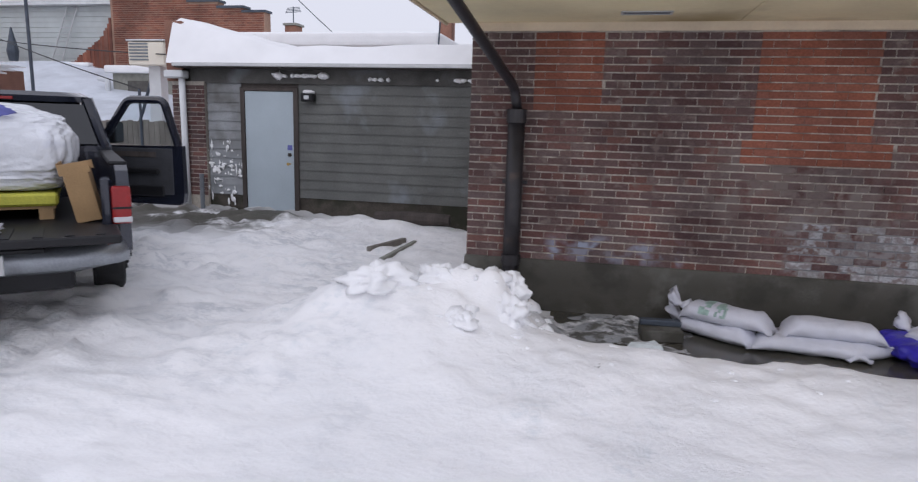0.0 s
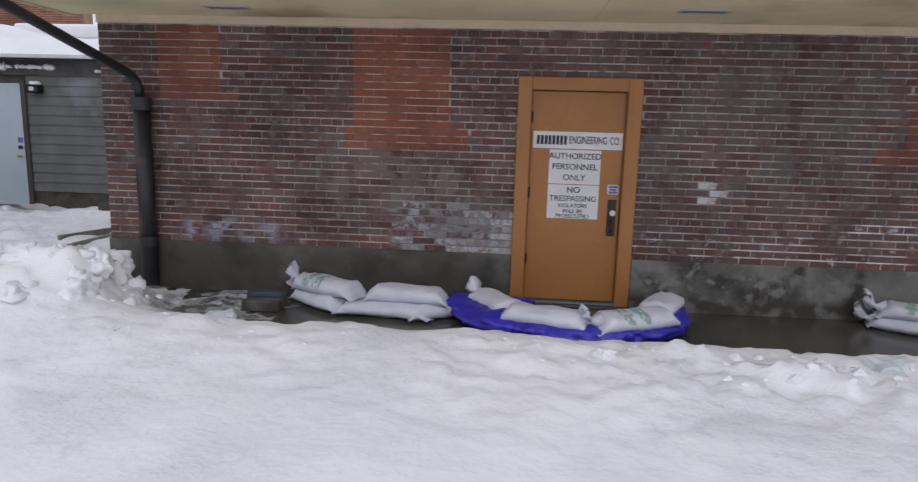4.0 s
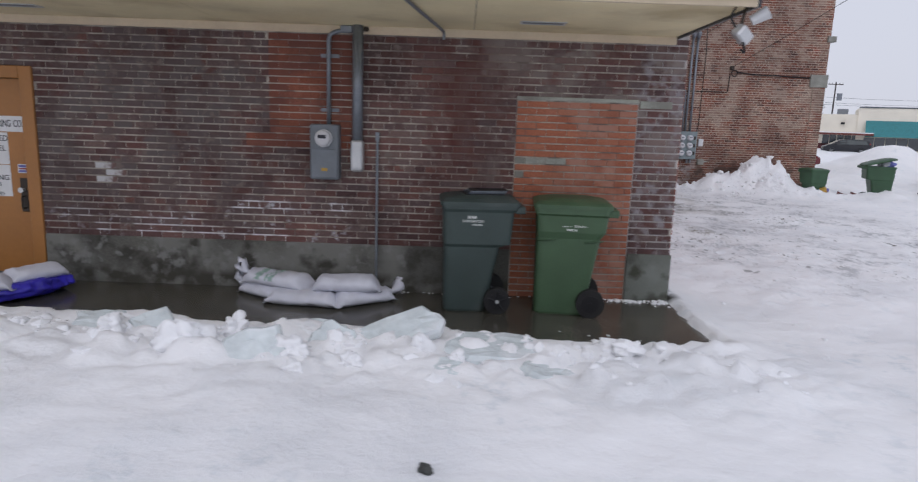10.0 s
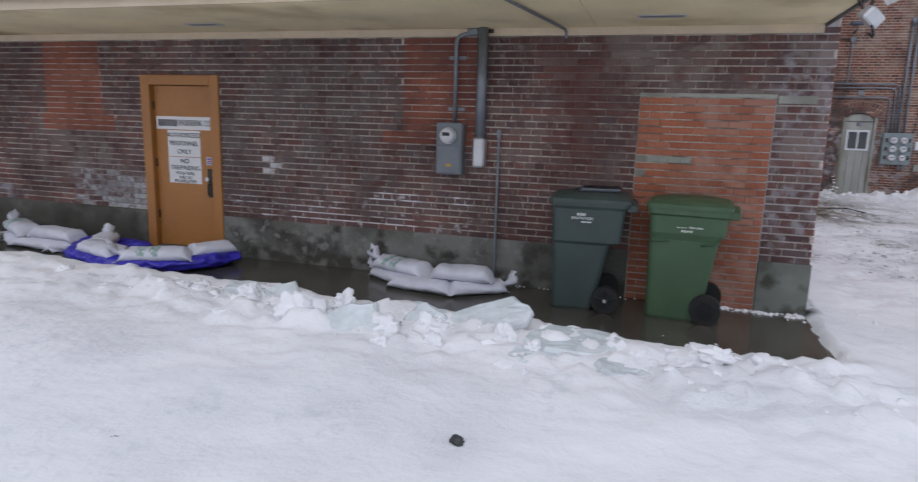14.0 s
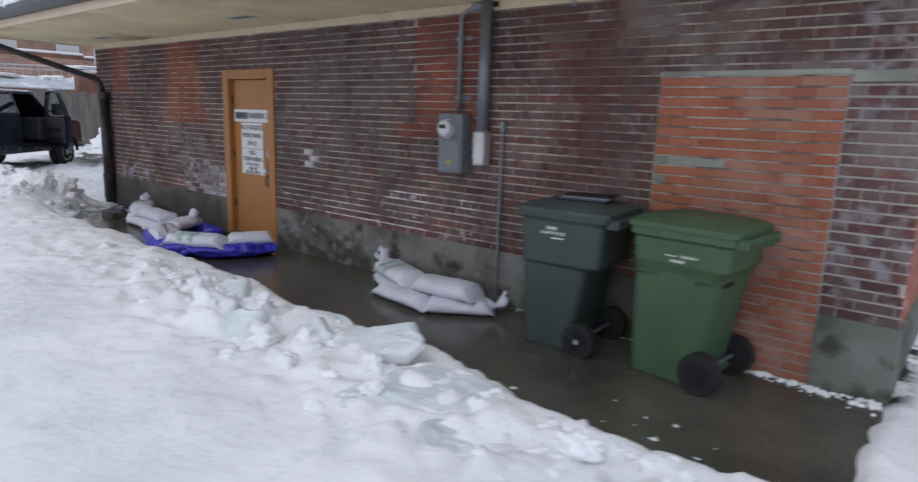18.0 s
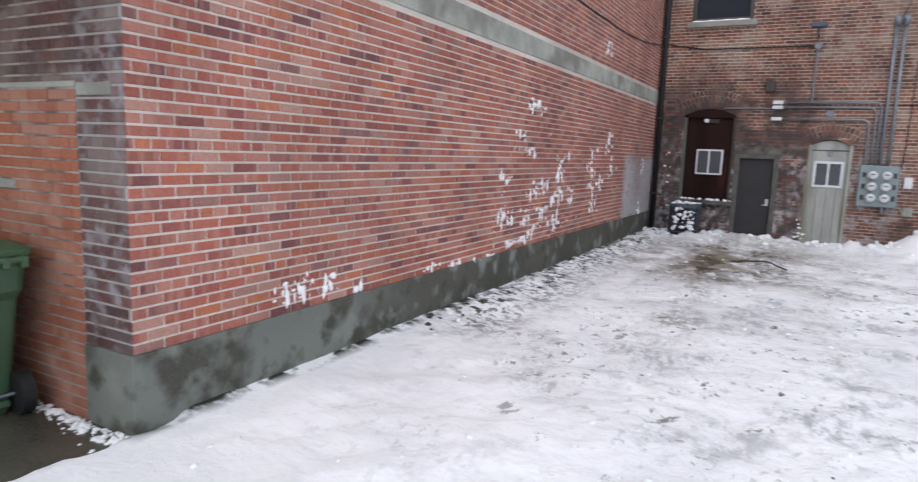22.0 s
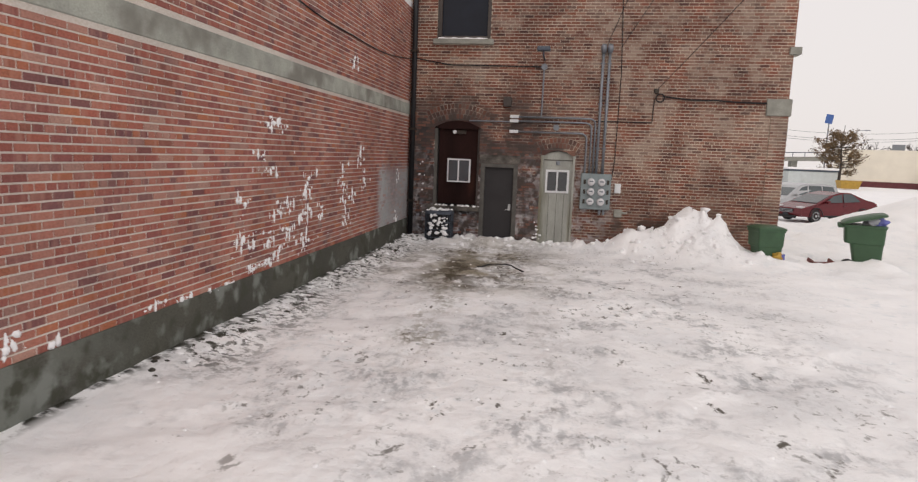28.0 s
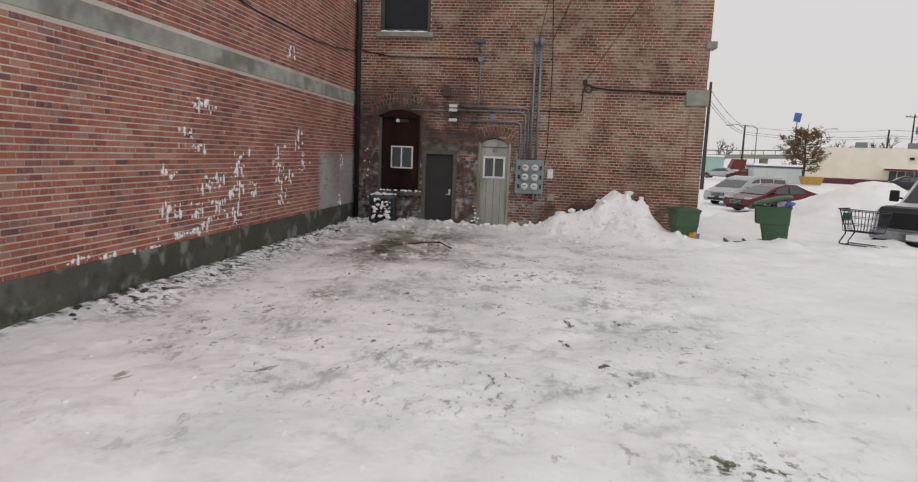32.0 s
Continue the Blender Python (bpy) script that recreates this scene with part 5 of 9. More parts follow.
for y in (-0.318, ):
    for x in (-0.24, 0.20):
        part("side_dent", loft([[(x - 0.09, y + 0.02, 0.70), (x + 0.09, y + 0.02, 0.725), (x + 0.09, y + 0.02, 0.735)], [(x - 0.085, y - 0.012, 0.715), (x + 0.08, y - 0.012, 0.726), (x + 0.08, y - 0.012, 0.733)]]), BIN_GREEN, bin_b)
part("grip_recess", loft([[(0.262 + dx, -0.14 + f * 0.11 * math.cos(a), 0.70 + f * 0.02 * math.sin(a)) for a in (2 * math.pi * k / 16 for k in range(16))] for dx, f in ((-0.02, 1.0), (0.004, 0.96), (0.006, 0.6))]), PLASTIC_BLACK, bin_b, "dark moulded grip recess")
part("axle_shelf", box(0.10, 0.20, -0.235, 0.235, 0.05, 0.10, 0.012), BIN_GREEN, bin_b)
papers = thing("paper_stack", pose(8.30, 5.78, 1.105, 0, 0, 12), "few flat black and grey printed sheets on a bin lid", "papers")
for k in range(4):
    part("sheet", box(-0.2 + 0.02 * k, 0.16 + 0.015 * k, -0.13, 0.14 - 0.02 * k, 0.012 * k, 0.012 * k + 0.010), (PLASTIC_BLACK, STEEL_DARK, BOX_GREY, PLASTIC_BLACK)[k], papers)


# ---- sandbags ----
def sandbag(name, a, b, width, height, z, seed, printed=False, tie_end=1, group="sandbags", label="plump white woven sandbag with a tied end"):
    """A filled bag from a to b (x, y), lying at height z: flat sewn ends with ears, a sagging, creased middle."""
    rng = random.Random(seed)
    a, b = Vector((a[0], a[1], 0)), Vector((b[0], b[1], 0))
    n, m = 34, 22
    L, d = (b - a).length, (b - a).normalized()
    s = Vector((-d.y, d.x, 0))
    t = thing(name, Matrix.Translation((*((a + b) / 2).xy, z)), label, "sandbag", group)
    mid = (a + b) / 2
    secs = []
    bow = rng.uniform(-0.04, 0.04)
    for i in range(n + 1):
        v = i / n
        e = min(v, 1 - v)
        full = min(1.0, max(0.0, (e - 0.03) / 0.12)) ** 0.5
        ear = max(0.0, 1 - e / 0.07)
        w = width * (0.80 + 0.24 * full + 0.16 * ear * (0.6 + 0.4 * rng.random()))
        h = height * max(0.05, full * (1 + 0.04 * math.sin(v * 9 + seed)))
        ring = []
        for k in range(m):
            an = 2 * math.pi * k / m
            c, sn = math.cos(an), math.sin(an)
            rr = (abs(c) ** 2.3 + abs(sn) ** 2.3) ** (-1 / 2.3)
            along = L * v + (0.02 * math.sin(c * 3 + seed) * ear)
            p = a + d * along - mid + s * (c * rr * w / 2 + bow * math.sin(math.pi * v))
            q = Vector((p.x + mid.x, p.y + mid.y, 0))
            cr = noise.noise((along * 16 + seed * 3.7, c * 3, sn * 3)) * 0.010 * (1.3 - full) + noise.noise((along * 7 + seed, c * 5 + seed, sn * 5)) * 0.012 + noise.noise((along * 34, c * 9 + seed, sn * 9)) * 0.004
            droop = (0.30 if z > 0.05 else 0.10) * height * (1 - full)
            zz = height * 0.5 * (0.35 + 0.65 * full) + sn * rr * h / 2 + cr * 1.3 - droop * 0.4
            if z < 0.05:
                zz = max(0.002, zz)
            ring.append((p.x + s.x * cr * c, p.y + s.y * cr * c, zz))
        secs.append(ring)
    part("bag", loft(secs), BAG, t, smooth=True)
    if printed:
        bm = bmesh.new()
        cols = [[bm.verts.new((secs[i][k][0], secs[i][k][1], secs[i][k][2] + 0.004)) for k in range(4, 12)] for i in range(9, 22)]
        for i, (p, q) in enumerate(zip(cols, cols[1:])):
            for k in range(7):
                if (i % 6 < 4) and rng.random() < 0.7:
                    bm.faces.new((p[k], p[k + 1], q[k + 1], q[k]))
        part("print", bm, BAG_GREEN, t, "faded green print", smooth=True)
    if tie_end:
        e = (b if tie_end > 0 else a) - mid
        dd = d * (1 if tie_end > 0 else -1)
        rings, zc = [], height * 0.55
        for q, r in ((-0.07, 0.07), (-0.02, 0.035), (0.0, 0.022), (0.02, 0.03), (0.05, 0.06), (0.08, 0.07), (0.095, 0.05)):
            c = e + dd * q
            rings.append([(c.x + (s.x * math.cos(2 * math.pi * k / 14)) * r * (1 + 0.45 * math.sin(k * 2.7 + seed) * (q > 0.03)) + dd.x * 0.03 * math.sin(k * 1.9) * (q > 0.06), c.y + (s.y * math.cos(2 * math.pi * k / 14)) * r * (1 + 0.45 * math.sin(k * 2.7 + seed) * (q > 0.03)), zc + max(0, q) * 0.9 + r * math.sin(2 * math.pi * k / 14) * (1 + 0.4 * math.sin(k * 3.3 + seed) * (q > 0.03))) for k in range(14)])
        part("tied_neck", loft(rings), BAG, t, "gathered tied bag neck", smooth=True)
    return t


# pile beside the downpipe
sandbag("sandbag", (0.62, 6.02), (1.18, 5.58), 0.28, 0.145, 0.000, 1, tie_end=-1)
sandbag("sandbag", (1.10, 5.60), (1.98, 5.50), 0.28, 0.135, 0.000, 2, tie_end=0)
sandbag("sandbag", (1.72, 5.46), (2.32, 5.86), 0.27, 0.135, 0.000, 3)
sandbag("sandbag", (0.62, 5.98), (1.30, 5.62), 0.30, 0.155, 0.125, 4, True, -1, label="white sandbag with faded green print on top")
sandbag("sandbag", (1.34, 5.66), (2.12, 5.62), 0.29, 0.155, 0.115, 5, False, 0)
# row round the door, on the blue sheet
sandbag("sandbag", (2.36, 5.80), (2.68, 5.30), 0.28, 0.135, 0.115, 6, tie_end=-1)
sandbag("sandbag", (2.58, 5.28), (3.32, 5.05), 0.29, 0.155, 0.115, 7, tie_end=0)
sandbag("sandbag", (3.30, 5.03), (4.02, 5.38), 0.29, 0.155, 0.115, 8, True, -1, label="white sandbag with faded green print by the door")
sandbag("sandbag", (3.86, 5.42), (4.12, 5.92), 0.28, 0.145, 0.125, 9, tie_end=0)
# pile under the meter
sandbag("sandbag", (5.92, 6.02), (6.48, 5.66), 0.28, 0.135, 0.000, 10, tie_end=-1)
sandbag("sandbag", (6.24, 5.66), (6.98, 5.56), 0.28, 0.135, 0.000, 11, tie_end=0)
sandbag("sandbag", (6.90, 5.54), (7.42, 5.90), 0.28, 0.135, 0.000, 12, tie_end=1)
sandbag("sandbag", (5.96, 5.98), (6.66, 5.70), 0.30, 0.145, 0.115, 13, True, -1, label="white sandbag with faded green print on top")
sandbag("sandbag", (6.66, 5.72), (7.34, 5.78), 0.30, 0.155, 0.115, 14, False, 0)


def tarp_roll(pts, width, height, seed):
    """A wrinkled blue sheet bundled along a line."""
    line = bent([(x, y, 0) for x, y in pts], 0.25, 8)
    n, m = 150, 26
    lens = [0.0]
    for p, q in zip(line, line[1:]):
        lens.append(lens[-1] + (q - p).length)
    secs = []
    for i in range(n + 1):
        t = lens[-1] * i / n
        k = max(j for j in range(len(lens)) if lens[j] <= t + 1e-9)
        k = min(k, len(line) - 2)
        p = line[k].lerp(line[k + 1], (t - lens[k]) / max(1e-6, lens[k + 1] - lens[k]))
        d = (line[k + 1] - line[k]).normalized()
        s = Vector((-d.y, d.x, 0))
        end = min(1.0, min(i, n - i) / 4 + 0.35)
        ring = []
        for j in range(m):
            a = 2 * math.pi * j / m
            f = 1 + 0.26 * noise.noise((p.x * 6 + seed, p.y * 6, math.sin(a) * 2.5)) + 0.20 * noise.noise((p.x * 17, p.y * 17 + seed, a * 1.5)) + 0.08 * noise.noise((p.x * 40, p.y * 40, a * 3))
            q = p + s * (math.cos(a) * width / 2 * f * end)
            ring.append((q.x, q.y, max(0.004, height * 0.5 + math.sin(a) * height / 2 * f * end)))
        secs.append(ring)
    return loft(secs)


tp = thing("blue_tarp", Matrix(), "wrinkled bright blue plastic sheet wrapped round sandbags by the door", "tarpaulin")
part("front_roll", tarp_roll([(2.20, 5.86), (2.44, 5.32), (3.26, 5.04), (3.98, 5.38), (4.06, 5.94)], 0.40, 0.18, 3), TARP, tp, smooth=True)
part("side_fold", tarp_roll([(2.30, 5.90), (2.62, 5.98), (2.80, 5.86)], 0.25, 0.14, 9), TARP, tp, smooth=True)
block = thing("splash_block", pose(0.42, 5.60, 0, 0, 0, 4), "dark grey concrete splash block on the wet slab", "block")
part("block", box(-0.17, 0.17, -0.12, 0.12, 0, 0.10, 0.01), CONCRETE, block)
part("lip", box(-0.17, 0.17, 0.02, 0.10, 0.10, 0.15, 0.008), STEEL_DARK, block)


# ---- rear wall: doors, window, meters, conduits ----
def arch_bricks(parent, cx, z, half, rise, rows_n, name="arch_brick"):
    """Segment arch of bricks on edge above an opening."""
    rad = (half * half + rise * rise) / (2 * rise)
    a1 = math.asin(half / rad)
    cz = z + rise - rad
    ring_pts = [(cx + q * math.sin(t), cz + q * math.cos(t)) for q, ts in ((rad, range(13)), (rad + 0.118 * rows_n, range(12, -1, -1))) for t in (-a1 + 2 * a1 * k / 12 for k in ts)]
    part("arch_mortar", prism(ring_pts, BACK_Y - 0.012, BACK_Y), MORTAR_OLD, parent)
    for r in range(rows_n):
        r0 = rad + r * 0.118
        n = int(2 * a1 * r0 / 0.082)
        for k in range(n):
            a, b = -a1 + 2 * a1 * k / n + 0.008 / r0, -a1 + 2 * a1 * (k + 1) / n - 0.008 / r0
            pts = [(cx + q * math.sin(t), cz + q * math.cos(t)) for q, t in ((r0, a), (r0, b), (r0 + 0.105, b), (r0 + 0.105, a))]
            part("arch_brick", prism(pts, BACK_Y - 0.018, BACK_Y), BRICK_OLD, parent)


R = BACK_Y
d1 = thing("boarded_opening", Matrix(), "arched opening boarded with dark maroon panel and small window", "opening")
part("panel", box(10.98, 11.92, R + 0.10, R + 0.14, 0.88, 2.80), MAROON, d1)
part("jamb", box(10.88, 10.95, R + 0.02, R + 0.2, 0.80, 2.80, 0.006), FRAME_GREY, d1)
part("jamb", box(11.92, 11.97, R + 0.02, R + 0.2, 0.80, 2.80, 0.006), WOOD_OLD, d1)
for ox, oc, zs, zt, nm in ((10.88, 11.425, 2.70, 2.86, d1), (11.97, 11.425, 2.70, 2.86, d1)):
    part("spandrel", prism([(ox, zs), (ox, zt), (oc, zt), ((ox + oc) / 2, zt - 0.04)] if ox < oc else [(ox, zs), ((ox + oc) / 2, zt - 0.04), (oc, zt), (ox, zt)], R + 0.0, R + 0.2), BRICK_OLD, nm)
part("head", prism([(10.88, 2.66), (11.97, 2.66), (11.97, 2.74), (11.7, 2.83), (11.42, 2.86), (11.15, 2.83), (10.88, 2.74)], R + 0.02, R + 0.2), MAROON, d1)
part("back", box(10.88, 11.97, R + 0.2, R + 0.3, 0.80, 2.86), PLASTIC_BLACK, d1)
w1 = part("window_frame", box(11.20, 11.76, R + 0.05, R + 0.11, 1.40, 1.96, 0.004), WHITE_PAINT, d1, "white sliding window frame")
part("pane", box(11.235, 11.455, R + 0.044, R + 0.052, 1.435, 1.925), GLASS_GREY, w1)
part("pane", box(11.49, 11.725, R + 0.044, R + 0.052, 1.435, 1.925), GLASS_GREY, w1)
part("lamp_body", box(11.30, 11.62, R + 0.06, R + 0.10, 2.54, 2.64, 0.01), METAL_DARK, d1)
part("lamp_glass", tube([(11.36, R + 0.03, 2.59), (11.36, R + 0.07, 2.59)], 0.045, 12), WHITE_PAINT, d1)
tagged(part("window_sill", box(10.76, 12.02, R - 0.10, R + 0.1, 0.72, 0.83, 0.01), LINTEL), "stone ledge under the boarded opening", "sill", kind="structure")
arch_bricks(rear, 11.425, 2.74, 0.60, 0.16, 3)
cond = thing("condenser_unit", Matrix(), "round-cornered dark condenser unit with snow on its grille", "air conditioner")
part("body", loft([rounded(0.60, 0.52, 0.16, z, 11.12, R - 0.32) for z in (-0.1, 0.02, 0.60, 0.66)]), PLASTIC_BLACK, cond)
part("lid", loft([rounded(0.66, 0.58, 0.18, z, 11.12, R - 0.32) for z in (0.66, 0.72)] + [rounded(0.5, 0.42, 0.15, 0.745, 11.12, R - 0.32)]), STEEL_DARK, cond)
for q in rounded(0.63, 0.55, 0.17, 0.0, 11.12, R - 0.32, 5):
    part("grille_bar", tube([(q[0], q[1], 0.0), (q[0], q[1], 0.66)], 0.008, 5), STEEL_DARK, cond)
for z in (0.12, 0.30, 0.48):
    part("grille_hoop", tube(rounded(0.645, 0.565, 0.175, z, 11.12, R - 0.32, 5) + [rounded(0.645, 0.565, 0.175, z, 11.12, R - 0.32, 5)[0]], 0.009, 5), STEEL_DARK, cond)

d2 = thing("metal_door", Matrix(), "charcoal steel door in a grey frame with cement surround", "door")
part("leaf", box(12.12, 12.80, R + 0.05, R + 0.10, 0.0, 1.79, 0.004), GREY_DOOR, d2)
part("jamb", box(12.02, 12.12, R - 0.02, R + 0.12, -0.1, 1.88, 0.006), FRAME_GREY, d2)
part("jamb", box(12.80, 12.90, R - 0.02, R + 0.12, -0.1, 1.88, 0.006), FRAME_GREY, d2)
part("head", box(12.12, 12.80, R - 0.02, R + 0.12, 1.79, 1.88, 0.006), FRAME_GREY, d2)
part("threshold", box(12.10, 12.82, R - 0.05, R + 0.1, -0.05, 0.0, 0.006), ALU, d2, "bright metal threshold")
part("lock", box(12.70, 12.76, R + 0.03, R + 0.055, 0.78, 0.93, 0.005), ALU, d2)
part("handle", tube(bent([(12.73, R + 0.05, 0.80), (12.73, R - 0.01, 0.80), (12.64, R - 0.01, 0.80)], 0.015), 0.009, 8), ALU, d2)
tagged(part("trim", box(11.99, 12.95, R - 0.012, R + 0.02, 1.885, 2.08, 0.006), LINTEL), "cement lintel over the steel door", "lintel", kind="structure")

d3 = thing("worn_door", Matrix(), "worn white panel door with two-pane window under brick arch", "door")
part("leaf", prism([(13.48, -0.12), (14.17, -0.12), (14.17, 2.12), (14.0, 2.19), (13.825, 2.22), (13.65, 2.19), (13.48, 2.12)], R + 0.06, R + 0.10), DOOR_WORN, d3)
part("jamb", box(13.42, 13.485, R - 0.01, R + 0.14, -0.15, 2.12, 0.006), DOOR_WORN, d3)
part("jamb", box(14.165, 14.22, R - 0.01, R + 0.14, -0.15, 2.12, 0.006), DOOR_WORN, d3)
part("rail", box(13.49, 14.16, R + 0.05, R + 0.062, 2.0, 2.025), FRAME_GREY, d3)
w3 = part("window_frame", box(13.55, 14.10, R + 0.035, R + 0.065, 1.25, 1.79, 0.005), WHITE_PAINT, d3, "white wooden window frame")
part("pane", box(13.60, 13.805, R + 0.028, R + 0.036, 1.30, 1.74), GLASS_DARK, w3)
part("pane", box(13.845, 14.05, R + 0.028, R + 0.036, 1.30, 1.74), GLASS_DARK, w3)
part("bell", box(13.78, 13.87, R + 0.03, R + 0.06, 1.90, 1.99, 0.008), GALV, d3)
for x in (13.65, 13.83, 14.0):
    part("batten", box(x - 0.004, x + 0.004, R + 0.052, R + 0.062, -0.1, 1.22), FRAME_GREY, d3)
part("backing", box(13.44, 14.20, R + 0.14, R + 0.3, -0.2, 2.26), WOOD_OLD, d3)
for ox in (13.44, 14.20):
    part("spandrel", prism([(ox, 2.08), (ox, 2.24), (13.82, 2.24), ((ox + 13.82) / 2, 2.205)] if ox < 13.8 else [(ox, 2.08), ((ox + 13.82) / 2, 2.205), (13.82, 2.24), (ox, 2.24)], R + 0.0, R + 0.12), BRICK_OLD, d3)
arch_bricks(rear, 13.82, 2.17, 0.47, 0.13, 2)

w2 = thing("upper_window", Matrix(), "tall sash window with dark pane above a stone sill", "window")
part("frame", box(10.86, 10.96, R + 0.02, R + 0.16, 4.72, 6.5, 0.006), WOOD_OLD, w2)
part("frame", box(12.04, 12.12, R + 0.02, R + 0.16, 4.72, 6.5, 0.006), WOOD_OLD, w2)
part("frame", box(10.96, 12.04, R + 0.04, R + 0.16, 4.72, 4.80, 0.006), WOOD_OLD, w2)
part("frame", box(10.96, 12.04, R + 0.04, R + 0.16, 6.42, 6.5, 0.006), WOOD_OLD, w2)
part("pane", box(10.96, 12.04, R + 0.10, R + 0.11, 4.80, 6.42), GLASS_NIGHT, w2)
tagged(part("window_sill", box(10.78, 12.20, R - 0.09, R + 0.1, 4.60, 4.72, 0.01), STONE_SILL), "stone sill with a line of snow", "sill", kind="structure")
tagged(part("sill_snow", loft([[(10.9 + 1.15 * i / 12, R - 0.08, 4.72), (10.9 + 1.15 * i / 12, R + 0.05, 4.72), (10.9 + 1.15 * i / 12, R + 0.05, 4.75 + 0.012 * math.sin(i)), (10.9 + 1.15 * i / 12, R - 0.05, 4.745 + 0.01 * math.sin(2 * i))] for i in range(13)]), SNOW_CLEAN), "thin strip of snow on the window sill", "snow")

mb = thing("meter_bank", Matrix(), "grey steel bank of six round electric meters on brick", "meter box")
part("cabinet", box(14.37, 15.05, R - 0.16, R, 0.92, 1.74, 0.012), METER_PAINT, mb)
for i in range(2):
    for j in range(3):
        cx, cz = 14.60 + i * 0.235, 1.10 + j * 0.225
        g = part("meter", tube([(cx, R - 0.16, cz), (cx, R - 0.19, cz), (cx, R - 0.25, cz), (cx, R - 0.265, cz)], [0.088, 0.088, 0.078, 0.05], 20), CLEAR_LENS, mb, "round glass meter", smooth=True)
        part("dial", box(cx - 0.04, cx + 0.04, R - 0.269, R - 0.264, cz - 0.0, cz + 0.03), BOX_GREY, g)
        part("breaker", box(cx + (0.12 if i else -0.17), cx + (0.17 if i else -0.12), R - 0.18, R - 0.16, cz - 0.05, cz + 0.05, 0.004), METAL_DARK, mb)
part("nipple", tube([(14.83, R - 0.08, 0.92), (14.83, R - 0.08, 0.80)], 0.03, 10), GALV, mb)
part("nipple", tube([(14.92, R - 0.08, 0.92), (14.92, R - 0.08, 0.80)], 0.03, 10), GALV, mb)
sw = thing("switch_box", Matrix(), "small white weatherproof switch box on brick", "switch")
part("box", box(15.14, 15.28, R - 0.07, R, 1.31, 1.53, 0.012), WHITE_PAINT, sw)
hb = thing("cable_box", Matrix(), "pale green cable junction box on brick", "junction box")
part("box", box(15.16, 15.34, R - 0.10, R, 0.76, 0.94, 0.01), STONE_SILL, hb)
part("spout", tube([(15.34, R - 0.05, 0.86), (15.46, R - 0.05, 0.86)], 0.025, 8), STONE_SILL, hb)
for k, (z, x1) in enumerate(((2.98, 14.62), (2.88, 14.54), (2.64, 14.44))):
    c = thing("conduit", Matrix(), "bent galvanised conduit feeding the meter bank", "conduit", "conduits")
    part("pipe", tube(bent([(12.72, R - 0.05, z), (x1, R - 0.05, z), (x1, R - 0.05, 1.72 if k < 2 else 1.0)], 0.16), 0.022, 10), GALV, c, smooth=True)
    part("fitting", box(12.66, 12.86, R - 0.09, R - 0.01, z - 0.035, z + 0.035, 0.008), WHITE_PAINT, c)
for x in (14.70, 14.84):
    c = thing("conduit", Matrix(), "tall galvanised riser with a weatherhead", "conduit", "conduits")
    part("pipe", tube([(x, R - 0.06, 1.74), (x, R - 0.06, 4.46)], 0.032, 12), GALV, c, smooth=True)
    part("weatherhead", tube([(x, R - 0.06, 4.44), (x, R - 0.08, 4.54), (x, R - 0.14, 4.60)], [0.05, 0.07, 0.055], 12), GALV, c, smooth=True)
    for z in (2.3, 3.3, 4.2):
        part("clip", box(x - 0.05, x + 0.05, R - 0.035, R - 0.012, z, z + 0.03), GALV, c)
sl = thing("wall_lamp", Matrix(), "small brown wall lamp high on brick", "lamp")
part("box", box(12.50, 12.68, R - 0.16, R, 3.20, 3.42, 0.012), WOOD_OLD, sl)
cm = thing("security_camera", Matrix(), "grey bullet camera on a bracket on brick", "camera")
part("body", box(13.22, 13.52, R - 0.42, R - 0.26, 4.42, 4.52, 0.02), STEEL_DARK, cm)
part("arm", tube(bent([(13.37, R - 0.34, 4.42), (13.37, R - 0.34, 4.30), (13.39, R, 4.28)], 0.05), 0.02, 8), STEEL_DARK, cm)
part("junction", tube([(13.39, R, 4.12), (13.39, R - 0.06, 4.12)], 0.07, 12), GALV, cm)
part("drop", tube([(13.39, R - 0.03, 4.08), (13.38, R - 0.03, 3.00)], 0.018, 8), GALV, cm)
vent = thing("pipe_vent", Matrix(), "round wall vent in brick", "vent")
part("ring", tube([(13.74, R, 2.76), (13.74, R - 0.04, 2.76)], 0.07, 14), GALV, vent)


def cable(name, pts, r, label, sag=0.0, material=None):
    line = []
    for p, q in zip(pts, pts[1:]):
        p, q = Vector(p), Vector(q)
        for k in range(13):
            t = k / 12
            line.append(p.lerp(q, t) - Vector((0, 0, sag * 4 * t * (1 - t))))
    c = part(name, tube([line[0]] + [b for a, b in zip(line, line[1:]) if (b - a).length > 1e-5], r, 6), material or PLASTIC_BLACK)
    return tagged(c, label, "cable")


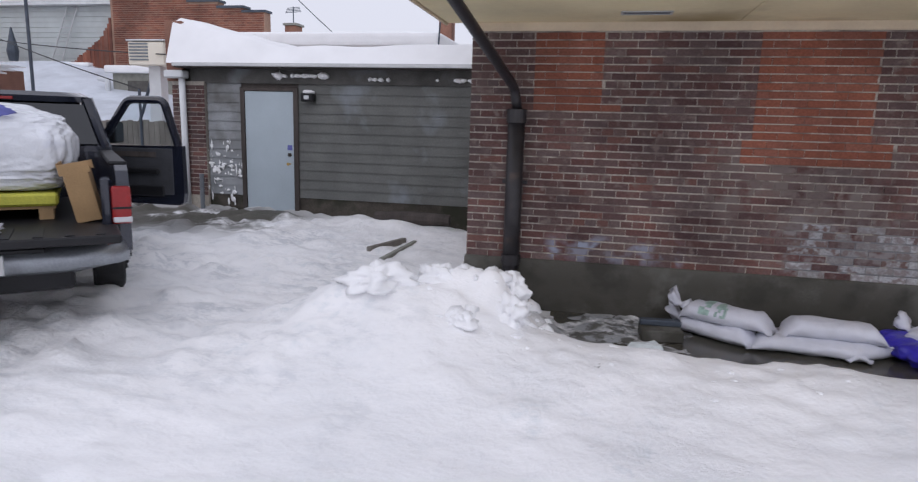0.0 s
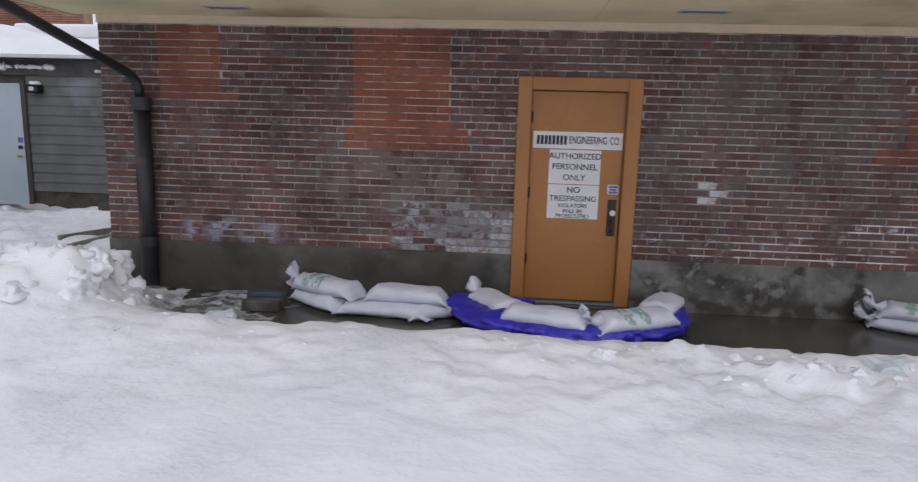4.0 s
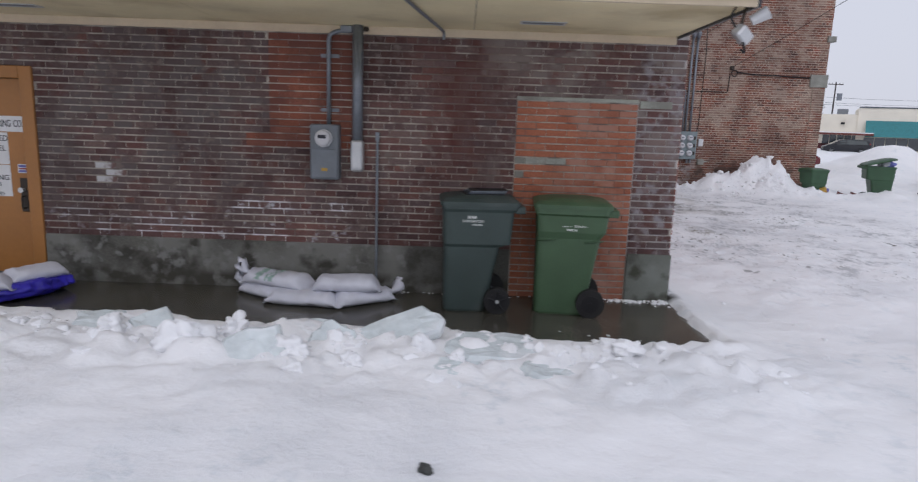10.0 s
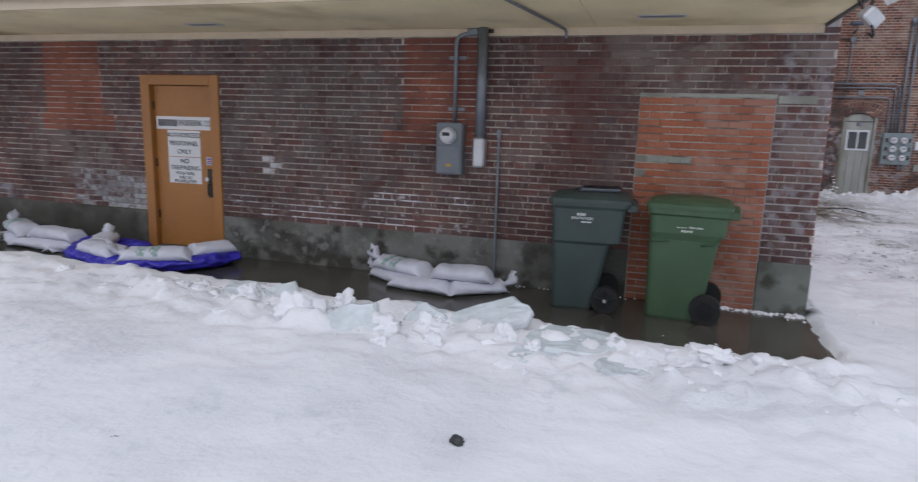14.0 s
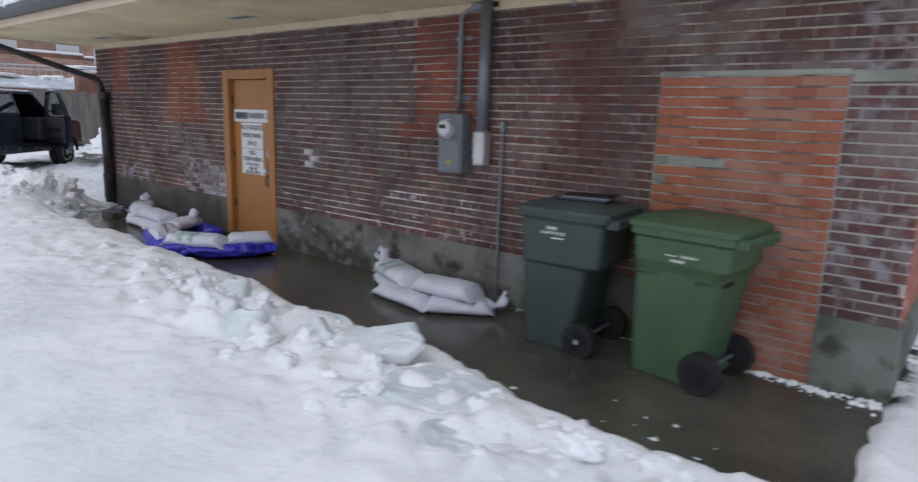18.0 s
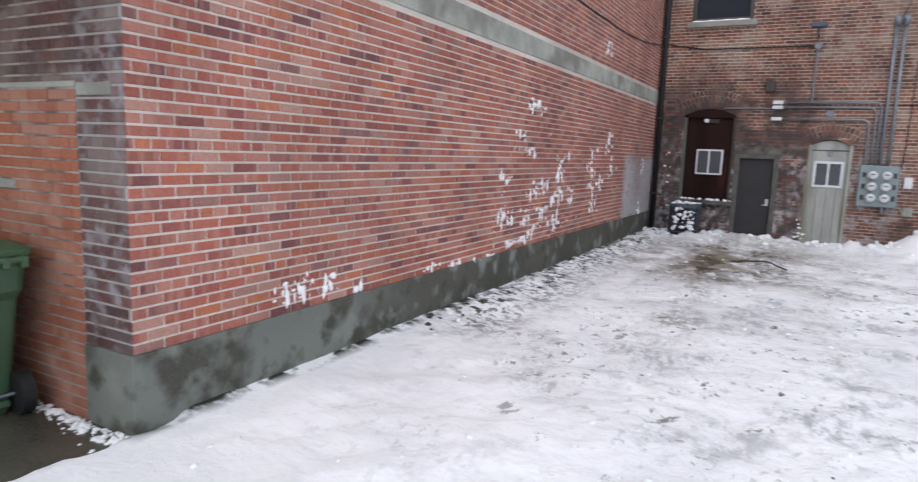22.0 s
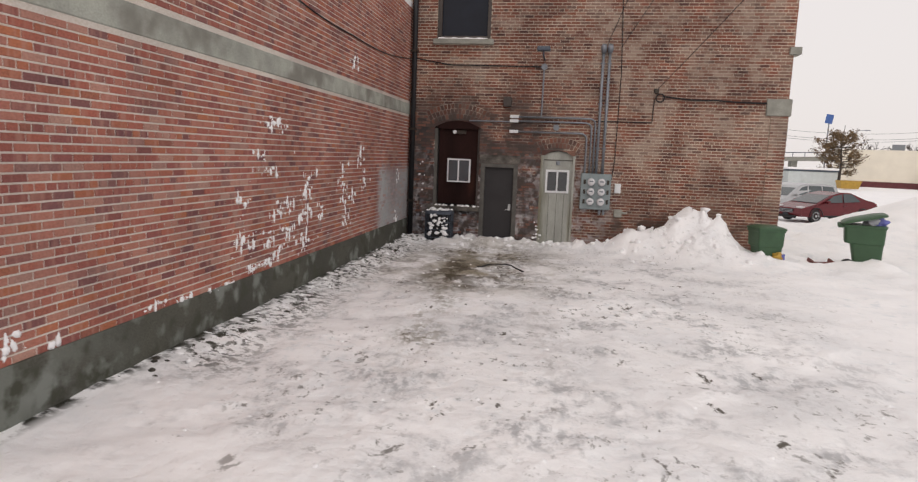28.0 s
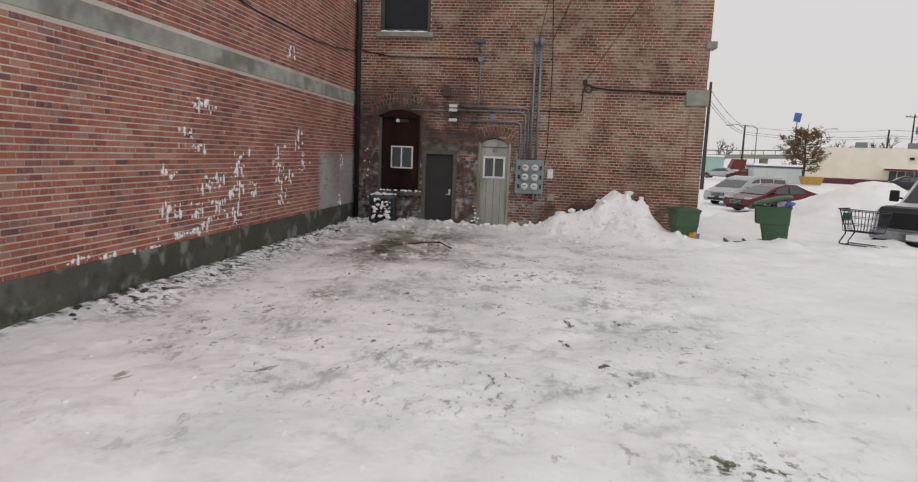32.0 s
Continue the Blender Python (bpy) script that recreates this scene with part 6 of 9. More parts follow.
cable("wall_cable", [(10.3, R - 0.04, 4.28), (11.2, R - 0.03, 4.13), (13.39, R - 0.03, 4.12)], 0.014, "dark cable along the brick wall")
cable("wall_cable", [(11.7, R - 0.03, 2.86), (12.7, R - 0.03, 2.86)], 0.016, "grey cable to the lamp", material=GALV)
cable("wall_cable", [(14.6, R - 0.02, 2.93), (15.86, R - 0.02, 2.93), (15.88, R - 0.02, 3.45)], 0.011, "thin dark cable on brick")
cable("wall_cable", [(16.05, R - 0.05, 3.52), (17.2, R - 0.03, 3.46), (18.7, R - 0.03, 3.44)], 0.018, "black cable running to the corner", 0.03)
cable("wall_cable", [(15.05, R - 0.02, 5.6), (15.12, R - 0.02, 4.0), (15.10, R - 0.02, 2.0), (15.05, R - 0.02, 1.6)], 0.009, "thin black cable down the brick")
ring = thing("cable_ring", Matrix(), "loop of black cable on a bracket", "cable")
part("loop", tube([(16.0 + 0.09 * math.cos(a), R - 0.05, 3.48 + 0.09 * math.sin(a)) for a in (2 * math.pi * k / 16 for k in range(17))], 0.014, 6), PLASTIC_BLACK, ring)
part("bracket", box(15.86, 15.96, R - 0.10, R, 3.58, 3.68, 0.006), METAL_DARK, ring)
for a, b in (((14.77, R - 0.12, 4.62), (16.6, 2.0, 9.8)), ((15.92, R - 0.1, 3.66), (19.5, 2.5, 9.4)), ((15.1, R - 0.02, 4.6), (18.0, 1.0, 9.6))):
    cable("overhead_wire", [a, b], 0.007, "black overhead service wire", 0.25)
dpr = thing("rain_pipe", Matrix(), "black rain pipe in the corner of the brick walls", "downpipe")
part("pipe", tube([(10.36, R - 0.10, 0.1), (10.36, R - 0.10, 7.6)], 0.06, 12), PLASTIC_BLACK, dpr, smooth=True)
for z in (0.9, 2.6, 4.4):
    part("strap", box(10.28, 10.44, R - 0.17, R, z, z + 0.05), METAL_DARK, dpr)
cable("wall_cable", [(EAST_X + 0.02, 11.0, 4.25), (EAST_X + 0.02, 15.0, 4.0), (EAST_X + 0.05, 19.2, 4.25)], 0.012, "thin black cable along the side wall", 0.1)
tagged(part("trim", box(18.26, 18.78, R - 0.06, R + 0.2, 3.15, 3.52, 0.015), STONE_SILL), "stone block in the brick pier", "stone", kind="structure")
pier = part("pier", box(18.38, 18.74, R - 0.03, R + 0.1, -0.3, 3.15, 0.004), MORTAR_OLD)
tagged(pier, "brick corner pier", "pier", kind="structure")
lay_bricks(pier, Matrix.Translation((0, R - 0.03, 0)), brick_rows(18.38, 18.74, -0.3, 3.15, 0.068, 0.18, 0.017, (), 0, 29, 0.007), BRICK_OLD, None, label="old red pier bricks")
tagged(part("trim", box(18.62, 18.86, R - 0.08, R + 0.3, 4.46, 4.62, 0.012), STONE_SILL), "projecting stone at the corner", "stone", kind="structure")

# floodlights under the canopy's corner
fl = thing("flood_lamp", Matrix(), "white twin flood lamp hanging from the canopy edge", "lamp")
part("lamp_head", box(-0.065, 0.065, -0.045, 0.045, -0.045, 0.045, 0.012), ALU, fl, at=pose(10.03, 4.42, 2.44, 20, 35, 30))
part("lamp_head", tube([(10.10, 4.46, 2.54), (10.20, 4.42, 2.60)], [0.035, 0.05], 12), ALU, fl)
part("arm", tube([(10.02, 4.44, 2.48), (10.06, 4.48, 2.62), (10.08, 4.50, 2.66)], 0.012, 8), METAL_DARK, fl)
part("cord", tube(bent([(10.0, 4.46, 2.66), (9.94, 4.44, 2.56), (10.03, 4.40, 2.40), (10.06, 4.40, 2.30), (10.02, 4.40, 2.34)], 0.04), 0.008, 6), PLASTIC_BLACK, fl)


# ---- snow lumps ----
def lump(r, seed, flat=0.7, detail=2):
    bm = bmesh.new()
    bmesh.ops.create_icosphere(bm, subdivisions=detail, radius=1)
    for v in bm.verts:
        p = v.co.copy()
        f = 1 + 0.6 * noise.noise(p * 1.3 + Vector((seed * 3.1, 0, 0))) + 0.35 * noise.noise(p * 3.1 + Vector((0, seed * 1.7, 0))) + 0.15 * noise.noise(p * 7 + Vector((0, 0, seed * 2.3)))
        v.co = Vector((p.x * f * r * (1 + 0.3 * math.sin(seed * 1.9)), p.y * f * r, p.z * f * r * flat))
    return bm


def ragged(r, seed, up):
    """A broken block of packed snow: flat facets, crumbled edges, wider at the foot."""
    bm = lump(r, seed, up, 4)
    for v in bm.verts:
        q = v.co / r
        f = 1 + 0.10 * noise.noise(q * 4.5 + Vector((seed, 0, 0))) + 0.07 * noise.noise(q * 11 + Vector((0, seed, 0)))
        v.co *= f
        if v.co.z < 0:
            v.co.x *= 1.25
            v.co.y *= 1.25
    return bm


def lumps_joined(name, label, places, material=None, detail=1, smooth=True):
    verts, faces = [], []
    for k, (x, y, z, r) in enumerate(places):
        bm = lump(r, k + 1, 0.75, detail)
        o = len(verts)
        bm.verts.index_update()
        verts.extend((v.co.x + x, v.co.y + y, v.co.z + z) for v in bm.verts)
        faces.extend(tuple(v.index + o for v in f.verts) for f in bm.faces)
        bm.free()
    me = bpy.data.meshes.new(name)
    me.from_pydata(verts, [], faces)
    me.materials.append(material or SNOW_CLEAN)
    if smooth:
        me.shade_smooth()
    return tagged(new(name, me), label, "snow", kind="stuff")


def splashes(name, label, axis, places):
    """Flat ragged blots of snow on a wall; axis: the wall's normal."""
    verts, faces = [], []
    for k, (x, y, z, r) in enumerate(places):
        bm = lump(r, k + 211, 1.0, 2)
        su, sv = 0.4 + 0.8 * ((k * 37) % 10) / 10, 0.6 + 2.0 * (((k * 53) % 10) / 10) ** 2
        o = len(verts)
        bm.verts.index_update()
        for v in bm.verts:
            c = v.co
            q = (c.x * 0.28, c.y * su, c.z * sv) if axis == "x" else (c.x * su, c.y * 0.28, c.z * sv)
            verts.append((q[0] + x, q[1] + y, q[2] + z))
        faces.extend(tuple(v.index + o for v in f.verts) for f in bm.faces)
        bm.free()
    me = bpy.data.meshes.new(name)
    me.from_pydata(verts, [], faces)
    me.materials.append(SNOW_CLEAN)
    me.shade_smooth()
    return tagged(new(name, me), label, "snow", kind="stuff")


rng = random.Random(5)
places = []
for _ in range(150):
    x = rng.uniform(-0.4, 10.4)
    y = 4.42 + rng.gauss(0, 0.2) - (0.35 * rng.random() if x > 5 else 0) - (0.2 if x > 7.5 else 0)
    r = rng.choice((0.008, 0.012, 0.018, 0.025, 0.035)) * (0.5 if x < 4 else 1)
    if y < 4.8:
        places.append((x, y, top_of(x, y) - r * 0.2, r))
for _ in range(26):
    x = rng.uniform(4.4, 10.2)
    y = 4.40 + rng.gauss(0, 0.14) - (0.2 if x > 7.4 else 0)
    r = rng.choice((0.04, 0.05, 0.07))
    if y < 4.7:
        places.append((x, y, top_of(x, y) - r * 0.35, r))
for _ in range(16):
    x, y = rng.gauss(-0.95, 0.3), rng.gauss(5.1, 0.35)
    if y < 5.8:
        r = rng.choice((0.03, 0.05, 0.08, 0.11))
        places.append((x, y, top_of(x, y) - r * 0.3, r))
lumps_joined("snow_clods", "loose clods of ploughed snow along the bank", places, detail=2)
places = []
for _ in range(130):
    x, y = EAST_X + 0.05 + abs(rng.gauss(0, 0.22)), 9.2 + 9.8 * rng.random() ** 0.8
    r = rng.choice((0.01, 0.015, 0.022, 0.032, 0.045))
    places.append((x, y, top_of(x, y) - r * 0.2, r))
for _ in range(160):
    x, y = rng.uniform(10.5, 18.0), R - abs(rng.gauss(0, 0.35)) - 0.05
    r = rng.choice((0.03, 0.04, 0.06, 0.08))
    places.append((x, y, top_of(x, y) - r * 0.2, r))
for _ in range(420):
    x, y = rng.uniform(10.6, 19.5), rng.uniform(4.5, 18.8)
    r = rng.choice((0.01, 0.012, 0.018, 0.025, 0.03))
    places.append((x, y, top_of(x, y) - r * 0.2, r))
for _ in range(90):
    x, y = rng.gauss(16.7, 0.9), rng.gauss(18.35, 0.35)
    r = rng.choice((0.02, 0.03, 0.045, 0.06, 0.08))
    places.append((x, y, top_of(x, y) - r * 0.2, r))
lumps_joined("snow_clods", "scattered snow clods on the trodden lot", places, detail=1)
# splashes of snow stuck to the side wall
places = []
def streaks(spots, size):
    """Each spot: place along the wall, height, how many blots, how far they run down."""
    for cy, cz, n, run in spots:
        for _ in range(int(n * 1.8)):
            places.append((EAST_X + 0.006, cy + rng.gauss(0, 0.05 + 0.06 * size), max(0.03, cz + rng.uniform(-run, run)), rng.choice((0.008, 0.012, 0.018, 0.026, 0.038)) * size))


streaks([(11.83, 2.36, 6, 0.07), (12.19, 2.33, 9, 0.1), (11.63, 1.9, 7, 0.12), (11.76, 1.74, 6, 0.05), (11.12, 1.43, 5, 0.07), (13.13, 1.6, 7, 0.12), (12.99, 1.39, 10, 0.08), (12.93, 1.13, 12, 0.12), (12.13, 1.21, 8, 0.06), (12.36, 1.27, 7, 0.1),
         (14.56, 1.65, 12, 0.2), (14.63, 1.30, 16, 0.2), (15.12, 1.22, 8, 0.1), (14.83, 0.92, 14, 0.16), (15.53, 1.94, 10, 0.2), (15.77, 1.50, 10, 0.2), (18.29, 1.52, 7, 0.15), (18.28, 0.64, 6, 0.12), (15.2, 3.57, 12, 0.1)], 1.1)
streaks([(11.89, 0.89, 13, 0.12), (12.42, 0.83, 14, 0.16), (12.09, 0.68, 10, 0.08), (12.97, 0.72, 16, 0.16), (13.64, 1.11, 9, 0.12), (11.34, 0.58, 10, 0.05), (11.76, 0.58, 9, 0.05), (11.03, 0.99, 8, 0.08), (11.28, 0.91, 8, 0.08), (15.97, 0.46, 6, 0.06),
         (7.5, 0.66, 16, 0.1), (7.82, 0.62, 9, 0.08), (8.3, 0.53, 3, 0.03), (8.32, 0.38, 3, 0.04), (9.9, 0.50, 6, 0.03), (9.58, 0.54, 5, 0.03), (10.85, 0.49, 5, 0.03), (10.44, 0.46, 4, 0.03), (11.7, 0.35, 3, 0.1), (9.24, 0.05, 5, 0.08), (10.43, 0.05, 7, 0.1), (12.5, 0.08, 7, 0.1)], 1.0)
for _ in range(90):
    cy = rng.uniform(10.8, 15.8)
    places.append((EAST_X + 0.005, cy, 0.5 + abs(rng.gauss(0, 0.6)), rng.choice((0.006, 0.01, 0.015))))
splashes("stuck_snow", "splashes of snow stuck to the brick", "x", places)
places = [(rng.uniform(10.8, 12.0), R - rng.uniform(0, 0.08), 0.84, rng.choice((0.02, 0.03, 0.045))) for _ in range(30)]
places += [(rng.uniform(10.85, 11.4), R - rng.uniform(0.1, 0.55), 0.75, rng.choice((0.03, 0.04, 0.06))) for _ in range(26)]
places += [(rng.uniform(10.9, 11.36), R - 0.60, rng.uniform(0.05, 0.66), rng.choice((0.02, 0.03, 0.045, 0.06))) for _ in range(40)]
places += [(rng.gauss(13.36, 0.06), R - 0.005, rng.uniform(0.05, 0.55), rng.choice((0.015, 0.025, 0.035))) for _ in range(14)]
places += [(rng.gauss(10.62, 0.06), R - 0.005, rng.uniform(0.5, 1.9), rng.choice((0.015, 0.03))) for _ in range(10)]
lumps_joined("stuck_snow", "snow resting on ledges of the rear wall", places, detail=1)


def ice_slab(x, y, z, w, d, h, rx, ry, rz, seed):
    rg = random.Random(seed)
    pts = []
    for k in range(15):
        a = 2 * math.pi * (k + rg.uniform(-0.3, 0.3)) / 15
        q = 1 / max(abs(math.cos(a)), abs(math.sin(a))) ** 0.8 * rg.uniform(0.80, 1.02)
        pts.append((math.cos(a) * w / 2 * q, math.sin(a) * d / 2 * q))
    bm = loft([[(px * s, py * s, q + 0.008 * rg.uniform(-1, 1)) for px, py in pts] for q, s in ((0, 0.90), (h * 0.35, 1.0), (h * 0.75, 0.98), (h, 0.88), (h * 1.06, 0.5))])
    s = part("ice_slab", bm, ICE, at=pose(x, y, z, rx, ry, rz))
    return tagged(s, "tilted broken slab of grey-blue ice in the snow bank", "ice slab", "ice slabs")


for i, v in enumerate(((7.66, 4.30, 0.15, 0.72, 0.36, 0.10, 26, -16, 24), (8.38, 4.12, 0.11, 0.78, 0.52, 0.08, 6, 3, 8), (6.70, 3.95, 0.10, 0.50, 0.42, 0.12, 58, -8, 6), (7.20, 4.18, 0.13, 0.36, 0.30, 0.09, 48, 24, -18), (8.75, 3.86, 0.07, 0.5, 0.34, 0.07, 8, 6, 30), (7.05, 4.48, 0.08, 0.4, 0.26, 0.07, 22, 10, -16),
                       (7.98, 3.72, 0.07, 0.42, 0.30, 0.07, 16, -12, 15), (5.30, 4.50, 0.08, 0.42, 0.28, 0.09, 24, 5, 20), (9.25, 3.85, 0.06, 0.5, 0.34, 0.06, 8, 5, 12), (8.45, 3.55, 0.06, 0.35, 0.25, 0.06, 10, -6, 40), (0.25, 5.05, 0.03, 0.34, 0.2, 0.07, 18, -8, 12), (5.75, 4.42, 0.10, 0.34, 0.3, 0.09, 40, -14, 30))):
    ice_slab(*v, i)
for i, (x, y, r, up) in enumerate(((6.18, 3.98, 0.12, 1.2), (7.84, 4.10, 0.07, 1.3), (5.52, 4.25, 0.09, 1.0), (4.75, 4.33, 0.07, 0.9), (6.95, 3.92, 0.09, 0.9), (7.38, 3.80, 0.08, 0.8), (7.05, 3.62, 0.07, 0.7), (5.95, 4.22, 0.09, 0.9), (8.10, 3.85, 0.06, 0.9), (6.45, 4.20, 0.09, 1.0), (9.3, 4.02, 0.07, 0.7), (3.3, 4.36, 0.07, 0.8), (-0.72, 4.72, 0.15, 0.8), (-0.95, 5.38, 0.16, 1.0), (-1.18, 5.2, 0.13, 0.9), (-0.78, 5.08, 0.12, 0.9), (-1.75, 4.75, 0.20, 0.6), (-1.35, 4.95, 0.12, 0.8), (-1.05, 4.45, 0.10, 0.6))):
    tagged(part("snow_clod", ragged(r, i + 70, up), SNOW_CLEAN, at=pose(x, y, top_of(x, y) + r * 0.12 * up), smooth=True), "large rough clod of packed snow on the bank", "snow clod", "large snow clods")
clump = tagged(part("dirt_clump", lump(0.042, 88, 0.45, 3), mat("wet_black_dirt", (0.055, 0.058, 0.055), 0.8, var=0.4, scale=30, bump=0.4), at=pose(7.96, 2.53, top_of(7.96, 2.53) + 0.01), smooth=False), "small wet black clump of dirt on the snow", "dirt")
places = []
for _ in range(120):
    x = CW + 0.1 + (CE - CW - 0.2) * rng.random() ** 1.6
    places.append((x, CY0 - rng.uniform(-0.06, 0.06), SOFFIT_Z + 0.2 + rng.uniform(0, 0.06), rng.choice((0.04, 0.06, 0.09))))
lumps_joined("snow_clods", "lumps of snow along the canopy edge", places, detail=2)
places = []
for _ in range(34):
    y = rng.uniform(6.5, 17.5)
    x = 12.2 + 0.010 * (y - 18.5) ** 2 + rng.gauss(0, 0.22) if rng.random() < 0.55 else rng.uniform(10.7, 17.5)
    places.append((x, y, top_of(x, y) - 0.004, rng.choice((0.006, 0.009, 0.013, 0.02))))
for _ in range(45):
    x, y = EAST_X + 0.05 + abs(rng.gauss(0, 0.15)), rng.uniform(8.8, 18.5)
    places.append((x, y, top_of(x, y) - 0.005, rng.choice((0.012, 0.02, 0.03, 0.04))))
lumps_joined("dirt_crumbs", "dark wet crumbs of dirt on the trodden snow", places, mat("wet_brown_dirt", (0.045, 0.04, 0.032), 0.8, var=0.4, scale=30, bump=0.4), 1)
places = []
for _ in range(150):
    x = rng.uniform(4.0, 10.3)
    y = 4.36 - 0.18 * (x > 5.8) - 0.1 * (x > 8.5) - abs(rng.gauss(0, 0.32)) + 0.2
    r = rng.choice((0.015, 0.02, 0.03, 0.045, 0.06))
    places.append((x, y, top_of(x, y) - r * 0.25, r))
for _ in range(60):
    x, y = rng.gauss(-1.2, 0.5), rng.gauss(4.9, 0.4)
    r = rng.choice((0.015, 0.025, 0.04))
    if y < 5.7:
        places.append((x, y, top_of(x, y) - r * 0.2, r))
lumps_joined("snow_clods", "broken angular lumps of snow and ice on the bank", places, detail=1, smooth=False)
places = [(rng.uniform(7.4, 10.2), WALL_Y - 0.025 - abs(rng.gauss(0, 0.03)), 0.001, rng.choice((0.003, 0.005, 0.008, 0.012))) for _ in range(60)]
for _ in range(170):
    x = rng.uniform(9.25, 10.24)
    places.append((x, WALL_Y - 0.03 - abs(rng.gauss(0, 0.05)) * (0.6 + 1.2 * (x - 9.25)), 0.002, rng.choice((0.006, 0.01, 0.016, 0.026))))
flakes = [(rng.uniform(8.2, 9.9), rng.uniform(4.7, 5.2), -0.010, rng.choice((0.014, 0.018, 0.024))) for _ in range(10)]
lumps_joined("ice_flakes", "few thin flakes of ice on the wet slab", flakes, ICE, 2)
lumps_joined("snow_crumbs", "thin broken line of snow at the wall foot", places, detail=1)
hose = part("hose", tube([(12.48 + 0.85 * k / 14, 15.80 + 0.5 * math.sin(math.pi * k / 14), top_of(12.48 + 0.85 * k / 14, 15.80 + 0.5 * math.sin(math.pi * k / 14)) - 0.002) for k in range(15)], 0.022, 8), BLACK)
tagged(hose, "short bent black hose lying on the snow", "hose")


# ---- vehicles ----
def wheel(parent, x, y, r, w, rim_mat=None):
    t = part("wheel", bmesh.new(), BLACK, parent)
    s = 1 if y > 0 else -1
    tyre = loft([[(x + q * r * math.cos(2 * math.pi * k / 28), y + v, r + q * r * math.sin(2 * math.pi * k / 28)) for k in range(28)] for v, q in ((-w / 2, 0.9), (-w * 0.42, 0.98), (-w * 0.25, 1.0), (w * 0.25, 1.0), (w * 0.42, 0.98), (w / 2, 0.9))])
    part("tyre", tyre, BLACK, t)
    e = y + s * w / 2
    part("rim", tube([(x, e - s * 0.03, r), (x, e + s * 0.004, r), (x, e - s * 0.02, r)], [r * 0.62, r * 0.58, r * 0.25], 24), rim_mat or ALU, t, "silver wheel rim")
    part("hub", tube([(x, e - s * 0.02, r), (x, e + s * 0.03, r)], r * 0.17, 12), rim_mat or ALU, t)
    for k in range(6):
        a = radians(60 * k + 30)
        part("rim_gap", tube([(x + r * 0.30 * math.cos(a), e + s * 0.001, r + r * 0.30 * math.sin(a)), (x + r * 0.50 * math.cos(a), e + s * 0.008, r + r * 0.50 * math.sin(a))], [r * 0.05, r * 0.085], 8), PLASTIC_BLACK, t)
    return t


def skin(outline, w, belt, top, tuck, n_side=1):
    """A car body: a side outline (x, z) drawn across the width, drawn in above the belt line."""
    bm = prism(outline, -w / 2, w / 2)
    for v in bm.verts:
        if v.co.z > belt:
            v.co.y *= 1 - tuck * min(1.0, (v.co.z - belt) / (top - belt))
    bmesh.ops.bevel(bm, geom=[e for e in bm.edges if abs(e.verts[0].co.y - e.verts[1].co.y) < 0.25 * w], offset=0.035, segments=2, profile=0.6, affect="EDGES")
    return bm


def side_pane(quad, w, belt, top, tuck, s, lift=0.006):
    """A window on the flank: (x, z) corners laid on the drawn-in side."""
    bm = bmesh.new()
    vs = []
    for x, z in quad:
        y = w / 2 * (1 - tuck * max(0.0, min(1.0, (z - belt) / (top - belt))))
        vs.append(bm.verts.new((x, s * (y + lift), z)))
    bm.faces.new(vs if s < 0 else vs[::-1])
    r = bmesh.ops.extrude_face_region(bm, geom=bm.faces[:])
    for v in r["geom"]:
        if isinstance(v, bmesh.types.BMVert):
            v.co.y -= s * 0.02
    return bm


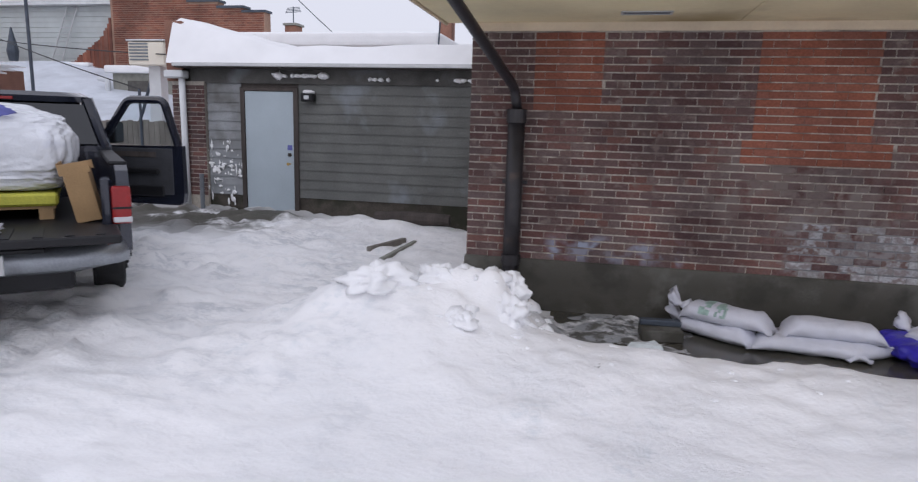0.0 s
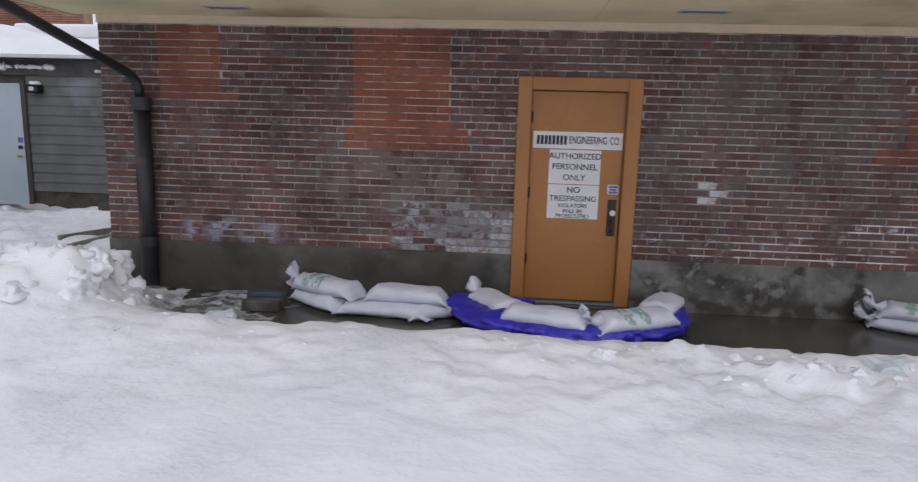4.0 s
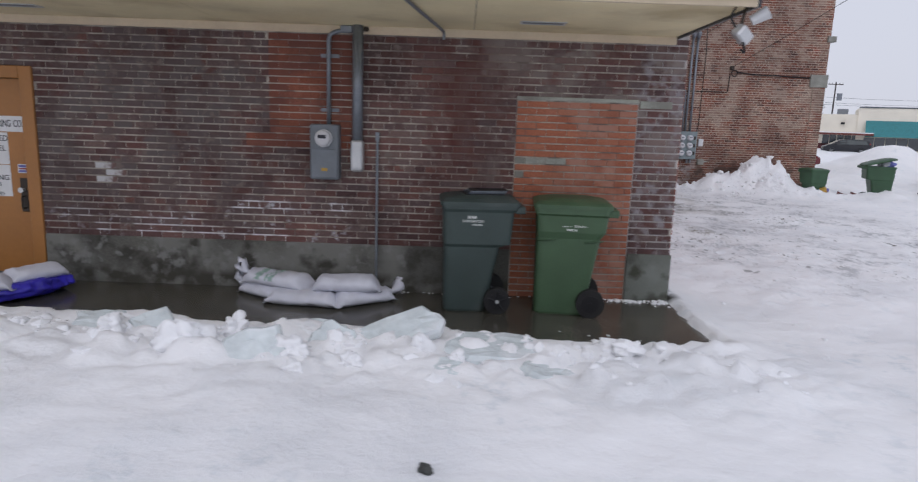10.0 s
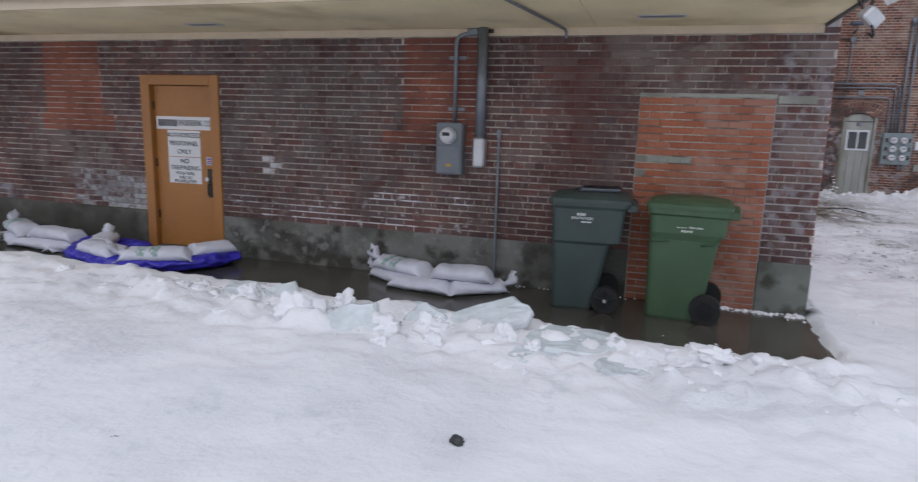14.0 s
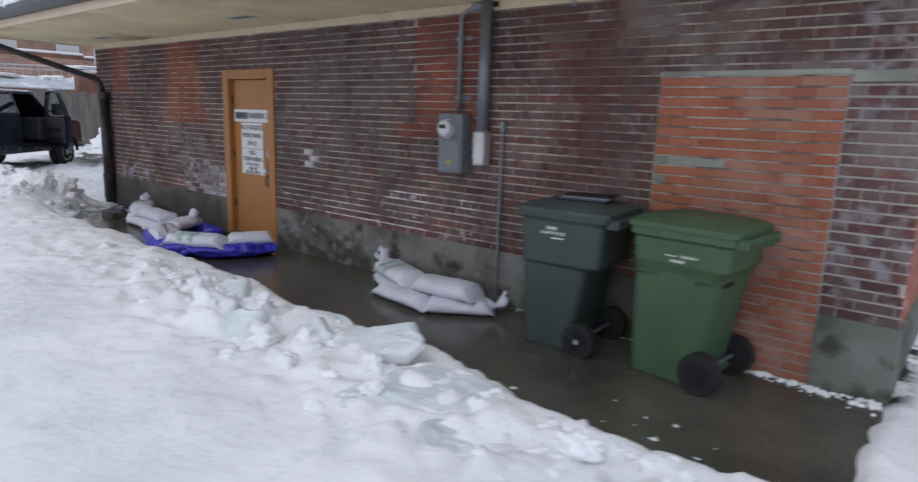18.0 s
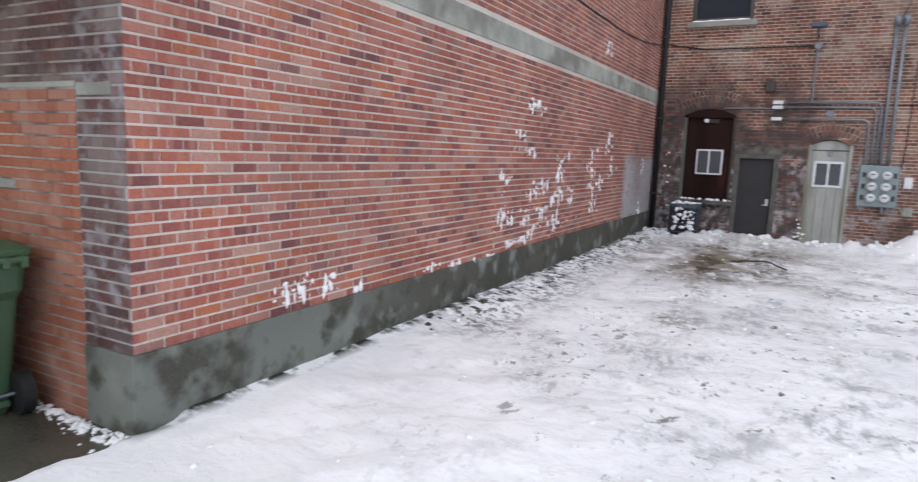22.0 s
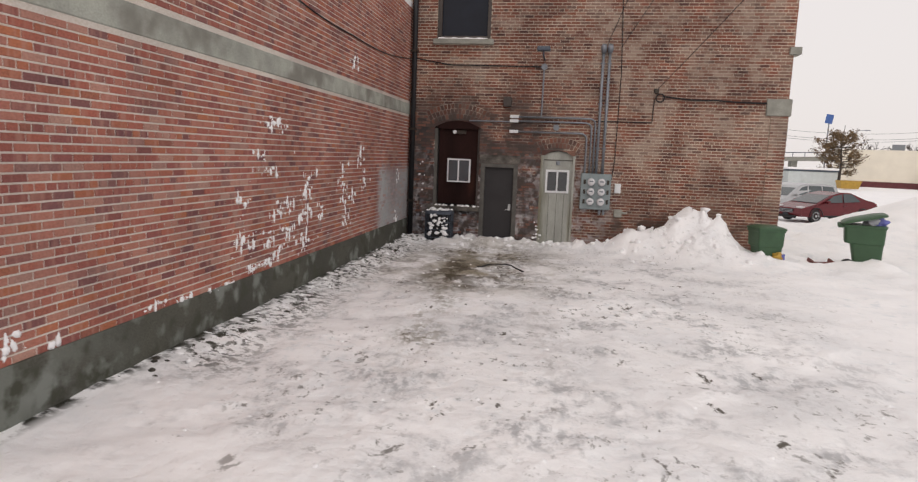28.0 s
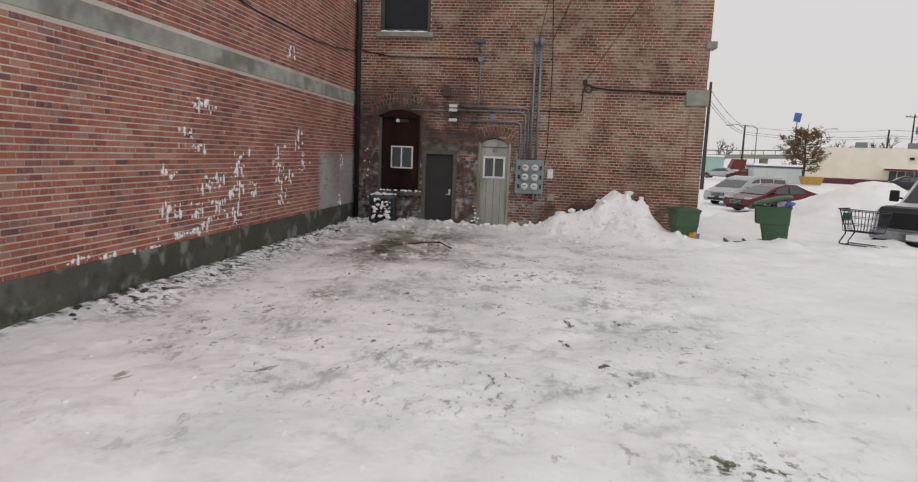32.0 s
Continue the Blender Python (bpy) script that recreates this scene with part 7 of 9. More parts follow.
def car(name, m, paint, outline, w, belt, top, tuck, panes, wheels, label, lamps, glass_ends, r=0.32, extra=None):
    c = thing(name, m, label, "car")
    part("body", skin(outline, w, belt, top, tuck), paint, c)
    for s in (-1, 1):
        for q in panes:
            part("side_window", side_pane(q, w, belt, top, tuck, s), GLASS_CAR, c)
        part("mirror", box(lamps["mirror"] - 0.08, lamps["mirror"] + 0.08, min(s * w / 2, s * (w / 2 + 0.18)), max(s * w / 2, s * (w / 2 + 0.18)), belt, belt + 0.13, 0.03), paint, c)
        f, z = lamps["front"]
        part("headlight", box(f - 0.16, f + 0.03, min(s * (w / 2 - 0.42), s * (w / 2 - 0.06)), max(s * (w / 2 - 0.42), s * (w / 2 - 0.06)), z - 0.06, z + 0.07, 0.03), CLEAR_LENS, c)
        b, z = lamps["back"]
        part("tail_light", box(b - 0.03, b + 0.12, min(s * (w / 2 - 0.30), s * (w / 2 - 0.04)), max(s * (w / 2 - 0.30), s * (w / 2 - 0.04)), z - 0.08, z + 0.09, 0.02), RED_LENS, c)
    for (x0, z0, x1, z1) in glass_ends:
        k0, k1 = 1 - tuck * (z0 - belt) / (top - belt), 1 - tuck * (z1 - belt) / (top - belt)
        a, b2 = Vector((x0, 0, z0)), Vector((x1, 0, z1))
        nrm = Vector((-(b2 - a).z, 0, (b2 - a).x)).normalized()
        if nrm.z < 0:
            nrm = -nrm
        h0, h1 = w / 2 * k0 - 0.09, w / 2 * k1 - 0.09
        up = nrm * 0.006
        part("windscreen", loft([[Vector((x0, -h0, z0)) + up, Vector((x0, h0, z0)) + up, Vector((x1, h1, z1)) + up, Vector((x1, -h1, z1)) + up], [Vector((x0, -h0, z0)) - up * 2, Vector((x0, h0, z0)) - up * 2, Vector((x1, h1, z1)) - up * 2, Vector((x1, -h1, z1)) - up * 2]]), GLASS_CAR, c)
    gx, gz = lamps["grille"]
    part("grille", box(gx - 0.05, gx + 0.02, -w * 0.24, w * 0.24, gz - 0.09, gz + 0.09, 0.02), PLASTIC_BLACK, c)
    part("bumper_opening", box(gx - 0.05, gx + 0.025, -w * 0.34, w * 0.34, gz - 0.33, gz - 0.20, 0.02), PLASTIC_BLACK, c)
    for k in range(3):
        part("grille_bar", box(gx + 0.015, gx + 0.03, -w * 0.23, w * 0.23, gz - 0.07 + k * 0.06, gz - 0.055 + k * 0.06), CHROME, c)
    part("number_plate", box(gx + 0.02, gx + 0.035, -0.16, 0.16, gz - 0.20, gz - 0.10), INK, c, "plain dark number plate")
    for s in (-1, 1):
        for x in wheels:
            part("wheel_arch", tube([(x + (r + 0.05) * math.cos(a), s * (w / 2 + 0.002), r + (r + 0.05) * math.sin(a)) for a in (math.pi * k / 10 for k in range(11))], 0.03, 6), PLASTIC_BLACK, c)
        part("sill_strip", box(wheels[1] + r + 0.1, wheels[0] - r - 0.1, min(s * (w / 2 - 0.02), s * (w / 2 + 0.008)), max(s * (w / 2 - 0.02), s * (w / 2 + 0.008)), 0.27, 0.36, 0.01), PLASTIC_BLACK, c)
        part("door_handle", box(-0.35, -0.15, min(s * (w / 2 - 0.02), s * (w / 2 + 0.02)), max(s * (w / 2 - 0.02), s * (w / 2 + 0.02)), belt - 0.12, belt - 0.09, 0.008), paint, c)
    for x in wheels:
        for s in (-1, 1):
            wheel(c, x, s * (w / 2 - 0.10), r, 0.2)
    return c


SEDAN = [(2.2, 0.28), (2.28, 0.45), (2.22, 0.66), (1.35, 0.90), (0.45, 1.30), (-0.1, 1.43), (-0.7, 1.42), (-1.5, 1.12), (-2.0, 1.02), (-2.2, 0.85), (-2.22, 0.42), (-2.1, 0.25)]
VAN = [(2.45, 0.28), (2.52, 0.5), (2.45, 0.80), (1.75, 1.05), (0.75, 1.62), (0.2, 1.74), (-1.8, 1.70), (-2.35, 1.55), (-2.5, 1.0), (-2.52, 0.45), (-2.4, 0.28)]
red = car("sedan", pose(26.55, 37.4, -0.45, 0, 0, 205), CAR_RED, SEDAN, 1.78, 0.92, 1.43, 0.2, [[(0.9, 0.95), (-0.1, 0.97), (-0.15, 1.36), (0.35, 1.27)], [(-0.18, 0.97), (-1.2, 1.02), (-0.75, 1.36), (-0.23, 1.37)]], (1.38, -1.35),
          "dark red sedan parked behind snow banks", {"mirror": 0.85, "front": (2.15, 0.68), "back": (-2.18, 0.85), "grille": (2.26, 0.52)}, [(1.32, 0.93, 0.48, 1.29), (-1.45, 1.13, -0.75, 1.40)])
van = car("minivan", pose(27.0, 43.0, -0.5, 0, 0, 214), CAR_SILVER, VAN, 1.95, 1.05, 1.74, 0.16, [[(1.3, 1.08), (0.2, 1.10), (0.15, 1.60), (0.6, 1.52)], [(0.1, 1.10), (-1.0, 1.10), (-1.0, 1.60), (0.05, 1.62)], [(-1.1, 1.10), (-2.2, 1.12), (-2.0, 1.56), (-1.1, 1.60)]], (1.6, -1.5),
          "silver minivan parked behind a snow bank", {"mirror": 1.2, "front": (2.38, 0.82), "back": (-2.46, 1.2), "grille": (2.50, 0.66)}, [(1.72, 1.08, 0.80, 1.58)])
car("wagon", pose(54.5, 79.0, -0.3, 0, 0, 160), CAR_BLACK, VAN, 1.95, 1.05, 1.74, 0.16, [[(1.3, 1.08), (0.2, 1.10), (0.15, 1.60), (0.6, 1.52)], [(0.1, 1.10), (-2.2, 1.12), (-2.0, 1.56), (0.05, 1.62)]], (1.6, -1.5),
    "dark wagon parked by the white store", {"mirror": 1.2, "front": (2.38, 0.82), "back": (-2.46, 1.2), "grille": (2.50, 0.66)}, [(1.72, 1.08, 0.80, 1.58)])
car("sedan", pose(40.2, 88.0, 0.1, 0, 0, 170), CAR_RED, SEDAN, 1.78, 0.92, 1.43, 0.2, [[(0.9, 0.95), (-1.2, 1.02), (-0.75, 1.36), (0.35, 1.27)]], (1.38, -1.35), "small red car parked far off", {"mirror": 0.85, "front": (2.15, 0.68), "back": (-2.18, 0.85), "grille": (2.26, 0.52)}, [(1.32, 0.93, 0.48, 1.29)])
car("sedan", pose(37.6, 90.0, 0.1, 0, 0, 150), CAR_SILVER, SEDAN, 1.78, 0.92, 1.43, 0.2, [[(0.9, 0.95), (-1.2, 1.02), (-0.75, 1.36), (0.35, 1.27)]], (1.38, -1.35), "grey car parked far off", {"mirror": 0.85, "front": (2.15, 0.68), "back": (-2.18, 0.85), "grille": (2.26, 0.52)}, [(1.32, 0.93, 0.48, 1.29)])


def pickup(m, paint, label, open_door=0.0, load=False, chrome=CHROME, dark_front=False):
    """x forward, origin on the ground under the rear axle; bed 2 m, extended cab, bonnet."""
    t = thing("pickup_truck", m, label, "truck")
    W = 2.02
    h = W / 2
    # chassis and bed
    part("chassis", box(-1.05, 4.3, -0.45, 0.45, 0.45, 0.62, 0.02), PLASTIC_BLACK, t)
    part("bed_floor", box(-1.18, 0.98, -h + 0.08, h - 0.08, 0.80, 0.86), PLASTIC_BLACK, t)
    for s in (-1, 1):
        arch = [(0.20 + 0.50 * math.cos(a), 0.42 + 0.50 * math.sin(a)) for a in (math.pi * k / 10 for k in range(11))]
        out = [(-1.17, 0.64), (-1.17, 1.20), (-1.12, 1.29), (-1.02, 1.33), (0.98, 1.34), (0.98, 0.58)]
        y0, y1 = sorted((s * (h - 0.09), s * h))
        bm = prism(out + [(0.72, 0.50)] + arch[1:-1] + [(-0.32, 0.50)], y0, y1)
        part("bed_side", bm, paint, t)
        part("rail_cap", box(-1.0, 0.98, min(s * (h - 0.13), s * (h + 0.005)), max(s * (h - 0.13), s * (h + 0.005)), 1.325, 1.36, 0.012), PLASTIC_BLACK, t)
        lip = [(0.20 + 0.53 * math.cos(a), s * (h + 0.012), 0.42 + 0.53 * math.sin(a)) for a in (math.pi * k / 12 for k in range(13))]
        part("wheel_lip", tube(lip, 0.03, 8), paint, t)
        tl = part("tail_light", box(-1.195, -1.06, min(s * (h - 0.13), s * (h + 0.01)), max(s * (h - 0.13), s * (h + 0.01)), 0.86, 1.17, 0.025, seg=2), RED_LENS, t, "tall red tail lamp")
        part("reverse_lens", box(-1.20, -1.08, min(s * (h - 0.125), s * (h + 0.012)), max(s * (h - 0.125), s * (h + 0.012)), 0.87, 0.925, 0.012), CLEAR_LENS, tl)
        part("dark_band", box(-1.20, -1.08, min(s * (h - 0.125), s * (h + 0.013)), max(s * (h - 0.125), s * (h + 0.013)), 0.985, 1.0), PLASTIC_BLACK, tl)
        part("tail_post", box(-1.175, -1.05, min(s * (h - 0.20), s * (h - 0.125)), max(s * (h - 0.20), s * (h - 0.125)), 0.80, 1.24, 0.02), paint, t)
    part("bed_front", box(0.92, 0.98, -h + 0.09, h - 0.09, 0.82, 1.33), paint, t)
    # dropped tailgate
    tg = part("tailgate", box(-1.74, -1.19, -h + 0.10, h - 0.10, 0.80, 0.865, 0.012), PLASTIC_BLACK, t, "dropped dark tailgate with a ribbed liner")
    for k in range(9):
        part("rib", box(-1.70, -1.22, -h + 0.2 + k * 0.19, -h + 0.26 + k * 0.19, 0.865, 0.873), PLASTIC_BLACK, tg)
    # bumper
    ends = (-0.99, -0.97, -0.90, -0.55, 0.55, 0.90, 0.97, 0.99)
    bp = part("rear_bumper", loft([[(-1.10, y, 0.56 + 0.04 * (abs(y) > 0.95)), (-1.27 + 0.16 * max(0, abs(y) - 0.85) / 0.14, y, 0.50 + 0.05 * (abs(y) > 0.8)), (-1.36 + 0.22 * max(0, abs(y) - 0.85) / 0.14, y, 0.56), (-1.37 + 0.22 * max(0, abs(y) - 0.85) / 0.14, y, 0.66), (-1.30 + 0.18 * max(0, abs(y) - 0.85) / 0.14, y, 0.72), (-1.10, y, 0.72)] for y in ends]), chrome, t, "dull silver rear bumper", smooth=True)
    part("valance", box(-1.30, -1.0, -0.6, 0.6, 0.38, 0.55, 0.03), PLASTIC_BLACK, bp)
    part("step_pad", box(-1.39, -1.20, -0.42, 0.42, 0.70, 0.735, 0.008), PLASTIC_BLACK, bp)
    pl = part("number_plate", box(-1.405, -1.37, -0.17, 0.17, 0.55, 0.70, 0.004), SIGN, bp, "number plate with plain dark bars")
    for k in range(5):
        part("plate_bar", box(-1.409, -1.402, -0.13 + k * 0.056, -0.10 + k * 0.056, 0.59, 0.655), INK, pl)
    part("hitch", box(-1.5, -1.2, -0.06, 0.06, 0.40, 0.50, 0.008), PLASTIC_BLACK, t)
    # cab with open sides: floor, back, roof, pillars
    part("cab_floor", box(1.02, 2.95, -h + 0.05, h - 0.05, 0.55, 0.66), PLASTIC_BLACK, t)
    cb = part("cab_back", loft([[(1.02, -h + 0.02, 0.60), (1.02, h - 0.02, 0.60), (1.10, h - 0.02, 0.60), (1.10, -h + 0.02, 0.60)], [(1.02, -h + 0.02, 1.40), (1.02, h - 0.02, 1.40), (1.10, h - 0.02, 1.40), (1.10, -h + 0.02, 1.40)]]), paint, t)
    part("rear_window", loft([[(1.02, -h + 0.13, 1.42), (1.02, h - 0.13, 1.42), (1.05, h - 0.13, 1.42), (1.05, -h + 0.13, 1.42)], [(1.10, -h + 0.24, 1.84), (1.10, h - 0.24, 1.84), (1.13, h - 0.24, 1.84), (1.13, -h + 0.24, 1.84)]]), GLASS_DARK, cb)
    part("stop_lamp", box(1.085, 1.12, -0.16, 0.16, 1.87, 1.90, 0.005), RED_LENS, cb)
    roof = [rounded(1.62, W - 0.34, 0.12, 1.86, 1.92), rounded(1.66, W - 0.36, 0.14, 1.92, 1.92), rounded(1.50, W - 0.52, 0.2, 1.965, 1.92)]
    part("cab_roof", loft(roof), paint, t)
    for s in (-1, 1):
        part("pillar", tube([(1.06, s * (h - 0.06), 1.38), (1.14, s * (h - 0.20), 1.90)], 0.055, 8), paint, t)
        part("pillar", tube([(3.08, s * (h - 0.08), 1.34), (2.62, s * (h - 0.21), 1.90)], 0.04, 8), paint, t)
        q = [(1.08, 0.60), (1.08, 1.40), (1.78, 1.40), (1.78, 0.60)]
        part("rear_door", prism(q, min(s * (h - 0.07), s * h), max(s * (h - 0.07), s * h)), paint, t)
        part("rear_door_window", side_pane([(1.16, 1.42), (1.74, 1.42), (1.74, 1.84), (1.24, 1.84)], W - 0.03, 1.40, 1.90, 0.17, s), GLASS_DARK, t)
        part("pillar", tube([(1.78, s * (h - 0.04), 1.38), (1.78, s * (h - 0.19), 1.90)], 0.04, 8), paint, t)
        part("rocker", box(1.02, 2.95, min(s * (h - 0.12), s * h), max(s * (h - 0.12), s * h), 0.46, 0.60, 0.02), paint, t)
    part("windscreen", loft([[(3.10, -h + 0.12, 1.36), (3.10, h - 0.12, 1.36), (3.12, h - 0.12, 1.36), (3.12, -h + 0.12, 1.36)], [(2.64, -h + 0.26, 1.88), (2.64, h - 0.26, 1.88), (2.66, h - 0.26, 1.88), (2.66, -h + 0.26, 1.88)]]), GLASS_DARK, t)
    part("dashboard", box(2.70, 3.05, -h + 0.12, h - 0.12, 0.70, 1.30, 0.05), TRUCK_TRIM, t)
    for y in (-0.45, 0.45):
        st = part("seat", box(1.75, 2.25, y - 0.26, y + 0.26, 0.66, 0.92, 0.05), TRUCK_TRIM, t)
        part("backrest", box(1.60, 1.76, y - 0.25, y + 0.25, 0.85, 1.45, 0.05), TRUCK_TRIM, st)
        part("headrest", box(1.60, 1.72, y - 0.13, y + 0.13, 1.47, 1.66, 0.04), TRUCK_TRIM, st)
    # front end
    front = [(2.98, 0.55), (2.98, 1.30), (3.10, 1.36), (4.32, 1.24), (4.42, 1.12), (4.44, 0.62), (4.30, 0.55)]
    part("bonnet", skin(front, W, 1.1, 1.4, 0.10), paint, t)
    part("grille", box(4.40, 4.47, -0.62, 0.62, 0.78, 1.16, 0.03), PLASTIC_BLACK if dark_front else chrome, t)
    for k in range(4):
        part("grille_bar", box(4.46, 4.485, -0.58, 0.58, 0.82 + k * 0.085, 0.85 + k * 0.085, 0.006), PLASTIC_BLACK if dark_front else chrome, t)
    part("front_bumper", box(4.38, 4.62, -1.0, 1.0, 0.48, 0.72, 0.06, seg=2), chrome, t)
    part("front_plate", box(4.615, 4.63, -0.16, 0.16, 0.52, 0.66), SIGN, t, "plain white number plate")
    for s in (-1, 1):
        part("headlight", box(4.34, 4.455, min(s * 0.66, s * 0.98), max(s * 0.66, s * 0.98), 0.86, 1.12, 0.03), CLEAR_LENS, t)
        part("wing_arch", tube([(3.62 + 0.50 * math.cos(a), s * (h + 0.006), 0.40 + 0.50 * math.sin(a)) for a in (math.pi * k / 12 for k in range(13))], 0.035, 8), PLASTIC_BLACK, t)
        for x in (0.20, 3.62):
            wheel(t, x, s * (h - 0.14), 0.39, 0.27)
    # front doors, the right one open
    for s in (-1, 1):
        ang = (open_door if s < 0 else 0.0)
        base = pose(2.92, s * (h - 0.02), 0, 0, 0, ang * -s)
        low = [(-1.14, 0.60), (-1.16, 0.72), (-1.15, 1.36), (0.0, 1.34), (0.0, 0.58), (-1.08, 0.56)]
        d = part("front_door", prism(low, min(0, -s * 0.09), max(0, -s * 0.09)), paint, t, at=base)
        part("inner_panel", box(-1.02, -0.06, min(-s * 0.085, -s * 0.105), max(-s * 0.085, -s * 0.105), 0.70, 1.32, 0.008), TRUCK_TRIM, d, "grey moulded door lining")
        part("armrest", box(-0.85, -0.22, min(-s * 0.10, -s * 0.17), max(-s * 0.10, -s * 0.17), 0.98, 1.06, 0.02), PLASTIC_BLACK, d)
        part("trim_strip", box(-0.80, -0.15, min(-s * 0.105, -s * 0.115), max(-s * 0.105, -s * 0.115), 1.20, 1.27, 0.003), WOOD_OLD, d)
        part("door_pocket", box(-0.9, -0.2, min(-s * 0.10, -s * 0.14), max(-s * 0.10, -s * 0.14), 0.68, 0.82, 0.015), PLASTIC_BLACK, d)
        fr = [(-1.08, s * -0.05, 1.36), (-0.98, s * -0.17, 1.95), (-0.50, s * -0.17, 1.95), (-0.02, s * -0.06, 1.36)]
        part("window_frame", tube(bent(fr, 0.08), 0.052, 8), paint, d)
        part("door_glass", loft([[Vector(p) for p in fr], [Vector(p) + Vector((0, 0.006, 0)) for p in fr]]), GLASS_CLEAR if open_door and s < 0 else GLASS_DARK, d)
        mr = part("mirror", box(-0.10, 0.02, min(s * 0.10, s * 0.32), max(s * 0.10, s * 0.32), 1.36, 1.66, 0.04, seg=2), PLASTIC_BLACK, d)
        part("mirror_glass", box(-0.108, -0.098, min(s * 0.13, s * 0.29), max(s * 0.13, s * 0.29), 1.39, 1.63), GLASS_GREY, mr)
        part("mirror_arm", tube([(-0.02, s * 0.0, 1.45), (-0.04, s * 0.12, 1.48)], 0.025, 8), PLASTIC_BLACK, mr)
    return t


TRUCK = pose(-4.855, 4.31, 0.20, 0, 0, 133.1) @ Matrix.Diagonal((0.907, 0.907, 0.88, 1))
truck = pickup(TRUCK, TRUCK_PAINT, "dark slate pickup with dropped tailgate and open passenger door", 53.0, chrome=BUMPER)


def on_truck(name, label, category, x, y, z, rz=0):
    return thing(name, TRUCK @ pose(x, y, z, 0, 0, rz), label, category)


pal = on_truck("pallet", "pine pallet with yellow wrap under the bags in the truck bed", "pallet", -0.15, 0.12, 0.865)
for k in range(3):
    part("bearer", box(-0.62, 0.62, -0.6 + k * 0.55, -0.5 + k * 0.55, 0, 0.09), PINE, pal)
for k in range(6):
    part("deck_board", box(-0.62 + k * 0.225, -0.47 + k * 0.225, -0.62, 0.62, 0.09, 0.115), PINE, pal)
part("yellow_edge", box(-0.66, 0.64, -0.64, 0.64, 0.115, 0.22, 0.02), PALLET, pal, "yellow wrapped edge")
ld = on_truck("bag_load", "shrink-wrapped stack of white bags with blue print and snow", "bags", -0.15, 0.12, 1.085)
bm = bmesh.new()
bmesh.ops.create_icosphere(bm, subdivisions=6, radius=1.0)
for v in bm.verts:
    c = v.co.copy()
    tier = 0.5 + 0.5 * math.cos((c.z * 0.5 + 0.5) * 3 * 2 * math.pi)
    k = 1 - 0.035 * tier - 0.12 * max(0.0, c.z) ** 2
    w = 0.025 * noise.noise(c * 6) + 0.05 * noise.noise(c * 2.2) + 0.018 * noise.noise(Vector((c.x * 9, c.y * 9, c.z * 26)))
    v.co = Vector((math.copysign(abs(c.x) ** 0.32 * 0.66, c.x) * (k + w), math.copysign(abs(c.y) ** 0.32 * 0.76, c.y) * (k + w) - 0.03, 0.36 + math.copysign(abs(c.z) ** 0.5, c.z) * 0.36 * (1 + w) + 0.07 * c.y * max(0, c.z)))
part("wrapped_load", bm, WRAP, ld, "crumpled clear film over white bags", smooth=True)
for k, (y0, y1, z) in enumerate(((-0.25, 0.15, 0.66), (0.2, 0.5, 0.60), (-0.2, 0.3, 0.36))):
    part("blue_print", lump(0.2, 300 + k, 0.3, 3), BLUE_PRINT, ld, at=pose(-0.625, (y0 + y1) / 2 - 0.15, z) @ Matrix.Diagonal((0.12, 0.9, 0.9, 1)), smooth=True)
cb = thing("cardboard_box", TRUCK @ pose(-0.92, -0.74, 0.875, 0, -4, -8) @ pose(0, 0, 0, -11, 0, 0), "tall opened brown cardboard box leaning in the truck bed", "box")
part("box", box(-0.10, 0.10, -0.09, 0.09, 0, 0.42, 0.004), CARD, cb)
part("flap", box(-0.10, 0.10, 0.10, 0.11, 0.40, 0.50), CARD, cb)
part("flap", box(-0.105, -0.10, -0.11, 0.11, 0.40, 0.49), CARD, cb)
part("flap", box(0.10, 0.105, -0.11, 0.11, 0.40, 0.47), CARD, cb)
tie = on_truck("ratchet_strap", "crumpled grey and tan strap on the tailgate", "strap", -1.42, 0.25, 0.874)
part("webbing", tube([(0.12 * math.cos(0.9 * k), 0.22 * math.sin(1.3 * k) + 0.02 * k, 0.03 + 0.02 * math.sin(k)) for k in range(18)], 0.025, 6), CARD, tie)
part("cloth", lump(0.13, 91, 0.45, 3), BAG, tie, at=pose(0.0, -0.3, 0.03), smooth=True)


# ---- shed and yard to the west ----
SY = 9.49
shed = thing("shed", Matrix(), "low shed with grey lap siding, dark eaves and snowy roof", "shed")
part("footing", box(-6.35, WEST_X, SY + 0.02, SY + 0.25, 0.0, 0.54, 0.01), FOUND_DARK, shed, "dark mossy footing")
part("backing", box(-6.9, WEST_X, SY + 0.04, SY + 0.25, 0.5, 2.55), WOOD_OLD, shed)
for z0 in [0.53 + k * 0.146 for k in range(12)]:
    for a, b in ((-6.33, -5.74), (-4.76, WEST_X)):
        bd = prism([(SY + 0.006, z0), (SY + 0.03, z0), (SY + 0.04, z0 + 0.15), (SY + 0.022, z0 + 0.147)], a, b)
        for v in bd.verts:
            v.co = Vector((v.co.y, v.co.x, v.co.z))
        bmesh.ops.recalc_face_normals(bd, faces=bd.faces)
        part("siding_board", bd, SIDING_WORN if b < -5 else SIDING, shed)
part("header", box(-6.6, WEST_X, SY - 0.01, SY + 0.1, 2.28, 2.52, 0.004), HEADER, shed, "dark header board")
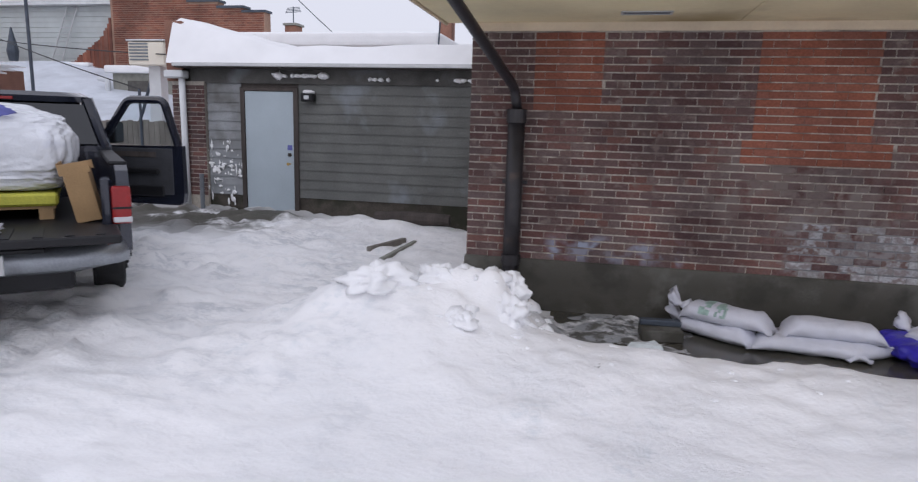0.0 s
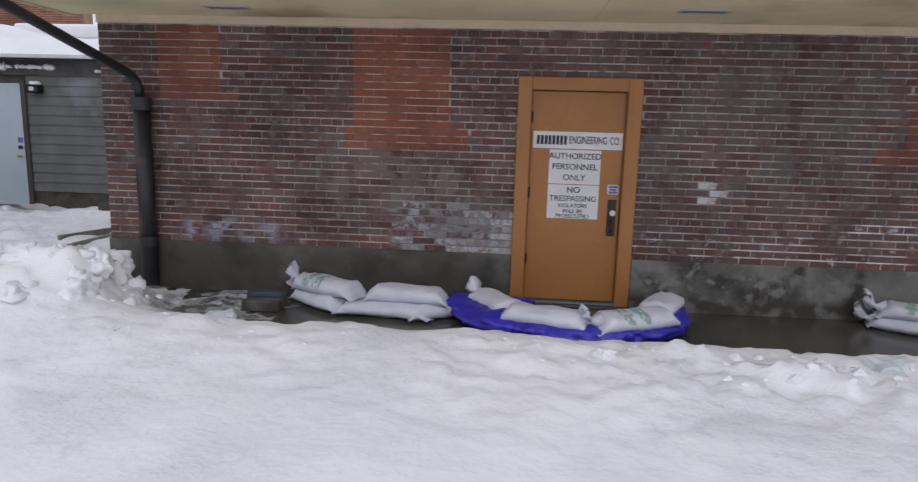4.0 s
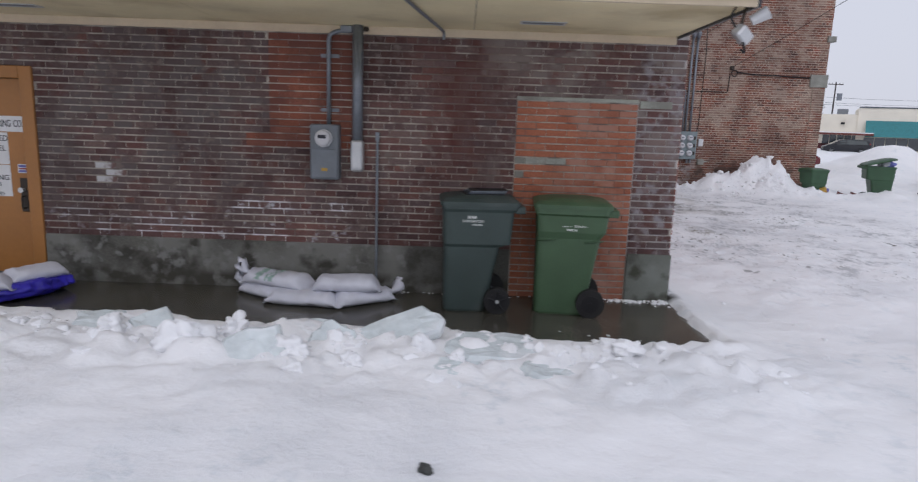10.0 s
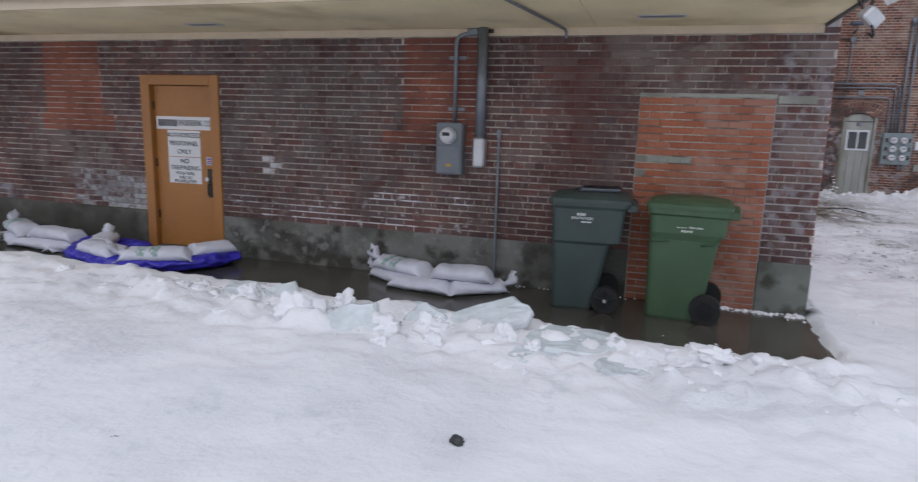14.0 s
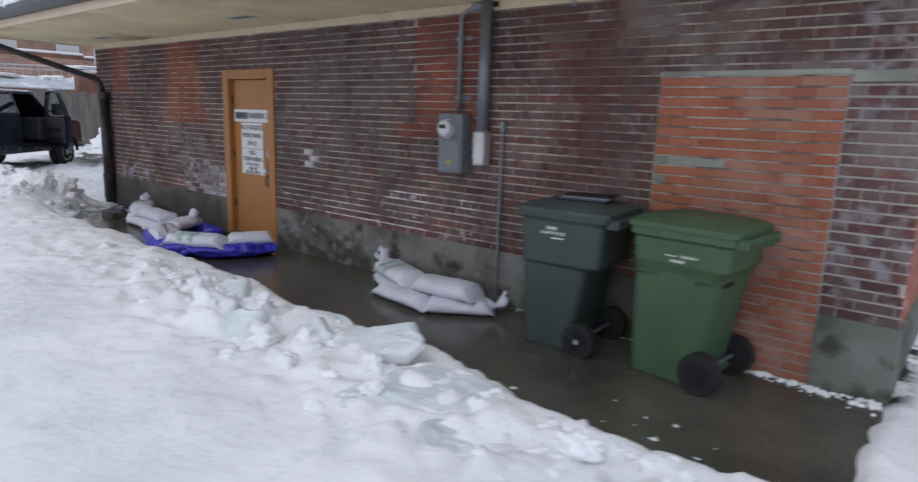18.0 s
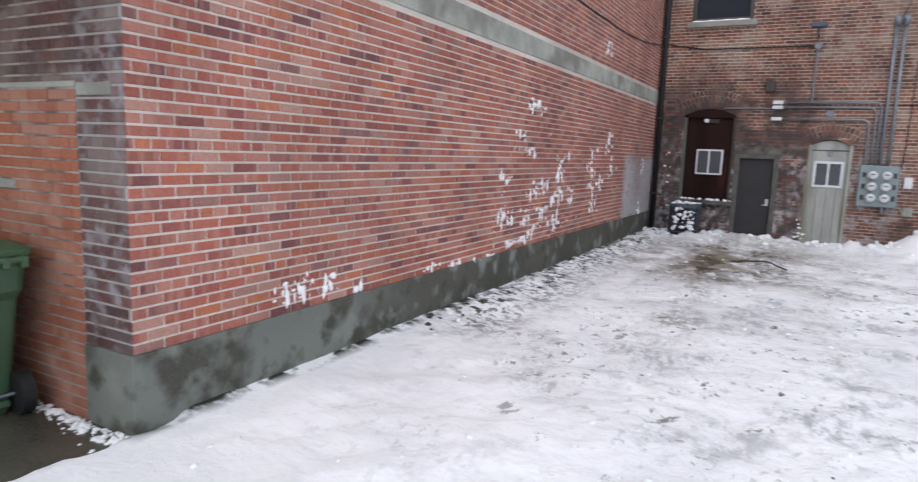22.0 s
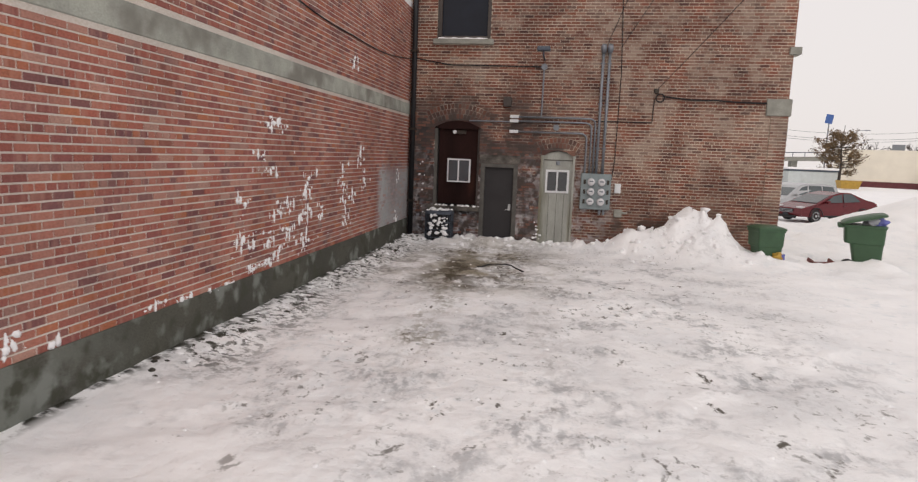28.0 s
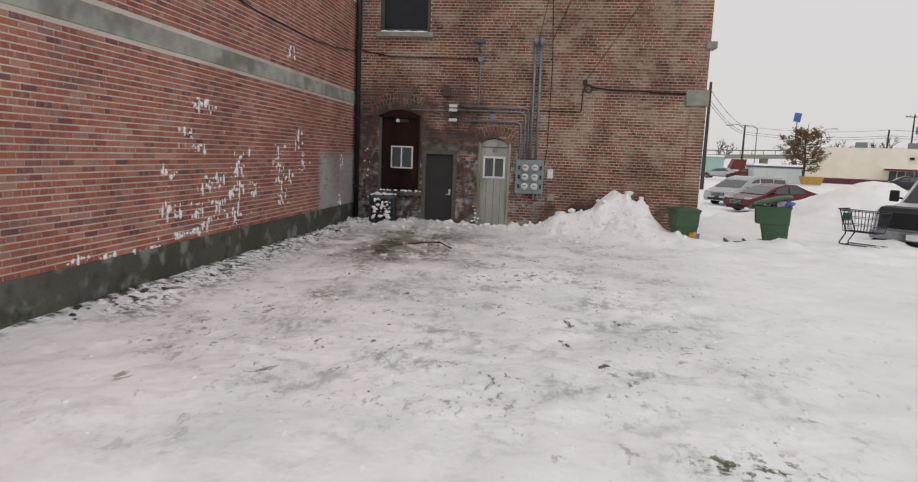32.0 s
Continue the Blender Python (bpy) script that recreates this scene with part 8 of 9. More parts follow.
part("eave", box(-6.75, WEST_X, SY - 0.22, SY + 0.2, 2.50, 2.56, 0.006), WOOD_OLD, shed)
part("gutter_edge", box(-6.75, WEST_X, SY - 0.262, SY - 0.222, 2.515, 2.57, 0.006), ALU, shed, "pale metal gutter edge")
part("pier", box(-6.92, -6.35, SY - 0.03, SY + 0.3, 0.1, 2.3), MORTAR_FRONT, shed, "brick corner pier")
rows = brick_rows(-6.92, -6.35, 0.5, 2.28, 0.07, 0.213, 0.011, (), 0, 19)
lay_bricks(shed, Matrix.Translation((0, SY - 0.03, 0)), rows, BRICK_DARK, None, label="red-brown pier bricks")
part("parapet", box(-7.02, -6.72, SY - 0.02, 16.0, 2.3, 3.22, 0.01), BRICK_FAR, shed, "brick side parapet")
part("side_wall", box(-6.92, -6.72, SY + 0.3, 16.0, 0.1, 2.35), BRICK_FAR, shed)
bm = bmesh.new()
nx, ny = 60, 30
gd = []
for i in range(nx + 1):
    x = -6.85 + (WEST_X + 6.85) * i / nx
    row = []
    for j in range(ny + 1):
        v = j / ny
        y = SY - 0.26 + 6.5 * v
        drift = 0.44 * max(0.0, 1 - (x + 6.85) / 1.75)
        z = 2.56 + min(1.0, v * 22) ** 0.5 * (0.31 + drift + 0.04 * v) + 0.03 * noise.noise((x * 1.3, y * 1.3, 0))
        row.append(bm.verts.new((x, y, z if j else 2.56)))
    gd.append(row)
for i in range(nx):
    for j in range(ny):
        bm.faces.new((gd[i][j], gd[i + 1][j], gd[i + 1][j + 1], gd[i][j + 1]))
part("roof_snow", bm, SNOW_CLEAN, shed, "thick snow drifted on the shed roof", smooth=True)
places = [(rng.uniform(-5.1, -4.3), SY - 0.03, 2.40, rng.choice((0.03, 0.05, 0.07))) for _ in range(18)] + [(rng.uniform(-2.6, -2.0), SY - 0.03, 2.36, rng.choice((0.03, 0.045))) for _ in range(9)] + [(rng.gauss(-3.45, 0.12), SY - 0.03, 2.36, 0.04) for _ in range(6)]
splashes("stuck_snow", "snow splashed on the shed siding", "y", [(rng.gauss(-6.15, 0.2), SY - 0.004, rng.gauss(0.95, 0.24), rng.choice((0.008, 0.012, 0.018, 0.026, 0.036))) for _ in range(90)])
lumps_joined("stuck_snow", "snow clinging to the shed front", places, detail=1)
sd = thing("shed_door", Matrix(), "plain pale blue-grey flush door in a dark frame", "door")
part("leaf", box(-5.665, -4.845, SY + 0.0, SY + 0.04, 0.31, 2.165, 0.004), DOOR_PALE, sd)
part("jamb", box(-5.74, -5.67, SY - 0.02, SY + 0.06, 0.28, 2.22, 0.005), WOOD_OLD, sd)
part("jamb", box(-4.84, -4.76, SY - 0.02, SY + 0.06, 0.28, 2.22, 0.005), WOOD_OLD, sd)
part("head", box(-5.67, -4.84, SY - 0.02, SY + 0.06, 2.17, 2.22, 0.005), WOOD_OLD, sd)
part("knob", tube([(-4.91, SY, 1.06), (-4.91, SY - 0.05, 1.06), (-4.91, SY - 0.08, 1.06)], [0.012, 0.012, 0.024], 12), YELLOW, sd, "brass knob")
part("deadbolt", tube([(-4.91, SY, 1.2), (-4.91, SY - 0.03, 1.2)], 0.03, 12), METAL_DARK, sd)
part("sticker", box(-4.95, -4.87, SY - 0.004, SY + 0.001, 1.27, 1.35), BLUE_PRINT, sd)
lp = thing("security_lamp", Matrix(), "black and white wall lamp capped with snow", "lamp")
part("body", box(-4.66, -4.46, SY - 0.14, SY + 0.0, 2.02, 2.14, 0.015), PLASTIC_BLACK, lp)
part("lens", box(-4.60, -4.52, SY - 0.15, SY - 0.13, 2.05, 2.11, 0.01), WHITE_PAINT, lp)
part("snow", lump(0.07, 77, 0.5, 2), SNOW_CLEAN, lp, at=pose(-4.55, SY - 0.07, 2.16), smooth=True)
wp = thing("white_downpipe", Matrix(), "white plastic downpipe on the shed corner", "downpipe")
part("pipe", tube([(-6.68, SY - 0.09, 0.25), (-6.70, SY - 0.09, 2.34)], 0.05, 12), WHITE_PAINT, wp, smooth=True)
part("head", box(-6.95, -6.62, SY - 0.2, SY + 0.0, 2.34, 2.46, 0.02), WHITE_PAINT, wp)
gp = thing("gas_pipe", Matrix(), "thin dark pipe standing by the shed", "pipe")
part("pipe", tube([(-6.40, SY - 0.12, 0.2), (-6.40, SY - 0.12, 0.85)], 0.035, 10), GALV, gp)
for px, py, pl, rz, wood, lab in ((-2.53, 7.65, 0.62, 88, STONE_SILL, "pale dirty timber plank half buried in the snow"), (-2.72, 7.75, 0.4, 74, FENCE_GREY, "old grey timber plank half buried in the snow")):
    plank = thing("plank", pose(px, py, top_of(px, py) + 0.03, 0, 0, rz), lab, "plank")
    part("board", box(-pl, pl, -0.028, 0.028, -0.10, 0.002, 0.004), wood, plank)
log = thing("log", pose(-2.75, 8.95, top_of(-2.75, 8.95) + 0.06, 0, 0, 4), "snowy weathered log by the shed wall", "log")
part("wood", tube([(-0.55, 0, 0), (0, 0.02, 0.01), (0.55, 0, 0)], [0.09, 0.1, 0.085], 10), WOOD_OLD, log)

cool = thing("rooftop_cooler", Matrix(), "dusty pale box cooler standing on a post", "cooler")
part("housing", box(-12.35, -11.3, 15.2, 16.1, 3.06, 3.64, 0.02), WHITE_WALL, cool)
for k in range(6):
    part("louvre", box(-12.3, -11.75, 15.18, 15.2, 3.17 + k * 0.08, 3.21 + k * 0.08), GALV, cool)
part("lid", box(-12.38, -11.27, 15.17, 16.13, 3.66, 3.70, 0.01), WHITE_PAINT, cool)
part("post", box(-12.0, -11.65, 15.5, 15.8, 0.2, 3.12, 0.01), WHITE_PAINT, cool)
part("brace", tube([(-12.5, 15.6, 1.4), (-11.9, 15.6, 3.0)], 0.04, 8), STEEL_DARK, cool)

fb = thing("brick_building", Matrix(), "old brick building with a stepped snow-capped parapet", "building")
steps_x = [(-18.5, 6.3), (-16.6, 6.1), (-15.2, 5.9), (-14.0, 5.68), (-13.0, 5.52), (-12.15, 5.40)]
for (a, za), (b, zb) in zip(steps_x, steps_x[1:]):
    part("wall", box(a, b, 22.0, 22.4, 0.0, za), MORTAR_PARAPET, fb)
    part("coping", box(a - 0.05, b + 0.05, 21.95, 22.45, za, za + 0.08), STEEL_DARK, fb)
part("side_wall", box(-12.5, -12.15, 22.4, 34.0, 0.0, 4.2), BRICK_PARAPET, fb)
part("low_wall", box(-26.0, -18.5, 21.8, 22.1, 0.0, 3.55), BRICK_PARAPET, fb)
edge_rng = random.Random(77)
for k in range(24):
    ex = -18.5 - 0.09 * k
    ez = float(np.interp(ex, [-20.6, -19.97, -18.86, -18.4], [3.6, 3.94, 4.76, 5.5])) + edge_rng.uniform(-0.06, 0.06)
    part("broken_edge", box(ex - 0.09, ex, 21.95 + edge_rng.uniform(0, 0.04), 22.2, 3.5, ez), BRICK_PARAPET, fb)
part("wall_snow", box(-26.0, -19.4, 21.7, 22.2, 3.55, 3.72, 0.05), SNOW_CLEAN, fb, "snow on the low wall")
rows = brick_rows(-18.4, -12.2, 2.4, 6.1, 0.078, 0.22, 0.02, [(-16.6, -12.0, 6.08, 9), (-15.2, -12.0, 5.88, 9), (-14.0, -12.0, 5.66, 9), (-13.0, -12.0, 5.5, 9)], 6, 23)
lay_bricks(fb, Matrix.Translation((0, 22.0, 0)), rows, BRICK_PARAPET, None, label="brown bricks")
wh = thing("white_house", Matrix(), "white lap-sided rear of a house", "house")
for k in range(14):
    part("siding_board", box(-28.0, -18.6, 23.0 - 0.01 * (k % 2), 23.1, 3.4 + k * 0.2, 3.59 + k * 0.2), SIDING_WHITE, wh)
part("eave", box(-28.0, -18.4, 22.6, 23.4, 6.0, 6.12), WHITE_PAINT, wh)
part("roof_snow", box(-28.0, -18.4, 22.6, 30.0, 6.12, 6.3, 0.05), SNOW_CLEAN, wh)
ldr = thing("ladder", Matrix(), "aluminium ladder leaning on the white house", "ladder")
for s in (-0.24, 0.24):
    part("rail", tube([(-21.6 + s, 22.5, 3.7), (-21.0 + s, 22.95, 6.1)], 0.03, 6), ALU, ldr)
for k in range(9):
    t = k / 9 + 0.05
    part("rung", tube([(-21.6 - 0.24 + 0.6 * t, 22.5 + 0.45 * t, 3.7 + 2.4 * t), (-21.6 + 0.24 + 0.6 * t, 22.5 + 0.45 * t, 3.7 + 2.4 * t)], 0.02, 6), ALU, ldr)
um = thing("closed_umbrella", Matrix(), "closed grey-green garden umbrella", "umbrella")
part("cloth", tube([(-23.4, 22.3, 3.8), (-23.4, 22.3, 4.2), (-23.4, 22.3, 5.1)], [0.16, 0.22, 0.03], 10), STEEL_DARK, um)
part("pole", tube([(-23.4, 22.3, 3.5), (-23.4, 22.3, 3.9)], 0.03, 6), ALU, um)
for x, y, z in ((-16.2, 16.0, 7.0), (-12.3, 12.6, 1.6), (-9.7, 12.2, 2.3)):
    p = thing("post", Matrix(), "thin dark metal post in the snow", "post", "yard posts")
    part("shaft", tube([(x, y, 0.1), (x, y, z)], 0.045 if z > 3 else 0.03, 8), STEEL_DARK, p)
for x0, x1, y, z0, z1, lab in ((-11.5, -11.05, 22.2, 4.4, 5.1, "brick chimney behind the snowy roof"), (-5.75, -5.3, 22.0, 4.2, 5.6, "brick chimney behind the snowy roof")):
    c = thing("chimney", Matrix(), lab, "chimney", "chimneys")
    part("stack", box(x0, x1, y, y + 0.5, 1.0, z1, 0.02), BRICK_FAR, c)
    part("cap", box(x0 - 0.05, x1 + 0.05, y - 0.05, y + 0.55, z1, z1 + 0.08, 0.01), STONE_SILL, c)
hs = thing("snowy_outbuilding", Matrix(), "outbuilding roof under thick snow behind the shed", "outbuilding")
part("wall", box(-12.0, -4.9, 18.5, 26.0, 0.0, 3.9), BRICK_FAR, hs)
part("roof_snow", box(-12.0, -4.8, 18.4, 26.0, 3.9, 4.35, 0.15, seg=3), SNOW_CLEAN, hs)
ant = thing("tv_antenna", Matrix(), "old television aerial on a mast", "aerial")
part("mast", tube([(-11.2, 22.3, 4.8), (-11.2, 22.3, 5.75)], 0.02, 6), STEEL_DARK, ant)
for k in range(4):
    part("rod", tube([(-11.5 + 0.02 * k, 22.3, 5.55 + 0.05 * k), (-10.9 - 0.02 * k, 22.3, 5.58 + 0.05 * k)], 0.012, 5), STEEL_DARK, ant)
mast = thing("roof_mast", Matrix(), "thin bare mast on the shed roof", "mast")
part("rod", tube([(-2.75, 10.2, 2.7), (-2.70, 10.2, 3.45)], 0.014, 6), STEEL_DARK, mast)
for a, b in (((-26, 21, 4.9), (-11.0, 15, 3.3)), ((-26, 21, 5.8), (-9.7, 12.2, 2.3)), ((-14.0, 22, 9.0), (-9.3, 22.0, 4.6))):
    cable("overhead_wire", [a, b], 0.015, "thin dark overhead wire", 0.15)
lean = thing("lean_to", Matrix(), "low grey lean-to with snow on its roof against the brick wall", "outbuilding")
part("wall", box(-16.9, -14.3, 20.0, 21.9, 0.8, 3.2), STONE_SILL, lean)
part("hatch", box(-16.3, -15.5, 19.96, 20.0, 2.3, 2.95, 0.01), FRAME_GREY, lean, "dull grey hatch")
part("roof_snow", box(-17.1, -14.2, 19.8, 21.95, 3.2, 3.46, 0.08, seg=2), SNOW_CLEAN, lean)
part("vent_pipe", tube(bent([(-16.95, 19.8, 2.2), (-16.95, 19.8, 2.95), (-17.3, 19.8, 3.0)], 0.08), 0.09, 10), WHITE_PAINT, lean, smooth=True)
bm = bmesh.new()
gd = []
for i in range(61):
    row = []
    for j in range(41):
        x, v = -24.5 + 13.0 * i / 60, j / 40
        y = 14.8 + 7.1 * v
        top = 2.9 + 0.75 * float(step(-15.0, -21.0, x)) - 1.3 * float(step(-14.5, -12.0, x))
        z = 0.1 + top * v ** 0.55 * float(step(-24.6, -22.0, x + 1.5 * v)) + 0.10 * noise.noise((x * 0.8, y * 0.8, 3.0)) * min(1, 4 * v)
        row.append(bm.verts.new((x, y, z)))
    gd.append(row)
for i in range(60):
    for j in range(40):
        bm.faces.new((gd[i][j], gd[i + 1][j], gd[i + 1][j + 1], gd[i][j + 1]))
tagged(part("snow_slope", bm, SNOW_SHADE, smooth=True), "smooth drifted slope of snow below the brick wall", "snow", kind="stuff")
wb = thing("west_brick_building", Matrix(), "two-storey brick building with boarded windows across the yard", "building")
for y0, y1, z1 in ((2.0, 12.8, 6.72), (12.8, 13.1, 6.95), (13.1, 24.0, 6.86)):
    part("wall", box(-33.0, -32.0, y0, y1, 0.0, z1), MORTAR_FAR, wb)
    part("coping", box(-33.1, -31.9, y0, y1, z1, z1 + 0.1), STEEL_DARK, wb)
    part("coping_snow", box(-33.0, -31.95, y0, y1, z1 + 0.1, z1 + 0.2, 0.04), SNOW_CLEAN, wb)
for y0, y1, z1 in ((2.0, 10.6, 3.95), (10.6, 15.8, 4.16), (15.8, 24.0, 4.05)):
    part("low_wall", box(-28.4, -28.0, y0, y1, 0.0, z1), BRICK_FAR, wb)
    part("coping_snow", box(-28.5, -27.9, y0, y1, z1, z1 + 0.13, 0.05), SNOW_CLEAN, wb)
lay_bricks(wb, Matrix.Translation((-28.0, 0, 0)) @ Matrix.Rotation(radians(90), 4, "Z"), brick_rows(2.0, 24.0, 2.6, 3.95, 0.085, 0.24, 0.02, (), 6, 39), BRICK_WEST, None, 0.012, label="tan-red bricks of the low wall, paled as by haze")
for y in (12.7, 15.85, 9.0):
    arch = [(y, 4.35), (y + 1.2, 4.35), (y + 1.2, 5.22), (y + 0.9, 5.36), (y + 0.6, 5.41), (y + 0.3, 5.36), (y, 5.22)]
    bm = prism(arch, -32.02, -31.95)
    for v in bm.verts:
        v.co = Vector((v.co.y, v.co.x, v.co.z))
    bmesh.ops.recalc_face_normals(bm, faces=bm.faces)
    w = part("boarded_window", bm, SIGN, wb, "pale boarded arched window")
    part("sill", box(-32.0, -31.86, y - 0.1, y + 1.3, 4.25, 4.35), STONE_SILL, w)
west_rows = brick_rows(2.0, 24.0, 3.6, 6.7, 0.085, 0.24, 0.02, [(y, y + 1.2, 4.3, 5.36) for y in (12.7, 15.85, 9.0)], 6, 33)
lay_bricks(wb, Matrix.Translation((-32.0, 0, 0)) @ Matrix.Rotation(radians(90), 4, "Z"), west_rows, BRICK_WEST, None, 0.012, label="tan-red bricks paled as by haze")
lad = thing("ladder", Matrix(), "pale fixed ladder on the brick building", "ladder")
for dy in (0.0, 0.42):
    part("rail", tube([(-31.7, 9.5 + dy, 6.9), (-31.7, 9.65 + dy, 4.2)], 0.04, 6), ALU, lad)
for k in range(9):
    part("rung", tube([(-31.7, 9.64 - 0.016 * k, 4.35 + 0.3 * k), (-31.7, 10.06 - 0.016 * k, 4.35 + 0.3 * k)], 0.03, 6), ALU, lad)
ry = thing("roof_railing", Matrix(), "low pale rail along the snowy roof", "railing")
part("rail", tube([(-24.0, 9.8, 3.27), (-24.0, 14.0, 3.34)], 0.035, 6), ALU, ry)
part("rail", tube([(-24.0, 9.8, 3.10), (-24.0, 14.0, 3.17)], 0.03, 6), ALU, ry)
for k in range(14):
    part("post", tube([(-24.0, 9.8 + 0.32 * k, 2.9), (-24.0, 9.8 + 0.32 * k, 3.3)], 0.02, 5), ALU, ry)
rb = thing("brick_outhouse", Matrix(), "low brown brick outhouse under deep snow", "outbuilding")
part("wall", box(-17.4, -17.0, 11.5, 16.5, 0.2, 2.95), BRICK_FAR, rb)
part("roof_snow", lump(1.0, 411, 0.16, 4), SNOW_CLEAN, rb, at=pose(-17.3, 13.6, 3.0) @ Matrix.Diagonal((0.6, 2.6, 1.0, 1)), smooth=True)
tr = thing("snowy_trailer", Matrix(), "long low grey trailer roof under snow", "trailer")
part("body", box(-21.0, -20.0, 6.0, 17.0, 0.2, 1.9, 0.04), FRAME_GREY, tr)
part("roof_sheet", loft([[(-21.6, y, 2.75), (-19.8, y, 2.25), (-19.8, y, 2.2), (-21.6, y, 2.7)] for y in (5.9, 13.0)]), SHEET_PALE, tr, "sloping grey sheet roof")
for k, (sy, sz, sx) in enumerate(((6.5, 2.75, 1.7), (8.6, 2.62, 0.8), (10.4, 2.66, 1.0), (12.0, 2.62, 0.7))):
    part("roof_snow", lump(1.0, 420 + k, 0.3 if k else 0.42, 4), SNOW_CLEAN, tr, at=pose(-21.6, sy, sz) @ Matrix.Diagonal((0.6, sx, 0.55 if k else 1.0, 1)), smooth=True)
fence = thing("board_fence", Matrix(), "weathered grey board fence behind the truck", "fence")
for k in range(34):
    part("board", box(-13.5 + 0.14 * k, -13.37 + 0.14 * k, 13.0, 13.03, 0.15, 1.62 + 0.02 * (k % 3)), FENCE_GREY, fence)
part("rail", box(-13.5, -8.8, 13.03, 13.09, 1.2, 1.3), FENCE_GREY, fence)
fence = thing("board_fence", Matrix(), "weathered grey board fence across the yard", "fence")
for k in range(30):
    part("board", box(-13.03, -13.0, 8.4 + 0.16 * k, 8.55 + 0.16 * k, 0.2, 1.98 + 0.03 * (k % 4)), FENCE_GREY, fence)
part("rail", box(-13.09, -13.03, 8.4, 13.2, 1.6, 1.7), FENCE_GREY, fence)
for k, (bx, by, sx, sy, sz) in enumerate(((-16.0, 17.0, 4.0, 1.6, 2.6), (-12.6, 17.4, 2.4, 1.3, 1.9), (-10.2, 10.3, 1.4, 0.8, 1.0), (-8.9, 9.9, 0.9, 0.7, 0.75))):
    tagged(part("snow_bank", lump(1.0, (430, 431, 437, 440)[k], 0.8, 5), SNOW_CLEAN, at=pose(bx, by, 0.15) @ Matrix.Diagonal((sx * 0.8, sy * 0.8, sz * 0.8, 1)), smooth=True), "high bank of ploughed snow behind the yard", "snow bank", "snow banks")
pp = thing("utility_pole", Matrix(), "thick tarred timber pole", "pole", "utility poles")
part("shaft", tube([(-15.0, 12.2, 0.0), (-15.0, 12.2, 7.5)], 0.16, 12), POLE_WOOD, pp)
ho = thing("white_cottage", Matrix(), "white cottage wall with a snowy porch roof", "house")
part("wall", box(-24.5, -24.0, 15.0, 21.0, 0.2, 4.4), SIDING_WHITE, ho)
part("roof_snow", box(-25.0, -22.8, 14.0, 21.0, 2.6, 2.95, 0.12, seg=2), SNOW_CLEAN, ho)
w = part("window", box(-24.02, -23.97, 17.3, 18.2, 3.0, 4.2), FRAME_GREY, ho)
part("pane", box(-23.98, -23.95, 17.4, 18.1, 3.1, 4.1), GLASS_DARK, w)
places = [(rng.gauss(-9.4, 0.8), rng.gauss(9.7, 0.4), 0.2 + 0.3 * rng.random(), rng.choice((0.06, 0.10, 0.16))) for _ in range(60)]
lumps_joined("snow_pile", "pile of shovelled snow behind the truck", places, detail=2)
ct = thing("metal_rack", Matrix(), "small dark metal rack frame by the snow pile", "rack")
for x in (-8.1, -7.7):
    for y in (9.2, 9.6):
        part("post", box(x - 0.02, x + 0.02, y - 0.02, y + 0.02, 0.1, 0.9), STEEL_DARK, ct)
for z in (0.45, 0.88):
    for y in (9.2, 9.6):
        part("rail", box(-8.1, -7.7, y - 0.015, y + 0.015, z - 0.015, z + 0.015), STEEL_DARK, ct)

# ---- lot beyond the rear building ----
far_bin = wheeled_bin(BIN_FAR, "green wheeled bin half buried in snow", PLASTIC_BLACK, "bins in the snow")
far_bin.matrix_basis = pose(18.25, 18.4, -0.22, 0, 0, 100) @ Matrix.Diagonal((0.82, 0.82, 0.95, 1))
far_bin2 = wheeled_bin(BIN_FAR, "green wheeled bin with lid ajar over rubbish bags in snow", PLASTIC_BLACK, "bins in the snow", 16)
far_bin2.matrix_basis = pose(20.22, 18.6, -0.12, 0, 0, 160) @ Matrix.Diagonal((1.1, 1.1, 1.03, 1))
for k, dx in enumerate((-0.2, -0.05)):
    tagged(part("rubbish_bag", lump(0.13, 40 + k, 0.8, 3), (BAG, BLUE_PRINT)[k], at=pose(20.50 + dx, 18.5, 0.98), smooth=True), "tied plastic rubbish bag on the bin", "rubbish bag", "rubbish bags")
ball = thing("toy", pose(18.42, 18.1, top_of(18.42, 18.1) + 0.05), "small yellow and blue plastic scrap in the snow", "scrap")
part("yellow_half", lump(0.08, 21, 1.0, 3), YELLOW, ball, smooth=True)
part("blue_half", lump(0.06, 22, 1.0, 3), BLUE_PRINT, ball, at=pose(0.09, -0.02, 0), smooth=True)
tray = thing("red_tray", pose(19.55, 18.85, top_of(19.55, 18.85), 12, 0, 10), "faded red plastic tray half buried in snow", "tray")
part("rim", box(-0.24, 0.24, -0.14, -0.11, -0.05, 0.10, 0.01), RUST_RED, tray)
part("rim", box(-0.24, -0.21, -0.11, 0.14, -0.05, 0.10, 0.01), RUST_RED, tray)
part("rim", box(0.21, 0.24, -0.11, 0.14, -0.05, 0.10, 0.01), RUST_RED, tray)
part("base", box(-0.21, 0.21, -0.11, 0.14, -0.05, -0.03), RUST_RED, tray)

